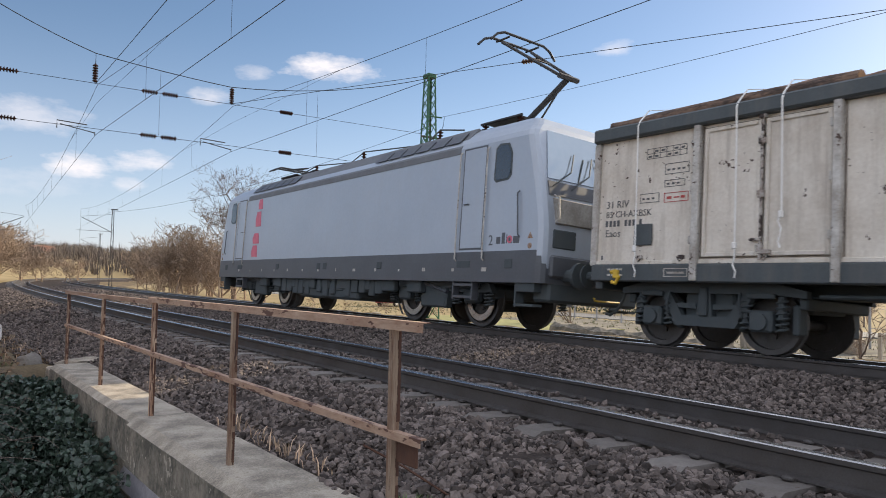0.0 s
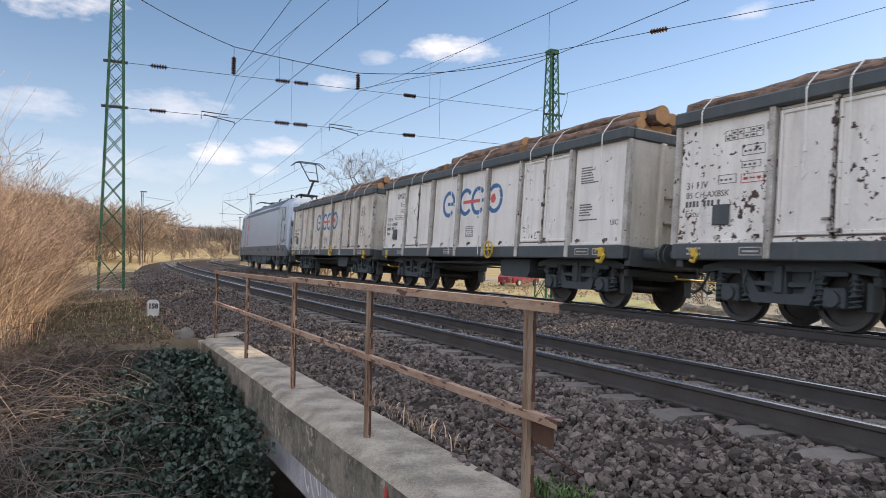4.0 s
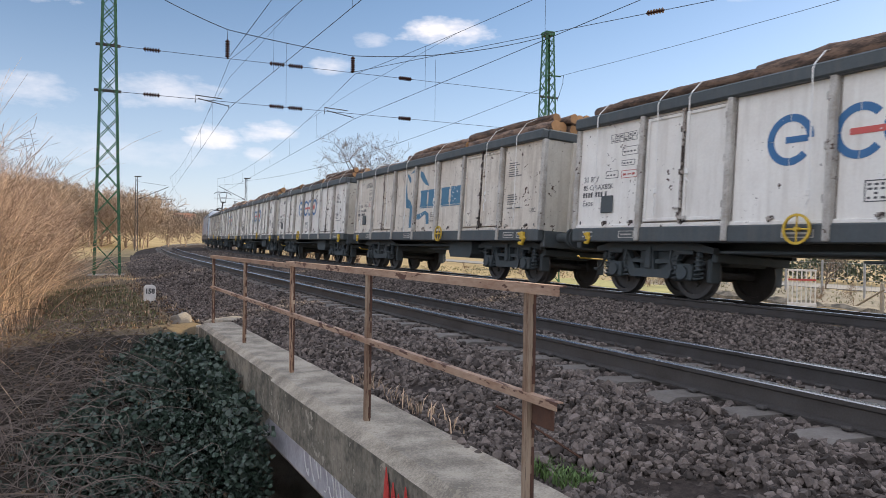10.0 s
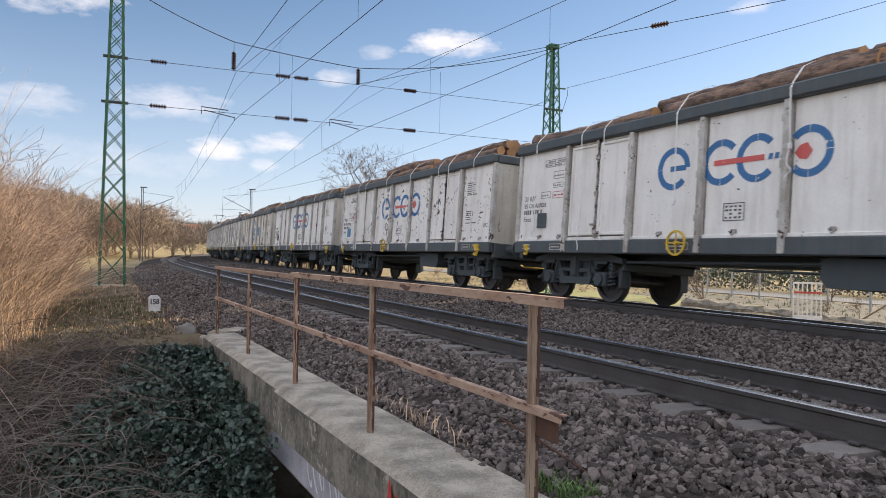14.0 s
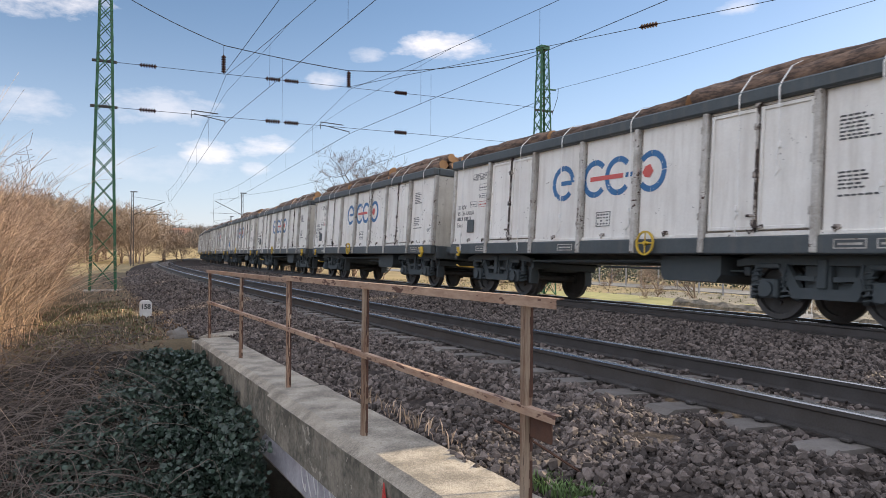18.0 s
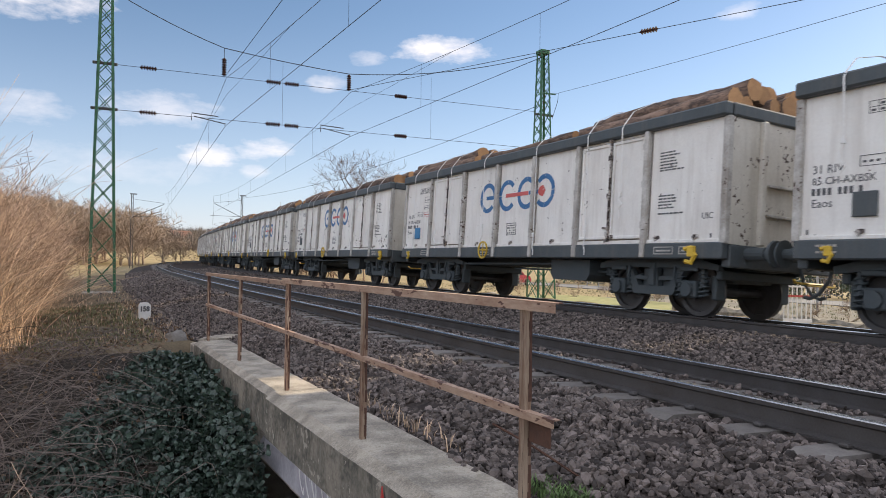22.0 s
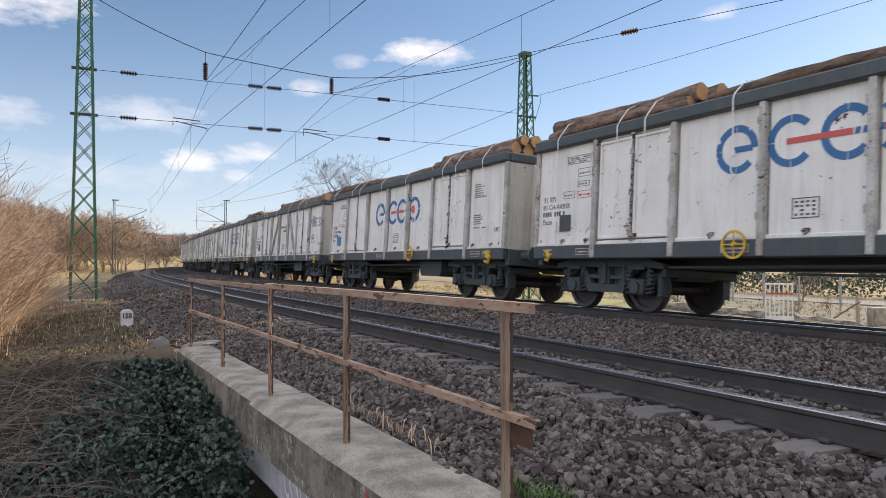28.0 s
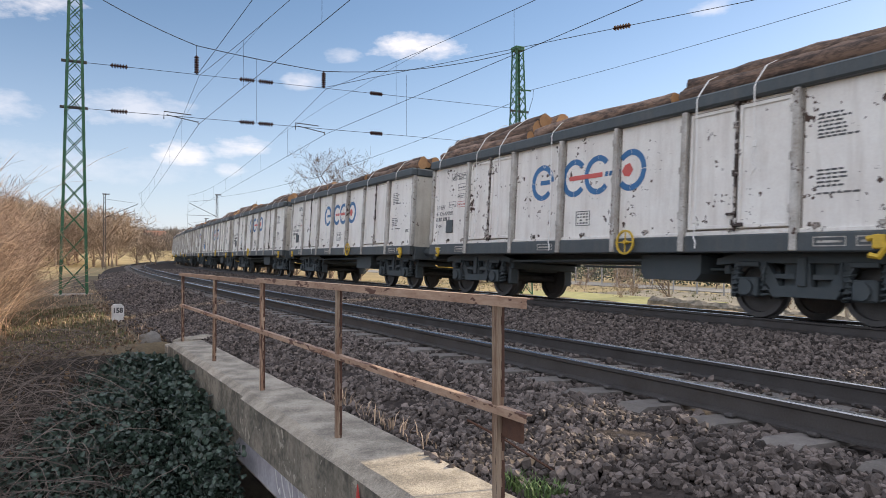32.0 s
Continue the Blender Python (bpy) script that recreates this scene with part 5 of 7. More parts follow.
def build_wagon(index, style):
    rng = random.Random(100 + index)
    labels = {"rings": WAGON_LABEL, "blocks": "white high-sided open wagon with blue block lettering", "braced": "older white open wagon with diagonal side braces", "plain": "worn white high-sided open wagon without emblem"}
    paint, state = {0: (M_GRIMY, ", grimy"), 4: (M_GRIMY, ", grimy"), 2: (M_FLAKED, ", much flaked"), 3: (M_FLAKED, ", much flaked"),
                    6: (M_FLAKED, ", much flaked"), 17: (M_FLAKED, ", much flaked")}.get(index, (M_WHITE, ""))
    w = thing("open_wagon", labels[style] + state, "freight wagon", "wagons of the train")
    for side in (1, -1):
        part("side_wall", cached(("side", side, paint.name), lambda: g_side(side).mesh("side_wall", paint)), None, w)
        part("side_sill", cached(("sill", side), lambda: g_sill(side).mesh("side_sill", M_SLATE)), None, w, "slate-grey side sill")
        part("coping", cached(("cap", side), lambda: g_cap(side).mesh("coping", M_SLATE)), None, w, "slate-grey top coping")
        for o in ((1.95, 3.9, 5.62, 7.28, 8.97, 11.0) if style == "braced" else RIBS):
            part("rib", cached(("rib", side), lambda: g_rib(side).mesh("rib", [M_RIB, M_GRIMESHADE])), None, w, at=pose(fx(o), 0, 0))
        if style == "braced":
            for a, b in ((5.5, 4.02), (7.4, 8.84)):
                g = Geo().prism([(fx(a) - 0.07, Z_CAP), (fx(a) + 0.07, Z_CAP), (fx(b) + 0.07, Z_WALL), (fx(b) - 0.07, Z_WALL)], "y", min(side * 1.41, side * 1.49), max(side * 1.41, side * 1.49))
                part("diagonal_brace", g, M_RIB, w)
            part("cross_beam", Geo().box(fx(7.21), fx(5.69), min(side * 1.395, side * 1.47), max(side * 1.395, side * 1.47), 2.6, 2.68, 0.01), M_RIB, w)
        if side > 0:
            for a, b in ((RIBS[0], RIBS[1]), (RIBS[4], RIBS[5])):
                half = (b - a - 0.12) / 2
                for k in (0, 1):
                    leaf = cached(("leaf", round(half, 2), paint.name), lambda: g_door_leaf(1, half - 0.02).mesh("door_leaf", [paint, M_GRIMESHADE]))
                    part("door_leaf", leaf, None, w, at=pose(fx(a + 0.06 + half * (k + 1)), 0, 0))
                part("latch_bar", cached("latch", lambda: g_latch(1).mesh("latch_bar", M_LATCH)), None, w, at=pose(fx((a + b) / 2), 0, 0))
    for end in (1, -1):
        turn = pose(end * (BODY - 0.03), 0, 0, 0, 0, 0 if end > 0 else 180)
        part("end_wall", cached("end", lambda: g_end().mesh("end_wall", M_END)), None, w, "cream stained end wall", at=turn)
        part("end_coping", cached("endcap", lambda: Geo().box(-0.06, 0.08, -1.335, 1.335, Z_CAP, Z_TOP - 0.003, 0.03).mesh("end_coping", M_SLATE)), None, w, at=turn)
        part("headstock", cached("headstock", lambda: g_headstock().mesh("headstock", M_SLATE)), None, w, at=turn)
        part("coupling", cached("coupling", lambda: g_coupling().mesh("coupling", M_BLACK)), None, w, at=turn)
        for y in (-1, 1):
            part("corner_post", cached("corner", lambda: g_corner().mesh("corner_post", M_RIB)), None, w, at=turn @ pose(0, y * 1.39, 0))
            part("buffer", cached("buffer", lambda: g_buffer().mesh("buffer", M_BLACK)), None, w, at=turn @ pose(0, y * 0.875, 0))
        part("tow_hook", cached("hook", lambda: g_hook().mesh("tow_hook", M_YELLOW)), None, w, "yellow tow hook", at=pose(fx(0.55), 1.48, 1.03) if end > 0 else pose(fx(12.2), 1.49, 1.03) @ Matrix.Diagonal((1.5, 1.2, 1.3, 1)))
        part("grab_rail", cached("grab", lambda: Geo().tube([(0.13, 0.85, 2.2), (0.2, 0.85, 2.2), (0.2, 1.15, 2.2), (0.13, 1.15, 2.2)], 0.014, 5).box(0.02, 0.16, 0.75, 1.2, 1.95, 1.98, 0.004).mesh("grab_rail", M_RIB)), None, w, at=turn)
        low = index % 3 == 2
        part("warning_triangle", cached("tri", lambda: Geo().prism([(-0.09, -0.07), (0.09, -0.07), (0, 0.1)], "x", 0.036, 0.05).mesh("warning_triangle", M_YELLOW)), None, w, "yellow warning triangle", at=turn @ pose(0, 0.95 * -end, 1.7 if low else 2.74))
        if not low:
            part("orange_warning_disc", cached("disc", lambda: Geo().cyl((0.036, 0, 0), (0.05, 0, 0), 0.075, n=14).mesh("orange_warning_disc", M_ORANGE)), None, w, "orange-red disc on a warning plate", at=turn @ pose(0, 0.95 * -end, 2.58))
        part("end_step", cached("end_step", lambda: Geo().box(0.02, 0.2, -0.22, 0.22, 0, 0.03, 0.005).mesh("end_step", M_YELLOW)), None, w, "yellow end step", at=turn @ pose(0, -1.0 * end, 1.98))
        part("coupler_handle", cached("handle", lambda: Geo().tube([(0.3, 0.3, 0.62), (0.3, 1.0, 0.62), (0.22, 1.12, 0.66)], 0.018, 5).mesh("coupler_handle", M_YELLOW)), None, w, "yellow coupling handle", at=turn)
        part("end_grille", cached("grille", lambda: Geo().tube([(0.05, -0.12, 0), (0.09, -0.12, 0), (0.09, 0.12, 0), (0.05, 0.12, 0)], 0.016, 5).mesh("end_grille", M_LATCH)), None, w, at=turn @ pose(0, -1.0 * end, 2.3))
        part("end_ledge", cached("ledge", lambda: Geo().box(0.035, 0.12, -0.5, 0.5, 2.2, 2.25, 0.01).mesh("end_ledge", M_RIB)), None, w, at=turn)
        part("end_ledge", mesh_cache["ledge"], None, w, at=turn @ pose(0, 0, -0.5))
        part("warning_plate", cached("warn", lambda: Geo().box(0.036, 0.044, -0.12, 0.12, 2.5, 2.86).mesh("warning_plate", M_SLATE)), None, w, at=turn @ pose(0, -0.95 * end, 0))
    part("underframe", cached("under", lambda: g_underframe().mesh("underframe", M_BLACK)), None, w, "grimy black underframe")
    part("brake_reservoir", cached("res", lambda: g_reservoir().mesh("brake_reservoir", M_BLACK)), None, w, at=pose(fx(8.45), 0, 0))
    if style != "braced":
        part("brake_handwheel", cached("hw", lambda: g_handwheel().mesh("brake_handwheel", M_YELLOW)), None, w, "yellow four-spoke handwheel", at=pose(fx(5.28 if index in (3, 5, 6, 7, 8, 10, 11, 15) else 7.72), 1.52, 1.14))
    tone = "blue" if index in (6, 11, 14) else "dark"
    part("label_plate", cached(("plate", tone), lambda: Geo().box(-0.17, 0.17, 1.4, 1.43, 1.52, 1.86, 0.01).mesh("label_plate", M_SKYBLUE if tone == "blue" else M_SLATE)), None, w, tone + " square label plate", at=pose(fx(1.0), 0, 0))
    tagged(part("stencil_marking", cached(("stencil", style == "blocks"), lambda: g_stencils(6.82 if style == "blocks" else 6.16).mesh("stencil_marking", M_INK)), None, w), kind="stuff")
    part("red_stencil_box", cached("stencil_red", lambda: g_stencils_red().mesh("red_stencil_box", M_INKRED)), None, w)
    tagged(part("sill_marking", cached("plates", lambda: g_plates().mesh("sill_marking", M_RIB)), None, w), kind="stuff")
    for text, o, z, size in (("31 RIV", 0.22, 2.16, 0.17), ("85 CH-AXBSK", 0.22, 2.0, 0.15), ("Eaos", 0.22, 1.68, 0.17), ("UIC", 12.3, 1.62, 0.15)):
        def make_text():
            me = letters(text, size)
            me.transform(pose(0, 0, 0, 90, 0, 180))
            me.materials.append(M_INK)
            return me
        part("lettering", cached(("text", text), make_text), None, w, at=pose(fx(o), 1.394, z))
    if style == "rings":
        lift = {10: 0.17, 15: 0.19}.get(index, 0.03)
        wide = (0.18, 0.06, 0.2, 0.03, 0.13) if index in (10, 11, 15) else (0, 0, 0, 0, 0)
        for k in range(4):
            part("emblem_ring", cached(("ring", k), lambda: g_ring(k).mesh("emblem_ring", M_BLUE)), None, w, "blue broken ring", at=pose(-wide[k], 0, lift))
        part("red_emblem_bar", cached("rings_red", lambda: g_ring_logo_red().mesh("red_emblem_bar", M_RED)), None, w, "red bar", at=pose(-wide[4], 0, lift))
        part("red_emblem_dot", cached("rings_dot", lambda: g_ring_dot().mesh("red_emblem_dot", M_RED)), None, w, "red dot", at=pose(0, 0, lift))
        for k in range(4):
            part("emblem_dash", cached("dash", lambda: Geo().prism([(-0.04, 2.4), (0.03, 2.4), (0.01, 2.49), (-0.06, 2.49)], "y", 1.392, 1.399).mesh("emblem_dash", M_BLUE)), None, w, at=pose(fx(7.0 + wide[4] * 0.6 + 0.11 * k), 0, lift))
    elif style == "braced":
        small = pose(fx(11.72) - fx(6.4) * 0.52, 0, 2.5 - 2.45 * 0.52 + 0.1) @ Matrix.Diagonal((0.52, 1, 0.52, 1))
        for k in range(4):
            part("emblem_ring", cached(("ring", k), lambda: g_ring(k).mesh("emblem_ring", M_BLUE)), None, w, "small blue broken ring", at=small)
        part("red_emblem_bar", cached("rings_red", lambda: g_ring_logo_red().mesh("red_emblem_bar", M_RED)), None, w, "red bar", at=small)
        part("red_emblem_dot", cached("rings_dot", lambda: g_ring_dot().mesh("red_emblem_dot", M_RED)), None, w, "red dot", at=small)
        part("maker_bar", Geo().box(fx(7.0), fx(6.25), 1.391, 1.397, 2.4, 2.46).box(fx(6.72), fx(6.6), 1.3975, 1.4, 2.38, 2.48), M_INK, w)
    elif style == "blocks":
        for name, g in block_logo_pieces():
            part(name, g, M_TEAL, w, "faded blue paint")
    for k, o in enumerate((0.75, 2.55, 3.3, 5.35, 7.4, 9.55, 10.45, 12.0)):
        if rng.random() < 0.1:
            continue
        v, o = rng.randrange(6), o + rng.uniform(-0.25, 0.25)
        level = PILES[index][min(2, int(o / 4.25))]
        part("strap", cached(("strap", v, level), lambda: g_strap((1.6, 1.8, 1.3, 2.0, 1.7, 0.9)[v], v, level).mesh("strap", M_STRAP)), None, w, "white webbing strap with hanging end", at=pose(fx(o), 0, 0))
    for o in (0.95, 1.7, 3.0, 4.75, 6.4, 8.1, 9.9, 11.3, 12.2):
        part("tie_ring", cached("tie", lambda: Geo().box(-0.05, 0.05, 1.392, 1.42, 1.3, 1.36, 0.006).tube([(-0.06, 1.43, 1.33), (0.0, 1.45, 1.26), (0.06, 1.43, 1.33)], 0.012, 4).mesh("tie_ring", M_LATCH)), None, w, at=pose(fx(o), 0, 0))
    spin = []
    for bx in (4.5, -4.5):
        bogie = part("bogie", cached("bolster", lambda: g_bolster().mesh("bogie", M_BLACK)), None, w, "black two-axle bogie", at=pose(bx, 0, FAR_Z))
        for side in (1, -1):
            part("side_frame", cached(("frame", side), lambda: g_bogie_frame(side).mesh("side_frame", M_BLACK)), None, bogie)
            for x in (-0.9, 0.9):
                part("axle_box", cached(("axle", side), lambda: g_axlebox(side).mesh("axle_box", M_BLACK)), None, bogie, at=pose(x, 0, 0))
                for dx in (-0.26, 0.26):
                    part("spring", cached(("spring", side), lambda: g_spring(side).mesh("spring", M_BLACK)), None, bogie, at=pose(x + dx, 0, 0))
        for x in (-1.42, 1.42):
            part("end_beam", cached("end_beam", lambda: Geo().box(-0.06, 0.06, -0.95, 0.95, 0.66, 0.82, 0.02).mesh("end_beam", M_BLACK)), None, bogie, at=pose(x, 0, 0))
        for x in (-0.9, 0.9):
            ws = part("wheelset", cached("wheelset", lambda: g_wheelset().mesh("wheelset", M_WHEEL)), None, bogie)
            spin.append((ws, x, 0.46))
    # logs on top
    load = thing("log_load", "pile of bark-covered pine logs with sawn orange ends", "log pile", "log loads")
    x = BODY - 0.1
    for n, level in enumerate(PILES[index]):
        length = 4.05
        cx = x - length / 2
        x -= length + 0.15
        for li, (count, z) in enumerate(((8, 3.44), (8, 3.66), (7, 3.86), (6, 4.05))[:level + 1]):
            for k in range(count):
                rr = rng.choice((0.1, 0.12, 0.14, 0.155, 0.17)) if li else rng.choice((0.11, 0.13, 0.15))
                y = (k - (count - 1) / 2) * 0.315
                if li == level and li and rng.random() < 0.12:
                    continue
                key = (rr, rng.randrange(3))
                ob = part("log", cached(("log", key), lambda: g_log(length, rr, int(rr * 1000) + 7 * key[1]).mesh("log", [M_BARK, M_CUT], 1)), None, load)
                ob.matrix_basis = pose(cx + rng.uniform(-0.12, 0.12) * (1 + li * 0.5), y + rng.uniform(-0.03, 0.03), z + rng.uniform(-0.03, 0.03), rng.uniform(0, 360), 0, rng.uniform(-0.7, 0.7) + (180 if rng.random() < 0.5 else 0))
    return w, load, spin


STYLES = ["rings", "rings", "rings", "rings", "blocks", "rings", "rings", "rings", "rings", "rings", "rings", "rings", "rings", "braced", "rings", "rings", "rings", "rings", "rings"]
wagons = [build_wagon(i, style) for i, style in enumerate(STYLES)]


# ---- locomotive ----
def g_loft(secs):
    g = Geo()
    n = len(secs[0])
    for s in secs:
        g.v.extend(s)
    for i in range(len(secs) - 1):
        for j in range(n):
            k = (j + 1) % n
            g.f.append((i * n + j, i * n + k, (i + 1) * n + k, (i + 1) * n + j))
            g.m.append(0)
    g.f += [tuple(range(n)), tuple((len(secs) - 1) * n + j for j in range(n))]
    g.m += [0, 0]
    return g


def build_loco():
    loco = thing("locomotive", "silver-grey electric locomotive with dark skirt and raised pantograph", "locomotive")
    def ring(z, length, width, grow=0.0):
        a, w = length + grow, width + grow
        quarter = [(a - 0.16, w), (a - 0.045, w - 0.035), (a, w - 0.12)]
        right = quarter + [(x, -y) for x, y in reversed(quarter)]
        return [(x, y, z) for x, y in right + [(-x, -y) for x, y in right]]
    shell = ((1.08, 8.95, 1.46), (1.4, 8.98, 1.48), (1.9, 8.98, 1.48), (2.15, 8.95, 1.48), (2.5, 8.88, 1.48), (2.85, 8.8, 1.48), (3.3, 8.68, 1.48), (3.72, 8.57, 1.48), (3.84, 8.54, 1.42), (3.97, 8.48, 1.3), (4.12, 8.34, 1.14), (4.22, 8.1, 1.0))
    part("body", g_loft([ring(*r) for r in shell]), M_LOCO, loco)
    part("skirt", g_loft([ring(z, 8.95, 1.478, 0.008) for z in (0.89, 1.0, 1.5)]), M_LOCODARK, loco, "dark grey lower body band")
    part("roof_deck", Geo().prism([(-1.0, 4.2), (1.0, 4.2), (0.9, 4.27), (-0.9, 4.27)], "x", -6.9, 6.9), M_ROOF, loco)
    for side in (1, -1):
        part("roof_side", Geo().prism([(side * 1.4, 3.6), (side * 1.492, 3.62), (side * 1.48, 3.76), (side * 1.03, 4.28), (side * 0.97, 4.24)], "x", -6.3, 6.3), M_ROOF, loco, "grey roof fairing with grilles")
    for x0, x1 in ((-6.0, -2.4), (-2.0, 1.6), (2.2, 5.9)):
        part("roof_box", Geo().box(x0, x1, -0.75, 0.75, 4.271, 4.36, 0.03), M_ROOF, loco)
    for x in [v for v in np.arange(-6.1, 6.2, 0.62) if abs(v + 0.27) > 2.6]:
        part("roof_grille", Geo().prism([(1.385, 3.915), (1.393, 3.925), (1.15, 4.19), (1.142, 4.18)], "x", x, x + 0.54), M_LOCODARK, loco)
    for x, y in ((-3.9, 0.4), (-2.2, -0.3), (0.1, 0.35), (1.9, -0.2), (3.4, 0.3)):
        g = Geo()
        insulator(g, (x, y, 4.4), (x, y, 4.75), 4, 0.08)
        part("roof_insulator", g, M_INSUL, loco)
    part("roof_cable", Geo().tube([(-4.9, 0.4, 4.6), (-3.9, 0.4, 4.77), (-2.2, -0.3, 4.77), (0.1, 0.35, 4.77), (1.9, -0.2, 4.77), (3.4, 0.3, 4.77), (4.6, 0.3, 4.6)], 0.02, 5), M_BLACK, loco)
    rr = random.Random(12)
    for k in range(16):
        x = -3.2 + k * 0.42
        part("underfloor_box", Geo().box(x, x + rr.uniform(0.25, 0.4), 1.18, 1.34 + rr.uniform(0, 0.06), rr.uniform(0.4, 0.62), 0.94, 0.02), M_BLACK, loco)
    for k in range(14):
        x = -7.4 + k * 1.08
        part("solebar_label", Geo().box(x, x + rr.uniform(0.04, 0.16), 1.489, 1.493, 1.1, 1.1 + rr.uniform(0.04, 0.1)), M_RIB, loco)
    for e in (1, -1):
        # windscreen, side window, door with grab rails
        g = Geo()
        vs = [(e * 8.542, -1.14, 3.84), (e * 8.542, 1.14, 3.84), (e * 8.8, 1.3, 2.87), (e * 8.8, -1.3, 2.87)]
        off = Vector((e * 0.012, 0, 0.006))
        g.add(vs + [tuple(Vector(v) + off) for v in vs], [(0, 1, 2, 3), (7, 6, 5, 4), (0, 4, 5, 1), (1, 5, 6, 2), (2, 6, 7, 3), (3, 7, 4, 0)])
        part("windscreen", g, M_SCREEN, loco, "windscreen coloured pale blue for its sky reflection")
        for y in (-0.85, 0.85):
            part("headlight", Geo().cyl((e * 8.88, y, 1.75), (e * 8.99, y, 1.75), 0.14, n=14), M_LOCODARK, loco)
            part("buffer", Geo().cyl((e * 8.8, y, 1.06), (e * 9.3, y, 1.06), 0.12, n=12).cyl((e * 9.28, y, 1.06), (e * 9.36, y, 1.06), 0.24, n=18), M_BLACK, loco)
            part("wiper", Geo().tube([(e * 8.83, y * 0.6, 2.85), (e * 8.69, y * 0.3, 3.4)], 0.012, 4), M_BLACK, loco)
        part("nose_panel", Geo().prism([(e * 8.72, 2.55), (e * 8.89, 2.55), (e * 8.825, 2.82), (e * 8.7, 2.82)], "y", -1.3, 1.3), M_LOCODARK, loco, "dark panel below the windscreen")
        part("nose_plate", Geo().prism([(e * 8.9, 1.98), (e * 9.03, 2.02), (e * 9.0, 2.46), (e * 8.88, 2.5)], "y", -1.2, 1.2), M_NOSE, loco, "grimy beige-grey nose plate")
        for y in (-0.95, 0.95):
            part("lamp_panel", Geo().box(*sorted((e * 8.93, e * 9.0)), y - 0.3, y + 0.3, 1.55, 1.9, 0.02), M_BLACK, loco)
            part("front_grab_rail", Geo().tube([(e * 8.97, y * 1.25, 2.05), (e * 9.06, y * 1.25, 2.1), (e * 9.03, y * 1.25, 2.5), (e * 8.9, y * 1.25, 2.55)], 0.018, 6), M_RIB, loco)
            for k in (-0.25, 0.25):
                part("wiper", Geo().tube([(e * 8.86, y + k, 2.72), (e * 8.84, y * 0.5 + k, 3.05), (e * 8.7, y * 0.3 + k, 3.45)], 0.014, 4), M_BLACK, loco)
        for z, name in ((1.72, "warning_triangle"), (1.58, "warning_disc")):
            g = Geo().prism([(e * 8.62 - 0.07, z), (e * 8.62 + 0.07, z), (e * 8.62, z + 0.12)], "y", 1.476, 1.486) if z > 1.6 else Geo().arc(e * 8.62, z, 0.0, 0.055, 0, 360, 1.476, 1.486, 14)
            part(name, g, M_RUST, loco, "small brown warning sign")
        part("buffer_beam", Geo().box(min(e * 8.7, e * 9.03), max(e * 8.7, e * 9.03), -1.3, 1.3, 1.0, 1.42, 0.04), M_LOCODARK, loco)
        for side in (1, -1):
            part("corner_step", Geo().box(min(e * 8.25, e * 8.75), max(e * 8.25, e * 8.75), *sorted((side * 1.22, side * 1.44)), 0.45, 0.5).box(min(e * 8.25, e * 8.75), max(e * 8.25, e * 8.75), *sorted((side * 1.22, side * 1.44)), 0.72, 0.96, 0.01).box(min(e * 8.22, e * 8.26), max(e * 8.22, e * 8.26), *sorted((side * 1.22, side * 1.44)), 0.43, 0.96), M_BLACK, loco)
            part("corner_rail", Geo().tube([(e * 8.32, side * 1.47, 1.75), (e * 8.32, side * 1.53, 1.8), (e * 8.25, side * 1.53, 2.6), (e * 8.25, side * 1.47, 2.65)], 0.016, 6), M_LOCODARK, loco)
        part("front_apron", Geo().box(min(e * 8.5, e * 8.95), max(e * 8.5, e * 8.95), -1.25, 1.25, 0.55, 0.99, 0.05), M_BLACK, loco)
        for side in (1, -1):
            yw = side * 1.477
            y0, y1 = sorted((yw, yw + side * 0.014))
            win = [(e * 7.5, 2.98), (e * 7.56, 2.92), (e * 7.88, 2.94), (e * 7.95, 3.02), (e * 7.95, 3.42), (e * 7.86, 3.6), (e * 7.62, 3.62), (e * 7.52, 3.54)]
            rim = [(e * (7.73 + (abs(a) - 7.73) * 1.2), 3.28 + (b - 3.28) * 1.12) for a, b in win]
            part("window_frame", Geo().prism(rim, "y", *sorted((yw - side * 0.002, yw + side * 0.008))), M_BLACK, loco)
            part("side_window", Geo().prism(win, "y", y0, y1), M_GLASS, loco, "dark cab side window")
            part("door_seal", Geo().box(min(e * 6.43, e * 7.21), max(e * 6.43, e * 7.21), *sorted((yw - side * 0.002, yw + side * 0.006)), 1.54, 3.7, 0.003), M_LOCODARK, loco)
            part("cab_door", Geo().box(min(e * 6.47, e * 7.17), max(e * 6.47, e * 7.17), y0, y1, 1.58, 3.66, 0.006), M_LOCO, loco)
            for x in (6.36, 7.27):
                yy = yw + side * 0.05
                part("grab_rail", Geo().tube([(e * x, yw, 1.32), (e * x, yy, 1.36), (e * x, yy, 3.6), (e * x, yw, 3.64)], 0.018, 6), M_RIB, loco)
            part("door_handle", Geo().tube([(e * 6.57, yw, 2.5), (e * 6.57, yw + side * 0.05, 2.5), (e * 6.72, yw + side * 0.05, 2.5)], 0.014, 5), M_LOCODARK, loco)
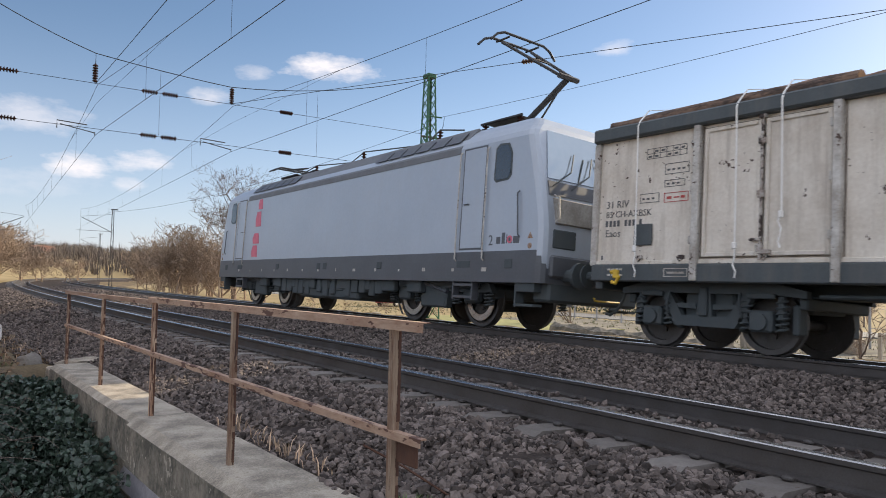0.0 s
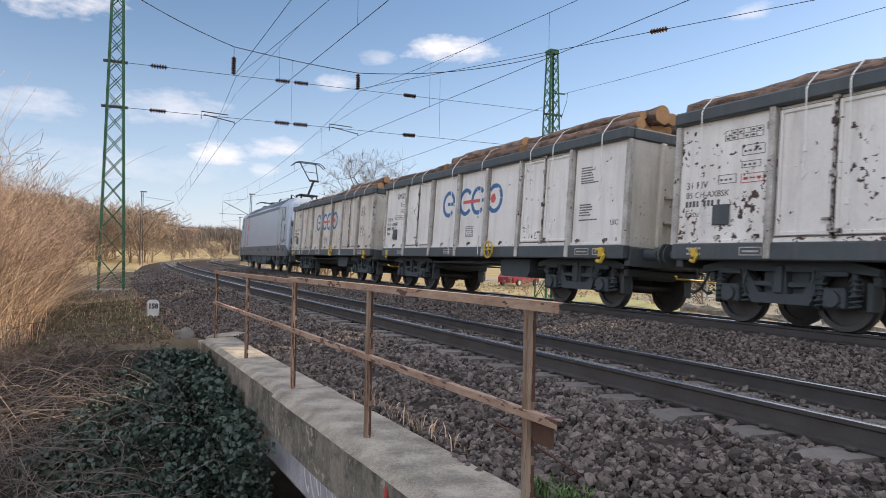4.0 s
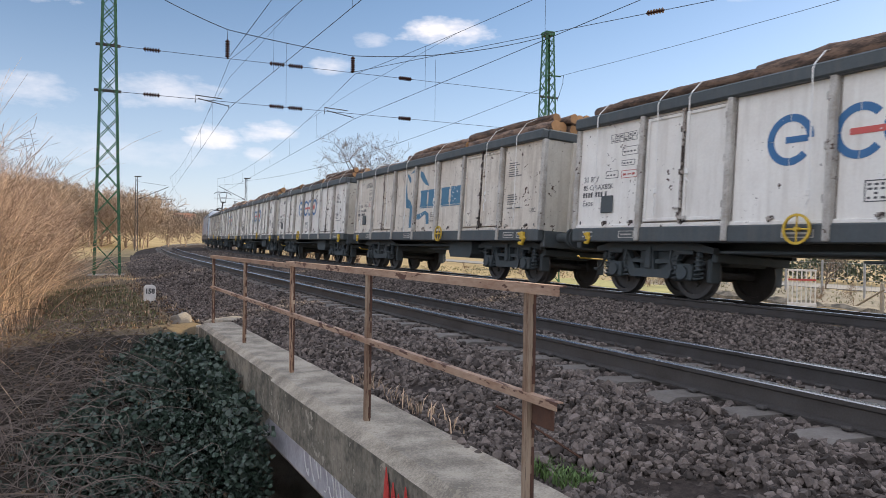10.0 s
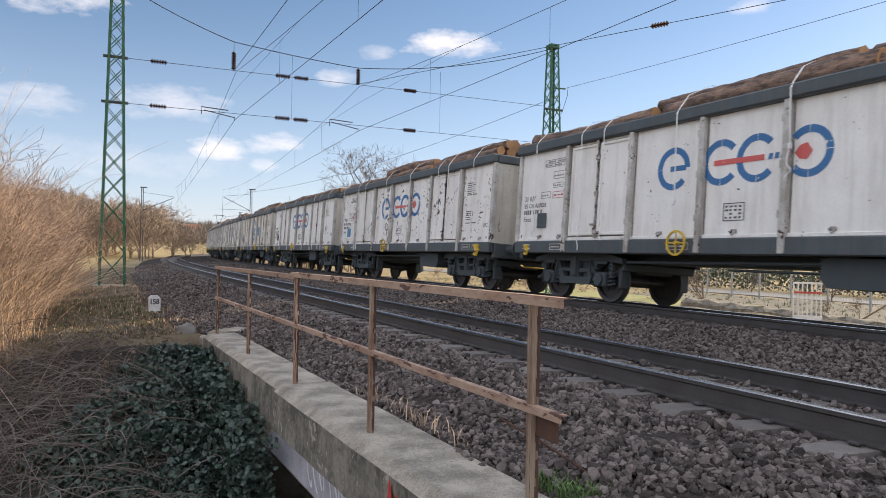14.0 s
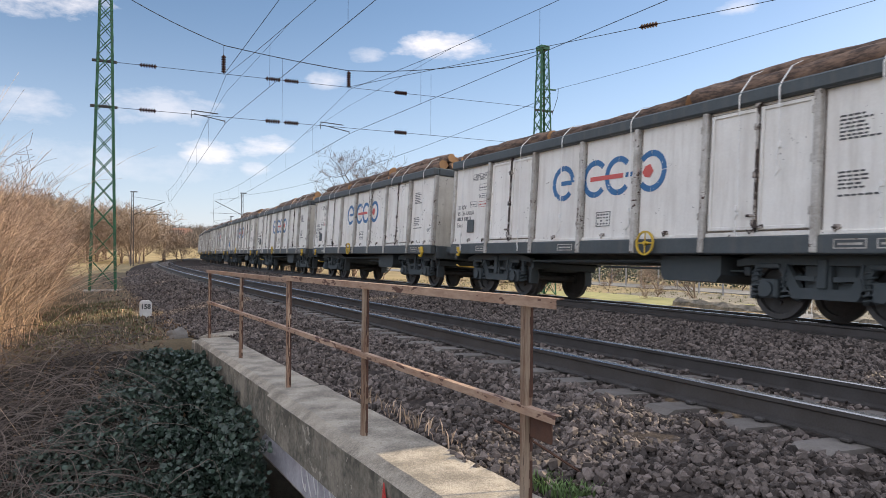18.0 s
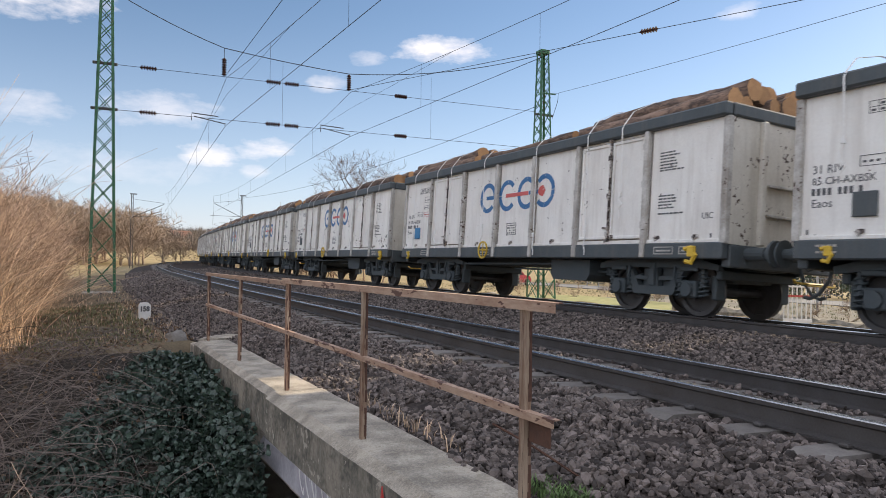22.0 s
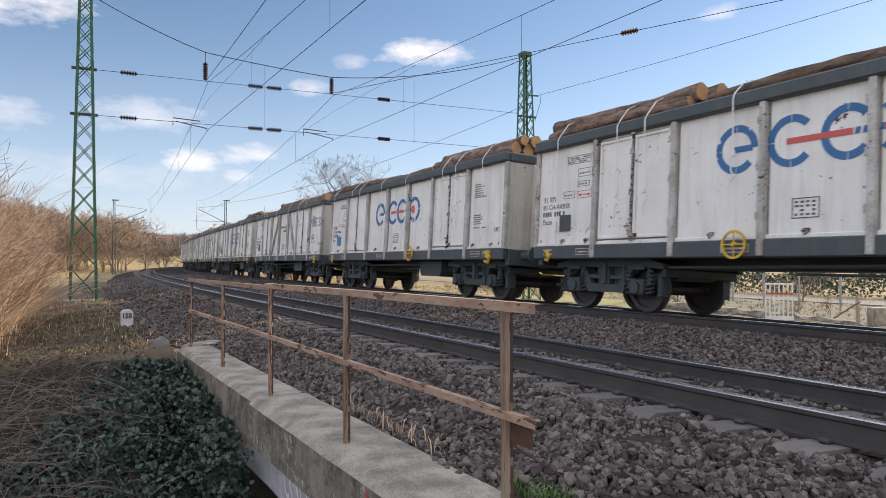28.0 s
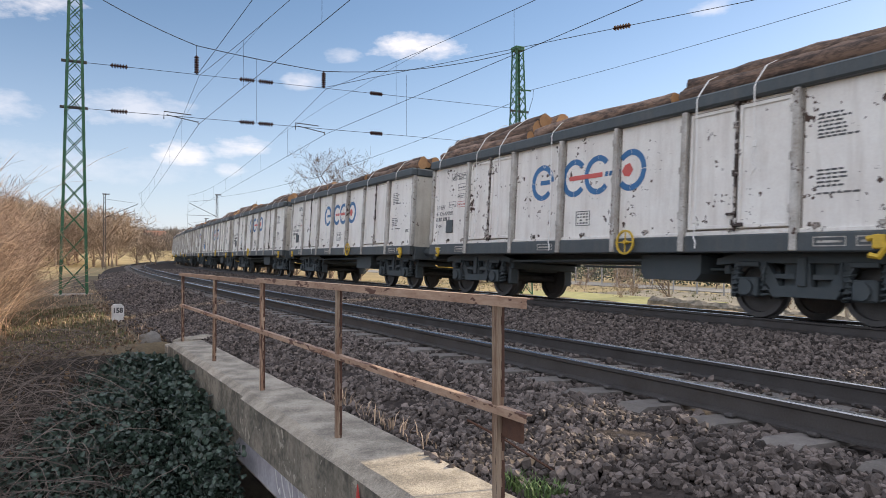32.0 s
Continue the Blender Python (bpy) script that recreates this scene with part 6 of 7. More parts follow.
            part("cab_steps", Geo().box(min(e * 6.3, e * 6.9), max(e * 6.3, e * 6.9), min(side * 1.3, side * 1.46), max(side * 1.3, side * 1.46), 0.55, 0.6).box(min(e * 6.3, e * 6.9), max(e * 6.3, e * 6.9), min(side * 1.3, side * 1.46), max(side * 1.3, side * 1.46), 0.8, 0.85).box(e * 6.28 - 0.02, e * 6.28 + 0.02, min(side * 1.3, side * 1.46), max(side * 1.3, side * 1.46), 0.52, 1.0).box(e * 6.92 - 0.02, e * 6.92 + 0.02, min(side * 1.3, side * 1.46), max(side * 1.3, side * 1.46), 0.52, 1.0), M_LOCODARK, loco)
            part("step_recess", Geo().box(min(e * 6.4, e * 6.85), max(e * 6.4, e * 6.85), min(side * 1.47, side * 1.495), max(side * 1.47, side * 1.495), 1.18, 1.32, 0.01), M_BLACK, loco)
            for x in (8.05, 3.2, 0.2):
                part("socket_box", Geo().box(e * x - 0.11, e * x + 0.11, min(side * 1.47, side * 1.5), max(side * 1.47, side * 1.5), 1.16, 1.34, 0.01), M_BLACK, loco)
        # emblem bars near the cab
        if e < 0:
            part("numeral", letters_mesh("2", 0.3), None, loco, at=pose(-7.4, 1.482, 1.62))
            for k, (w, h) in enumerate(((0.13, 0.14), (0.1, 0.22), (0.03, 0.18), (0.1, 0.14), (0.18, 0.14))):
                x0 = -7.64 - sum((0.13, 0.1, 0.03, 0.1, 0.18)[:k]) - 0.035 * k
                part("emblem_bar", Geo().box(x0 - w, x0, 1.472, 1.484, 1.64, 1.64 + h, 0.01), M_LOCODARK, loco)
            part("red_dot", Geo().arc(-8.04, 1.72, 0.04, 0.075, 0, 360, 1.474, 1.487, 16), M_PINK, loco)
        else:
            for x, z, w, h in ((5.35, 1.6, 0.28, 0.4), (5.3, 2.06, 0.3, 0.36), (5.2, 2.65, 0.26, 0.52), (5.1, 3.25, 0.2, 0.34)):
                part("livery_flash", Geo().prism([(x - w, z), (x + w * 0.8, z), (x + w, z + h * 0.5), (x + w * 0.6, z + h), (x - w * 0.7, z + h)], "y", 1.482, 1.49), M_PINK, loco, "pink-red flash beside the front cab door")
    # running gear
    part("underframe", Geo().box(-6.8, 6.8, -1.2, 1.2, 0.75, 1.05, 0.03).box(-1.9, 1.7, -1.32, 1.32, 0.35, 0.8, 0.06), M_BLACK, loco)
    for k in range(9):
        x = -4.6 + k * 1.15
        part("equipment_box", Geo().box(x - 0.3, x + 0.3, 1.2, 1.36, 0.62, 0.96, 0.03), M_BLACK, loco)
    spin = []
    for bx in (5.2, -5.2):
        bogie = part("bogie", Geo().box(-1.9, 1.9, -1.0, 1.0, 0.6, 0.85, 0.04), M_BLACK, loco, "black locomotive bogie", at=pose(bx, 0, FAR_Z))
        for side in (1, -1):
            part("side_frame", Geo().prism([(-2.0, 0.72), (2.0, 0.72), (1.8, 1.0), (-1.8, 1.0)], "y", min(side * 0.98, side * 1.12), max(side * 0.98, side * 1.12)).box(-0.5, 0.5, min(side * 0.98, side * 1.2), max(side * 0.98, side * 1.2), 0.35, 0.9, 0.04), M_BLACK, bogie)
            for x in (-1.3, 1.3):
                part("axle_box", Geo().box(x - 0.24, x + 0.24, min(side * 0.96, side * 1.16), max(side * 0.96, side * 1.16), 0.48, 0.82, 0.05), M_BLACK, bogie)
        for side in (1, -1):
            for x in (-1.85, -0.75, 0.75, 1.85):
                part("bogie_spring", Geo().tube([(x + 0.09 * math.cos(a), side * 1.07 + 0.09 * math.sin(a), 0.45 + 0.3 * a / 28) for a in np.linspace(0, 28, 40)], 0.022, 5), M_BLACK, bogie)
            part("damper", Geo().tube([(-0.5, side * 1.18, 0.7), (0.6, side * 1.22, 0.95)], 0.045, 7), M_LOCODARK, bogie)
            part("sand_pipe", Geo().tube([(1.95, side * 0.95, 0.9), (2.05, side * 0.85, 0.5), (1.9, side * 0.76, 0.12)], 0.02, 5), M_BLACK, bogie)
        for x in (-1.3, 1.3):
            ws = part("wheelset", g_loco_wheelset(), [M_WHEEL, M_TREAD], bogie)
            spin.append((ws, x, 0.6))
    # pantographs: one raised, one folded
    for bx, up in ((-6.38, True), (5.2, False)):
        pan = part("pantograph", Geo().box(-0.55, 0.55, -0.5, 0.5, 4.54, 4.60, 0.01).tube([(-0.7, -0.5, 4.57), (0.7, -0.5, 4.57)], 0.03, 5).tube([(-0.7, 0.5, 4.57), (0.7, 0.5, 4.57)], 0.03, 5), M_PANTO, loco, "raised single-arm pantograph" if up else "folded pantograph", at=pose(bx, 0, 0))
        for x in (-0.6, 0.6):
            g = Geo()
            insulator(g, (x, 0.45, 4.26), (x, 0.45, 4.56), 4, 0.09)
            insulator(g, (x, -0.45, 4.26), (x, -0.45, 4.56), 4, 0.09)
            part("roof_insulator", g, M_INSUL, pan)
        if up:
            part("lower_arm", Geo().tube([(-0.3, 0, 4.58), (-1.47, 0, 5.27)], 0.065, 8), M_PANTO, pan)
            part("coupling_rod", Geo().tube([(-0.8, 0.1, 4.45), (-1.5, 0.1, 5.2)], 0.022, 6), M_PANTO, pan)
            part("upper_arm", Geo().tube([(-1.52, -0.25, 5.3), (0.2, -0.45, 6.42)], 0.035, 6).tube([(-1.52, 0.25, 5.3), (0.2, 0.45, 6.42)], 0.035, 6).tube([(-1.52, -0.28, 5.3), (-1.52, 0.28, 5.3)], 0.06, 6).tube([(-0.6, -0.36, 5.9), (-0.6, 0.36, 5.9)], 0.02, 5), M_PANTO, pan)
            for x in (-0.05, 0.4):
                part("collector_strip", Geo().tube([(x, -0.98, 6.28), (x, -0.8, 6.46), (x, -0.6, 6.54), (x, 0.6, 6.54), (x, 0.8, 6.46), (x, 0.98, 6.28)], 0.03, 6), M_PANTO, pan)
            part("head_frame", Geo().tube([(-0.05, -0.45, 6.48), (0.4, -0.45, 6.48)], 0.025, 5).tube([(-0.05, 0.45, 6.48), (0.4, 0.45, 6.48)], 0.025, 5), M_PANTO, pan)
        else:
            part("folded_arms", Geo().tube([(0.5, 0, 4.64), (-1.1, 0, 4.74)], 0.05, 6).tube([(-1.1, -0.3, 4.76), (0.5, -0.45, 4.86)], 0.03, 5).tube([(-1.1, 0.3, 4.76), (0.5, 0.45, 4.86)], 0.03, 5), M_PANTO, pan)
            for x in (0.35, 0.7):
                part("collector_strip", Geo().tube([(x, -0.98, 4.74), (x, -0.7, 4.90), (x, 0.7, 4.90), (x, 0.98, 4.74)], 0.03, 6), M_PANTO, pan)
    return loco, spin


def letters_mesh(text, size):
    me = letters(text, size)
    me.transform(pose(0, 0, 0, 90, 0, 180))
    me.materials.append(M_LOCODARK)
    return me


def g_loco_wheelset():
    g = g_wheelset(0.6)
    for side in (-1, 1):
        g.lathe([(0.34, side * 0.0), (0.47, side * 0.0), (0.47, side * 0.02), (0.34, side * 0.02)], side * 0.835, 28, 1)
    return g


loco, loco_spin = build_loco()


# ---- plants ----
def blade_mesh(name, geo, mat, label, category):
    return tagged(part(name, geo, mat), label, category, kind="stuff")


def cane_path(rng, x, y, z, h, lean_x, lean_y, droop, n=7):
    pts = []
    for i in range(n + 1):
        f = i / n
        pts.append((x + lean_x * f ** 1.7 + rng.uniform(-0.014, 0.014), y + rng.uniform(-0.014, 0.014) + lean_y * f ** 1.7, z + h * f - droop * f ** 3))
    return pts


def build_thicket():
    rng = random.Random(21)
    g, twigs = Geo(), Geo()
    for k in range(2100):
        y = rng.uniform(9.5, 30)
        edge = -0.4 + 0.02 * y + rng.uniform(-0.35, 0.25)
        depth = abs(rng.gauss(0, 1.7))
        x = edge - 0.55 - depth
        if y < 12.5 and x > -0.8 - (12.5 - y) * 0.5:
            continue
        inner = min(1.0, depth / 1.5)
        h = (1.5 + 2.5 * inner) * rng.uniform(0.62, 1.2)
        z = float(ground_z(np.array([x]), np.array([y]))[0]) - 0.05
        lx, ly = rng.gauss(0.15, 0.75), rng.gauss(-0.15, 0.75)
        droop = rng.uniform(0, 0.5) if rng.random() < 0.5 else 0
        pts = cane_path(rng, x, y, z, h, lx, ly, droop)
        g.tube(pts, rng.uniform(0.005, 0.011), 3, r_end=0.002)
        for _ in range(rng.randrange(2, 8)):
            i = rng.randrange(2, 6)
            p = Vector(pts[i])
            d = Vector((rng.gauss(0.1, 0.3), rng.gauss(0, 0.3), rng.uniform(0.0, 0.4)))
            twigs.tube([p, p + d * 0.5 + Vector((0, 0, 0.04)), p + d - Vector((0, 0, rng.uniform(0, 0.15)))], 0.004, 3, r_end=0.0015)
    # long whips that arch above the rest
    for k in range(260):
        y, x = rng.uniform(9.5, 24), rng.uniform(-3.8, -0.9)
        z = float(ground_z(np.array([x]), np.array([y]))[0])
        pts = cane_path(rng, x, y, z, rng.uniform(3.0, 4.5), rng.gauss(0.9, 0.7), rng.gauss(-0.2, 0.5), rng.uniform(0.3, 1.6), 11)
        g.tube(pts, 0.007, 3, r_end=0.0015)
    blade_mesh("dry_cane_thicket", g, M_CANE, "tall dry straw-brown canes beside the line", "thicket")
    blade_mesh("thicket_twigs", twigs, M_TWIGFAR, "fine tangled brown twigs in the canes", "twigs")


build_thicket()


def build_near_shrubs():
    rng = random.Random(29)
    meshes = [g_bare_tree(3.4, 260 + i, 0.54, 5, 0.02, twig=0.0032).mesh("thicket_shrub", M_NEARTWIG) for i in range(4)]
    for k in range(64):
        y = rng.uniform(12.5, 32)
        x = 0.02 * y - 1.0 - abs(rng.gauss(0.3, 1.3))
        if y < 13 and x > -1.2:
            continue
        z = float(ground_z(np.array([x]), np.array([y]))[0])
        sc = rng.uniform(0.7, 1.2) * min(1.0, 0.55 + 0.25 * (0.3 - x))
        tagged(part("thicket_shrub", meshes[k % 4], None, at=Matrix.LocRotScale((x, y, z), Euler((rng.gauss(0, 0.15), rng.gauss(0, 0.15), rng.uniform(0, 6))), (sc, sc, sc))), "leafless reddish-brown shrub among the dry canes", "shrub", "thicket shrubs")



def build_brambles():
    rng = random.Random(33)
    g = Geo()
    for k in range(1500):
        x, y = rng.uniform(-4.4, 0.6) if k % 4 else rng.uniform(-1, 1.3), rng.uniform(3.0, 11.6)
        z = float(ground_z(np.array([x]), np.array([y]))[0])
        a = rng.uniform(0, 6.28)
        length, rise = rng.uniform(0.8, 2.4), rng.uniform(0.25, 1.0) * (0.55 if x > -0.3 else 1.0)
        pts = []
        for i in range(9):
            f = i / 8
            r = length * f
            pts.append((x + math.cos(a) * r + 0.1 * math.sin(f * 5 + k), y + math.sin(a) * r * 0.8, z + 4 * rise * f * (1 - f * 0.85) * 0.7 + rng.uniform(-0.02, 0.02)))
        if any(p[0] > 1.6 or (p[1] < 2.3 and p[2] > -0.4) for p in pts):
            continue
        g.tube(pts, rng.uniform(0.003, 0.008), 3, r_end=0.002)
    blade_mesh("brambles", g, M_BRAMBLE, "arching dead bramble stems over the bank", "brambles")
    # short dead stems and runners tangled close to the ground
    mat = Geo()
    for k in range(5200):
        x, y = rng.uniform(-3.6, 1.2), rng.uniform(3.6, 12.2)
        if x > 0.2 and rng.random() < (x - 0.2) * 0.8:
            continue
        z = float(ground_z(np.array([x]), np.array([y]))[0]) + rng.random() ** 1.8 * 0.38
        a, n, q = rng.uniform(0, 6.28), rng.uniform(0.12, 0.42), rng.uniform(-0.12, 0.16)
        dx, dy = math.cos(a) * n, math.sin(a) * n
        if x + dx > 1.6:
            continue
        mat.tube([(x, y, z), (x + dx * 0.5, y + dy * 0.5, z + q + 0.04), (x + dx, y + dy, z + q * 0.6)], rng.uniform(0.002, 0.005), 3, r_end=0.0015)
    blade_mesh("dead_undergrowth", mat, M_UNDER, "dead brown stems tangled over the shaded bank", "undergrowth")
    lit = Geo()
    for k in range(36):
        x, y = rng.uniform(-4.5, -0.9), rng.uniform(7.0, 12.5)
        z = float(ground_z(np.array([x]), np.array([y]))[0])
        a = rng.uniform(-0.8, 0.9)
        length = rng.uniform(0.5, 1.5)
        lit.tube([(x, y, z + rng.uniform(0.1, 0.55)), (x + length * 0.5 * math.cos(a), y + length * 0.5 * math.sin(a), z + rng.uniform(0.3, 0.75)), (x + length * math.cos(a), y + length * math.sin(a), z + rng.uniform(0.0, 0.4))], 0.007, 3, r_end=0.003)
    blade_mesh("fallen_canes", lit, M_CANE, "broken straw-coloured canes lying on the bank", "canes")


build_brambles()


def leaf_variants(rng, shape):
    out = []
    for _ in range(4):
        v = np.array([(a * rng.uniform(0.9, 1.1), b * rng.uniform(0.9, 1.1), c + rng.uniform(-0.06, 0.06)) for a, b, c in shape])
        f = np.array([[0, i, i + 1] for i in range(1, len(shape) - 1)] + [[0, len(shape) - 1, 1]])
        out.append((v, f))
    return out


IVY = [(0, 0, 0.12), (0.9, 0.1, -0.05), (0.5, 0.75, 0), (0.1, 1.0, -0.08), (-0.45, 0.6, 0), (-0.85, 0, -0.06), (-0.4, -0.65, 0), (0.15, -0.95, -0.05), (0.55, -0.6, 0)]


def build_leaves():
    rng = random.Random(44)
    rs = np.random.RandomState(44)
    # rounded clumps with dark hollows between them
    P0 = []
    for k in range(330):
        cx, cy = rs.uniform(-1.3, 1.6), rs.uniform(3.4, 11.0)
        if rs.rand() > np.clip((cx + 0.7 + 0.4 * math.sin(cy * 2.3)) / 1.5, 0.05, 1) or cy > 11.0 - np.clip(0.9 - cx, 0, 3) * 1.4:
            continue
        r = rs.uniform(0.14, 0.36)
        n = int(620 * r)
        d = rs.normal(size=(n, 3))
        d /= np.linalg.norm(d, axis=1)[:, None]
        d[:, 2] = np.abs(d[:, 2]) * 0.9
        q = d * r * rs.uniform(0.75, 1.08, (n, 1)) + np.array([cx, cy, 0.0])
        q[:, 2] += ground_z(np.array([cx]), np.array([cy]))[0] - 0.05
        P0.append(q[q[:, 0] < 1.68])
    P0 = np.concatenate(P0)
    n = 7000
    x, y = rs.uniform(-1.6, 1.68, n), rs.uniform(3.2, 11.2, n)
    keep = (rs.rand(n) < np.clip((x + 1.2) / 2.2, 0.05, 0.8)) & (y < 11.2 - np.clip(0.9 - x, 0, 3) * 1.5)
    x, y = x[keep], y[keep]
    z = ground_z(x, y) + 0.03 + 0.05 * rs.rand(len(x))
    # ivy that climbs the parapet end
    m = 8000
    cy = rs.uniform(6.6, 11.3, m)
    cz = -0.45 - rs.rand(m) * (0.3 + (11.6 - cy) * 0.33) + 0.08 * np.sin(cy * 5)
    cx = np.full(m, 1.7) - rs.rand(m) ** 1.5 * 0.35
    low = cz < -0.63 + 0.1 * (cy - 8.2) + 0.09 * np.sin(cy * 7)
    cx, cy, cz = cx[low], cy[low], cz[low]
    P = np.concatenate([P0, np.stack([x, y, z], -1), np.stack([cx, cy, cz], -1)])
    scatter("ivy", P, rs.uniform(0.02, 0.045, len(P)), leaf_variants(rng, IVY), M_IVY, "dark green ivy leaves over the shaded bank", "ivy", 45)
    # dry leaves
    k = 11000
    x, y = rs.uniform(-4.0, 1.9, k), rs.uniform(5.0, 24, k)
    keep = rs.rand(k) < np.where(y > 12.5, 0.75, 0.5)
    x, y = x[keep], y[keep]
    P = np.stack([x, y, ground_z(x, y) + 0.02 + 0.1 * rs.rand(len(x)) * (y < 12)], -1)
    scatter("dry_leaves", P, rs.uniform(0.02, 0.045, len(P)), leaf_variants(rng, IVY[::2] + [IVY[1]]), M_DRYLEAF, "dry brown leaves on the bank", "leaf litter", 46)


build_leaves()


def grass_patch(name, x0, x1, y0, y1, count, h, mat, label, seed, z=None):
    rng = random.Random(seed)
    g = Geo()
    for _ in range(count):
        x, y = rng.uniform(x0, x1), rng.uniform(y0, y1)
        zz = float(ground_z(np.array([x]), np.array([y]))[0]) if z is None else z
        a, hh = rng.uniform(0, 6.28), h * rng.uniform(0.5, 1.2)
        dx, dy, w = math.cos(a) * hh * 0.45, math.sin(a) * hh * 0.45, 0.005
        px, py = -math.sin(a) * w, math.cos(a) * w
        g.add([(x - px, y - py, zz - 0.01), (x + px, y + py, zz - 0.01), (x + dx * 0.4 + px, y + dy * 0.4 + py, zz + hh * 0.7), (x + dx * 0.4 - px, y + dy * 0.4 - py, zz + hh * 0.7), (x + dx, y + dy, zz + hh * 0.95)],
              [(0, 1, 2, 3), (3, 2, 4)])
    return blade_mesh(name, g, mat, label, "grass")


grass_patch("verge_grass", -0.7, 1.4, 12.4, 24, 7500, 0.07, M_GRASS, "thin short green grass on the verge", 51)
grass_patch("dry_grass", -1.2, 2.0, 12.5, 34, 2600, 0.1, M_CANE, "sparse dry grass on the verge", 52)
grass_patch("weed_tuft", 2.36, 2.66, 3.0, 3.4, 700, 0.1, M_WEED, "green weed tuft beside the parapet", 53, -0.38)
grass_patch("dry_weeds", 2.32, 2.42, 4.2, 6.2, 90, 0.16, M_CANE, "dry weed stalks along the parapet", 54, -0.38)


def g_bare_tree(height, seed, spread=0.55, levels=5, trunk=0.14, twig=0.006):
    """A leafless tree of forking, slightly crooked branches."""
    def attempt(size):
        rng = random.Random(seed)
        g = Geo()

        def grow(p, d, length, r, level):
            pts, q = [p], p
            steps = 1 if level >= levels else 3
            for i in range(steps):
                d = (d + Vector((rng.gauss(0, 0.13), rng.gauss(0, 0.13), 0.06))).normalized()
                q = q + d * (length / steps)
                pts.append(q)
            g.tube(pts, r, 5 if level < 2 else 3, r_end=max(twig, r * 0.6))
            if level >= levels:
                return
            for k in range(3 if level else 5):
                at = pts[-1] if k == 0 else pts[rng.randrange(1, 4)]
                side = Vector((rng.gauss(0, 1), rng.gauss(0, 1), rng.gauss(0.2, 0.5))).normalized()
                nd = (d * (1 - spread) + side * spread).normalized()
                grow(at, nd, length * rng.uniform(0.6, 0.82), max(twig, r * (0.62 if k == 0 else 0.5)), level + 1)
        grow(Vector((0, 0, -0.2)), Vector((rng.gauss(0, 0.05), rng.gauss(0, 0.05), 1)), size * 0.3, trunk, 0)
        return g
    return attempt(height * height / max(v[2] for v in attempt(height).v))


def place_tree(name, mesh, x, y, scale, turn, label, group=""):
    z = float(ground_z(np.array([x]), np.array([y]))[0])
    ob = part(name, mesh, None, at=Matrix.LocRotScale((x, y, z), Euler((0, 0, turn)), (scale, scale, scale)))
    return tagged(ob, label, "tree" if name == "bare_tree" else "shrub", group)


build_near_shrubs()
big = g_bare_tree(13.0, 8, 0.6, 7, 0.26, twig=0.009).mesh("bare_tree", M_TWIG)
place_tree("bare_tree", big, 24.4, 64, 1.0, 0.4, "wide leafless tree with dark branches behind the train")
small = [g_bare_tree(4.5, 60 + i, 0.58, 5, 0.07, twig=0.012).mesh("bare_shrub", M_TWIGFAR) for i in range(4)]
rng = random.Random(71)
for k in range(38):
    x, y = rng.uniform(18.5, 27), rng.uniform(58, 92)
    x += (y - 58) * 0.09
    place_tree("bare_shrub", small[k % 4], x, y, rng.uniform(1.1, 1.75), rng.uniform(0, 6), "brown leafless shrub on the far side of the line", "far-side shrubs")
for k in range(90):
    y = rng.uniform(96, 170)
    lat = 17.0 + 38 * rng.random()
    p = on_line(y, lat)
    x, y = p.x, p.y
    if x / y > 0.07 and k % 5:
        continue
    place_tree("bare_shrub", small[k % 4], x, y, rng.uniform(0.6, 1.2) * (1 + (y - 42) / 200), rng.uniform(0, 6), "brown leafless shrub behind the thicket", "field-edge shrubs")


rng = random.Random(73)
fine = [g_bare_tree(7.6, 360 + i, 0.58, 5, 0.13, twig=0.022).mesh("bare_tree", M_TWIGFAR) for i in range(4)]
for k in range(110):
    y = rng.uniform(106, 150)
    x = y * (rng.uniform(-0.16, 0.088) if k > 9 else rng.uniform(0.09, 0.18))
    place_tree("bare_tree", fine[k % 4], x, y, rng.uniform(0.85, 1.3) * (0.6 if k <= 9 else 1), rng.uniform(0, 6), "brown leafless tree at the field edge", "field-edge trees")


def crown_variants(count, rng):
    """Fine upright sprays of bare branches, one unit high."""
    out = []
    for _ in range(count):
        v, f = [], []
        for k in range(70):
            a, u = rng.uniform(0, 6.28), rng.random()
            low = Vector((0.1 * math.cos(a), 0.1 * math.sin(a), 0.45 * u))
            reach = 0.5 * math.sqrt(rng.random())
            tip = Vector((reach * math.cos(a), reach * math.sin(a), (0.35 + 0.65 * math.sqrt(max(0, 1 - (reach / 0.52) ** 2))) * rng.uniform(0.7, 1.0)))
            b = rng.uniform(0, 6.28)
            w = Vector((math.cos(b), math.sin(b), 0)) * rng.uniform(0.008, 0.02)
            n = len(v)
            v += [tuple(low - w), tuple(low + w), tuple(tip)]
            f.append((n, n + 1, n + 2))
        out.append((np.array(v), np.array(f)))
    return out


def build_far_woods():
    """Bare woods along the hill line."""
    rng = random.Random(81)
    rs = np.random.RandomState(81)
    a = rs.uniform(radians(-95), radians(45), 4200)
    d = rs.uniform(230, 620, 4200)
    x, y = -np.sin(a) * d, np.cos(a) * d
    clump = np.sin(x * 0.021 + 1) + np.sin(y * 0.017 + x * 0.011) + 0.9 * (rs.rand(len(a)) - 0.5)
    keep = clump > -0.2
    x, y = x[keep], y[keep]
    size = rs.uniform(4.0, 9.5, len(x))
    scatter("far_woods", np.stack([x, y, ground_z(x, y) - 0.3], -1), size, crown_variants(8, rng), M_WOODS, "distant bare woods along the hill", "woods", 82, upright=True)


build_far_woods()

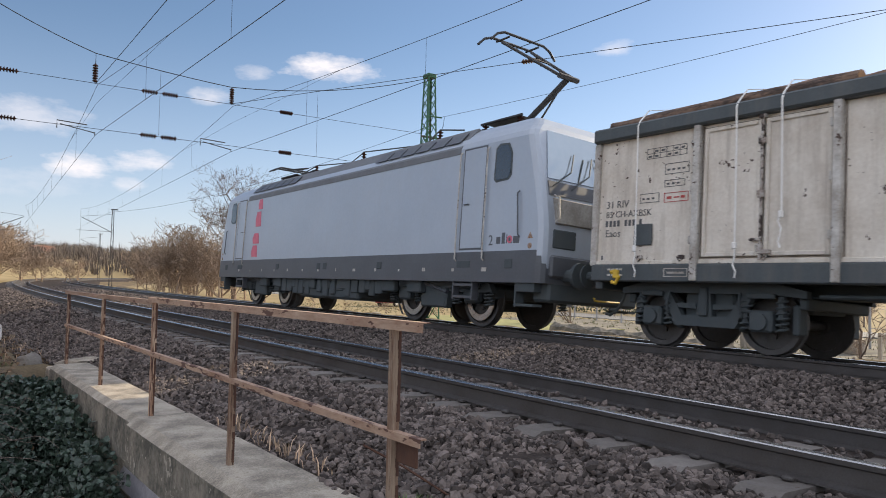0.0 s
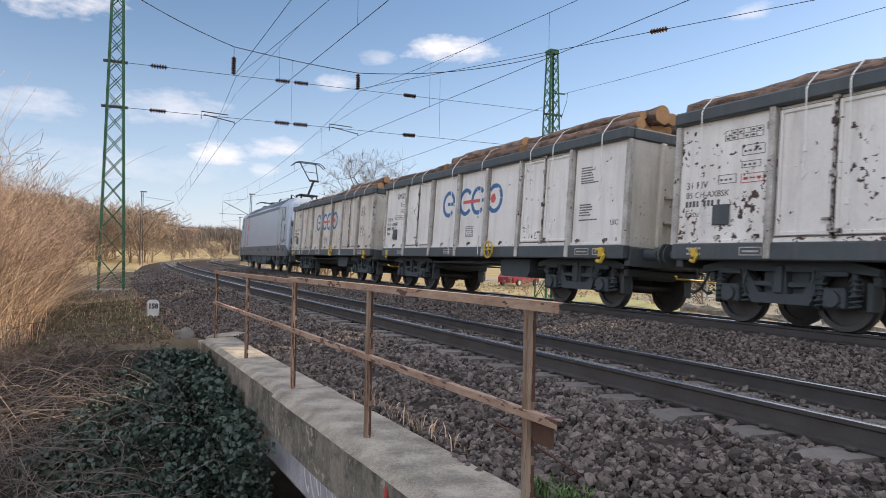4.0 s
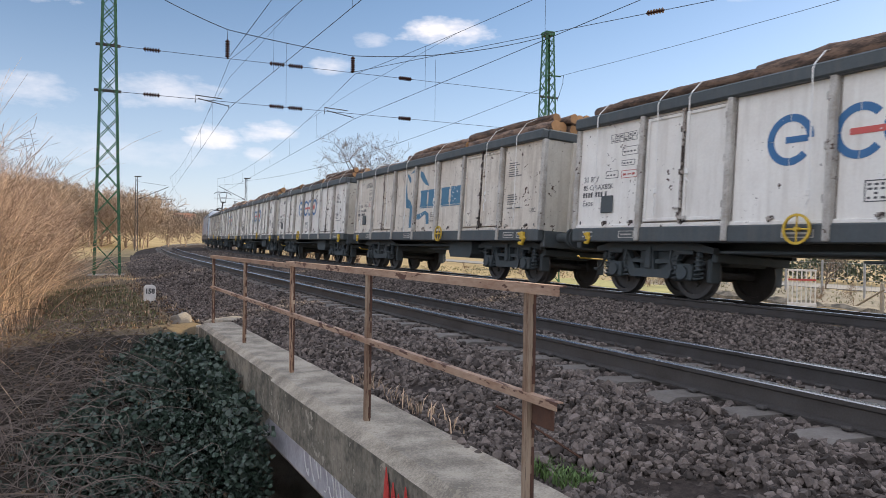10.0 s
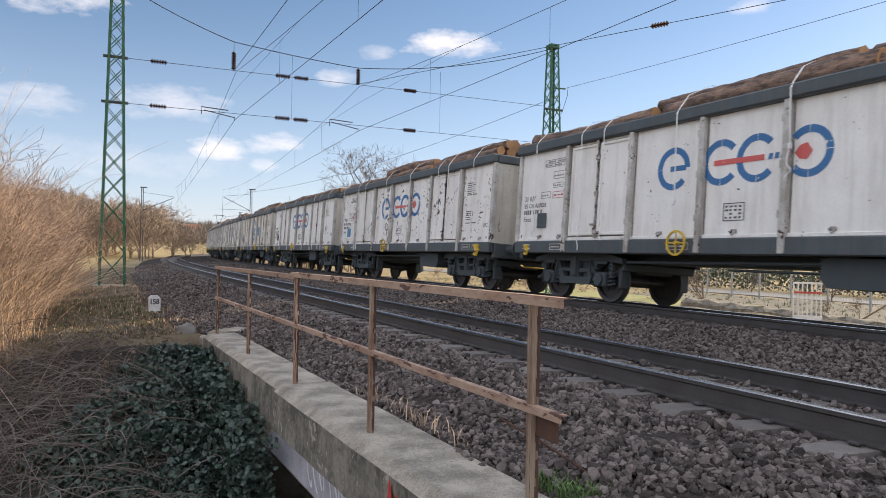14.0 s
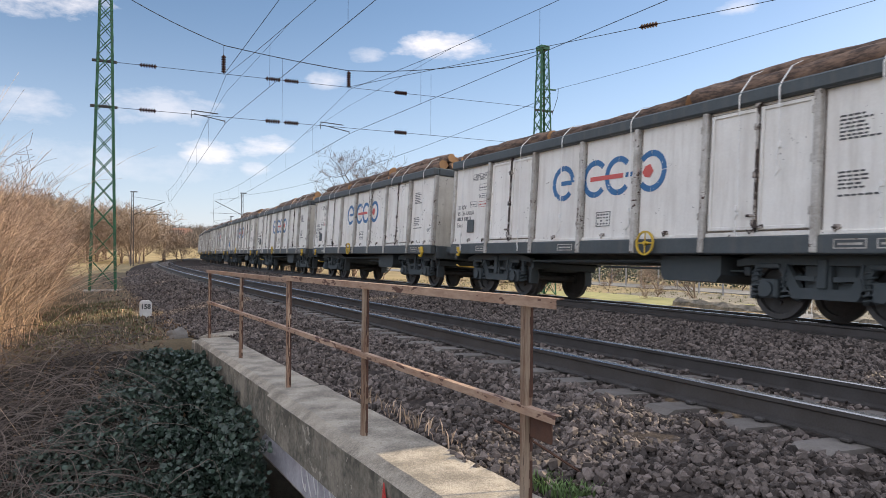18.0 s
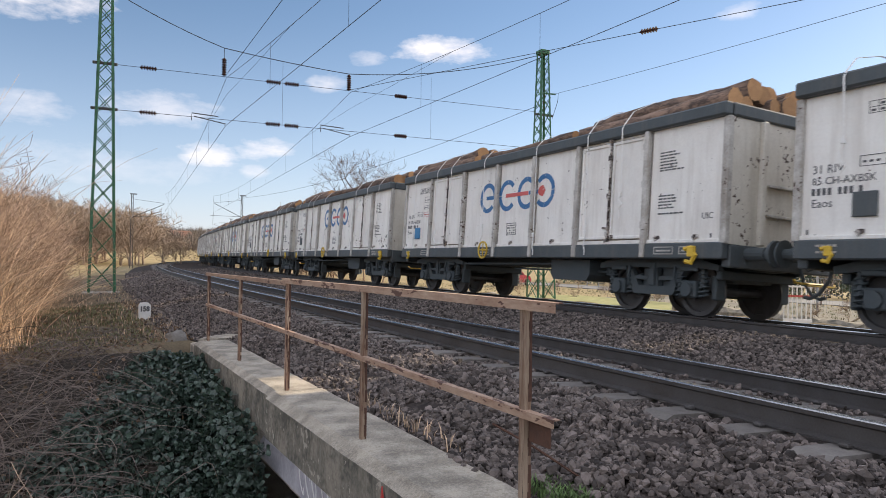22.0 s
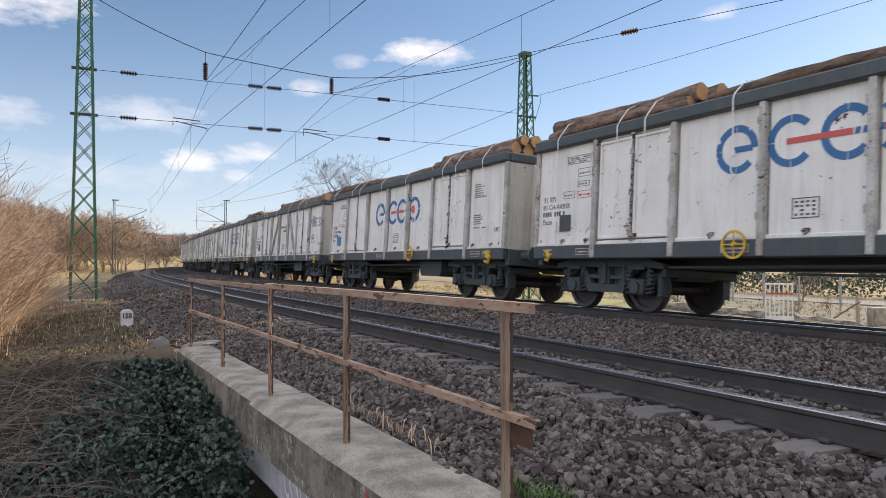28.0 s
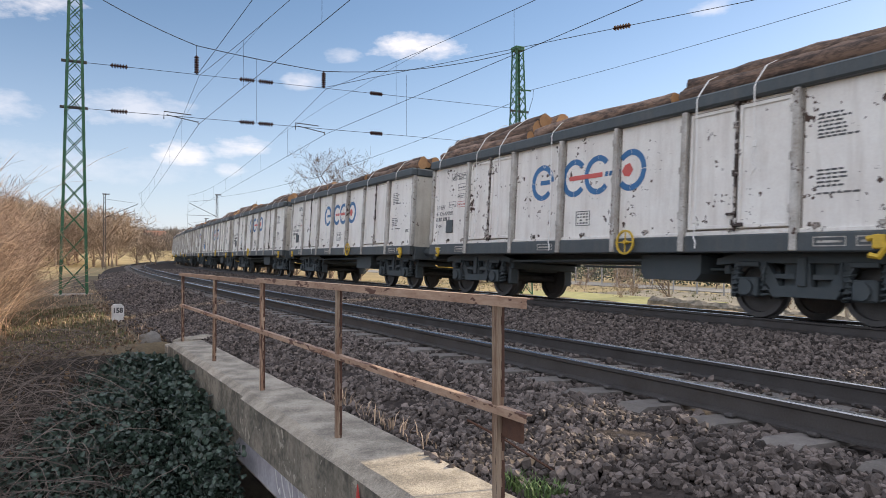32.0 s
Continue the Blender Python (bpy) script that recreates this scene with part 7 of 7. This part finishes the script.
# ---- things on the verge ----
stone = thing("kilometre_stone", "small whitewashed kilometre stone with dark numerals", "kilometre stone", at=Matrix.LocRotScale((1.54, 17.0, -0.4), Euler((0, 0, 0.07)), (0.72, 0.72, 0.8)))
part("block", Geo().prism([(-0.17, -0.15), (0.17, -0.15), (0.165, 0.36), (0.1, 0.42), (-0.1, 0.42), (-0.165, 0.36)], "y", -0.1, 0.1), M_STONEWHITE, stone)
num = letters("158", 0.19, 0.012, 0.009)
num.transform(pose(0, 0, 0, 90, 0, 0))
num.materials.append(M_INK)
part("numeral", num, None, stone, at=pose(-0.155, -0.103, 0.19))


def g_boulder(seed, sx, sy, sz):
    bm = bmesh.new()
    bmesh.ops.create_icosphere(bm, subdivisions=3, radius=1)
    for v in bm.verts:
        n = noise.noise(v.co * 1.4 + Vector((seed, 0, 0)))
        v.co = Vector((v.co.x * sx, v.co.y * sy, v.co.z * sz)) * (1 + 0.35 * n)
    bm.verts.index_update()
    g = Geo().add([tuple(v.co) for v in bm.verts], [tuple(v.index for v in f.verts) for f in bm.faces])
    bm.free()
    return g


tagged(part("boulder", g_boulder(3, 0.18, 0.15, 0.14), M_ROCK, at=pose(1.62, 12.4, -0.39)), "rough grey boulder near the parapet end", "boulder")
tagged(part("concrete_lump", g_boulder(7, 0.35, 0.2, 0.08), M_CONCRETE, at=pose(2.3, 11.9, -0.38)), "flat broken concrete lump beside the parapet", "concrete lump")

# ---- beyond the train ----
def lot_z(x, y):
    return float(ground_z(np.array([x]), np.array([y]))[0])


road = sweep([(-25.0, -1.22), (-29.0, -1.22), (-29.0, -1.5), (-25.0, -1.5)], list(np.arange(10, 120, 4.0)), 0, 0)
tagged(part("road", road, M_ROAD), "pale grey asphalt lane beyond the line", "road", kind="structure")
bank = sweep([(-10.0, -1.4), (-10.12, -0.8), (-10.4, -0.68), (-10.9, -0.72), (-12.6, -1.4)], list(np.arange(13.0, 20.8, 0.4)), 0, 0)
for i, v in enumerate(bank.v):
    f = (i // 5) / 19
    bank.v[i] = (v[0], v[1], v[2] + (v[2] > -1.2) * (0.2 * f - 0.14 + 0.04 * math.sin(i * 1.7)))
tagged(part("soil_bank", bank, M_MOSSY), "low grey-brown stony bank beyond the line", "bank", kind="structure")
turf = sweep([(-9.6, -1.4), (-10.0, -1.08), (-11.6, -1.0), (-14.5, -0.98), (-15.0, -1.4)], list(np.arange(20.4, 34.0, 0.8)), 0, 0)
tagged(part("grass_strip", turf, M_TURF), "sunlit yellow-green turf strip beyond the line", "grass", kind="structure")
kerb = sweep([(-8.9, -1.35), (-8.9, -1.12), (-9.15, -1.1), (-9.4, -1.12), (-9.4, -1.35)], list(np.arange(-12, 60, 2.0)), 0, 0)
tagged(part("concrete_kerb", kerb, M_CONCRETE), "long pale concrete kerb beyond the line", "kerb", kind="structure")
fence = thing("garden_fence", "grey wire garden fence on slim posts", "fence")
posts = [on_line(s, -17.0 - 0.15 * s if s < 14 else -19.1 - 0.25 * (s - 14), -1.35) for s in np.arange(-14, 52, 2.6)]
for p in posts:
    part("fence_post", Geo().box(p.x - 0.04, p.x + 0.04, p.y - 0.04, p.y + 0.04, -1.4, 0.35, 0.008), M_FENCE, fence)
for a, b in zip(posts, posts[1:]):
    for h in (0.05, 0.85, 1.6):
        part("fence_wire", Geo().tube([a + Vector((0, 0, h)), b + Vector((0, 0, h))], 0.012, 4), M_FENCE, fence)
    mesh_g = Geo()
    for i in range(1, 13):
        q = a.lerp(b, i / 13)
        mesh_g.tube([q + Vector((0, 0, 0.05)), q + Vector((0, 0, 1.6))], 0.004, 3)
    tagged(part("fence_mesh", mesh_g, M_FENCE, fence), kind="stuff")
gate = thing("slatted_gate", "white slatted gate panel with a solid lower board", "gate", at=pose(20.6, 14.6, -1.3, 0, 0, -52))
part("lower_board", Geo().box(-0.42, 0.42, -0.02, 0.02, 0.0, 0.5, 0.008), M_STONEWHITE, gate)
part("cross_mark", Geo().box(-0.02, 0.02, -0.03, -0.021, 0.2, 0.36).box(-0.07, 0.07, -0.03, -0.022, 0.26, 0.3), M_INK, gate)
for k in range(7):
    part("slat", Geo().box(-0.4 + k * 0.13 - 0.02, -0.4 + k * 0.13 + 0.02, -0.015, 0.015, 0.501, 1.5, 0.005), M_STONEWHITE, gate)
part("red_rail", Geo().box(-0.4, 0.4, -0.03, -0.016, 1.2, 1.26), M_INKRED, gate)
part("top_rail", Geo().box(-0.42, 0.42, -0.02, 0.02, 1.501, 1.56, 0.008), M_STONEWHITE, gate)
rng = random.Random(91)
for k in range(60):
    p = on_line(rng.uniform(-14, 50), rng.uniform(-46, -20.5) if k % 2 else rng.uniform(-19, -12.5))
    place_tree("bare_shrub", small[k % 4], p.x, p.y, rng.uniform(0.3, 0.6) * (1 if k % 2 else 0.55), rng.uniform(0, 6), "low leafless garden shrub beyond the fence", "garden shrubs")
garden = [g_bare_tree(2.6, 160 + i, 0.6, 4, 0.05, twig=0.008).mesh("garden_tree", M_TWIG) for i in range(3)]
for k in range(16):
    s = rng.uniform(-10, 46)
    p = on_line(s, rng.uniform(-36, -22) if k > 3 else -13.2 - k, 0)
    place_tree("bare_tree", garden[k % 3], p.x, p.y, rng.uniform(0.7, 1.3), rng.uniform(0, 6), "small leafless garden tree beyond the fence", "garden trees")
for k in range(5):
    p = on_line(2 + k * 3.1, -14.5 - (k % 2) * 1.4, -1.3)
    tagged(part("concrete_block", Geo().box(-0.35, 0.35, -0.25, 0.25, 0, 0.5 + 0.15 * (k % 3), 0.03), M_CONCRETE, at=Matrix.Translation(p) @ Matrix.Rotation(k, 4, "Z")), "pale concrete block on sandy ground beyond the line", "concrete block", "concrete blocks")


rng = random.Random(97)
for k in range(26):
    p = on_line(rng.uniform(-8, 40), rng.uniform(-16.5, -11), 0)
    lump = g_boulder(k % 5, rng.uniform(0.15, 0.5), rng.uniform(0.15, 0.3), rng.uniform(0.06, 0.16))
    tagged(part("rubble", lump, M_ROCK if k % 3 else M_CONCRETE, at=Matrix.Translation((p.x, p.y, lot_z(p.x, p.y) + 0.04)) @ Matrix.Rotation(k, 4, "Z")), "pale broken rubble on sandy ground beyond the line", "rubble", "rubble beyond the line")
P = []
rs = np.random.RandomState(98)
for s in rs.uniform(-12, 60, 3000):
    q = on_line(float(s), float(rs.uniform(-24, -9.6)), 0)
    P.append((q.x, q.y, lot_z(q.x, q.y) + 0.02))
tuft = [(np.array([(a * 0.3 + b * 0.1, b * 0.3 - a * 0.1, 0) if k == 0 else ((a * 0.3 - b * 0.1, b * 0.3 + a * 0.1, 0) if k == 1 else (a * 1.1, b * 1.1, 1.0 + 0.3 * a)) for a, b in ((1, 0), (0.3, 0.9), (-0.8, 0.6), (-0.8, -0.6), (0.3, -0.95)) for k in range(3)]), np.array([[3 * i, 3 * i + 1, 3 * i + 2] for i in range(5)]))]
scatter("rough_grass", np.array(P), rs.uniform(0.05, 0.16, len(P)), tuft, M_GRASS, "rough yellow-green grass tufts beyond the line", "grass", 99, upright=True)


def build_yard():
    """Planks, posts and a clipped hedge beyond the line."""
    rng = random.Random(103)
    for k in range(16):
        p = on_line(rng.uniform(7.5, 15.5), rng.uniform(-17.5, -12.5), 0)
        n = rng.uniform(0.7, 1.8)
        tilt = rng.uniform(-6, -50) if k % 3 else 0
        m = Matrix.Translation((p.x, p.y, lot_z(p.x, p.y) + 0.05)) @ pose(0, 0, 0, 0, tilt, rng.uniform(0, 360))
        tagged(part("plank", Geo().box(0, n, -0.05, 0.05, -0.015, 0.015, 0.004), M_PLANK, at=m), "weathered pale plank lying on sandy ground", "plank", "planks beyond the line")
    for s, lat in ((9.4, -13.4), (12.2, -14.2), (14.2, -13.0), (6.4, -13.6)):
        p = on_line(s, lat, 0)
        post = Geo().box(-0.05, 0.05, -0.05, 0.05, -0.2, rng.uniform(0.8, 1.3), 0.01)
        tagged(part("fence_stake", post, M_PLANK, at=Matrix.Translation((p.x, p.y, lot_z(p.x, p.y)))), "weathered pale wooden stake on sandy ground", "stake", "stakes beyond the line")
    rs = np.random.RandomState(104)
    S, Lt = rs.uniform(22, 62, 9000), rs.uniform(-33.4, -31.6, 9000)
    x, y = line_points(S, Lt)
    z = ground_z(x, y) + rs.rand(len(x)) ** 0.7 * (1.5 + 0.25 * np.sin(S * 1.3))
    scatter("hedge", np.stack([x, y, z], -1), rs.uniform(0.07, 0.13, len(x)), leaf_variants(rng, IVY[::2] + [IVY[1]]), M_HEDGE, "dark green garden hedge beyond the lane", "hedge", 105)


build_yard()


def build_car():
    car = thing("car", "small red hatchback parked on the lane", "car", at=pose(34.0, 51.3, -1.25, 0, 0, 22))
    side = [(-1.9, 0.3), (-1.95, 0.75), (-1.75, 0.95), (-1.3, 1.38), (0.25, 1.42), (0.95, 0.95), (1.75, 0.82), (1.95, 0.6), (1.92, 0.3)]
    part("body", Geo().prism(side, "y", -0.82, 0.82), M_CARRED, car)
    for y in (-0.825, 0.825):
        part("side_window", Geo().prism([(-1.2, 0.98), (-1.05, 1.3), (0.18, 1.34), (0.7, 0.98)], "y", y - 0.008, y + 0.008), M_GLASS, car)
        for x in (-1.25, 1.25):
            w = part("wheel", Geo().cyl((x, y - 0.1, 0.3), (x, y + 0.06, 0.3), 0.3, n=18), M_TYRE, car)
            part("rim", Geo().cyl((x, y - 0.11, 0.3), (x, y + 0.075, 0.3), 0.18, n=14), M_FENCE, w)
    part("windscreen", Geo().prism([(0.3, 1.4), (0.92, 0.98), (0.94, 1.0), (0.32, 1.425)], "y", -0.7, 0.7), M_GLASS, car)


build_car()


def build_house(x, y, turn, w, d, h):
    house = thing("house", "distant pale house with a brown pitched roof", "house", "distant houses", at=pose(x, y, lot_z(x, y), 0, 0, turn))
    part("wall", Geo().box(-w / 2, w / 2, -d / 2, d / 2, -1, h), M_WALL, house)
    part("roof", Geo().prism([(-d / 2 - 0.4, h), (d / 2 + 0.4, h), (0, h + d * 0.42)], "x", -w / 2 - 0.3, w / 2 + 0.3), M_ROOFTILE, house)
    for k in (-1, 1):
        win = part("window", Geo().box(k * w / 4 - 0.6, k * w / 4 + 0.6, -d / 2 - 0.05, -d / 2 + 0.02, h * 0.35, h * 0.75), M_STONEWHITE, house)
        part("pane", Geo().box(k * w / 4 - 0.5, k * w / 4 + 0.5, -d / 2 - 0.07, -d / 2 - 0.051, h * 0.38, h * 0.72), M_GLASS, win)


build_house(44, 330, 20, 9, 7, 3)


# ---- movement of the train ----
def vehicle_pose(s, pivot):
    """Pose of a vehicle whose middle is at s, carried by two bogies."""
    a, b = on_line(s + pivot), on_line(s - pivot)
    d = (a - b).normalized()
    c = (a + b) / 2
    m = Matrix.Translation(c) @ Matrix.Rotation(math.atan2(d.y, d.x), 4, "Z") @ Matrix.Rotation(math.atan(CANT / GAUGE), 4, "X")
    return m


def motions():
    times = [i * 0.5 for i in range(65)]
    for i, (w, load, spin) in enumerate(wagons):
        rows = [(t, vehicle_pose(travel(t) - PITCH * i - 7.02, 4.5)) for t in times]
        walk(w, rows)
        walk(load, rows)
    walk(loco, [(t, vehicle_pose(travel(t) + 9.45, 5.2)) for t in times])
    fine = [i / 15 for i in range(481)]
    for spin in [s for _, _, s in wagons] + [loco_spin]:
        for ws, x, r in spin:
            walk(ws, [(t, pose(x, 0, r, 0, math.degrees(travel(t) / r) % 360, 0)) for t in fine])


motions()
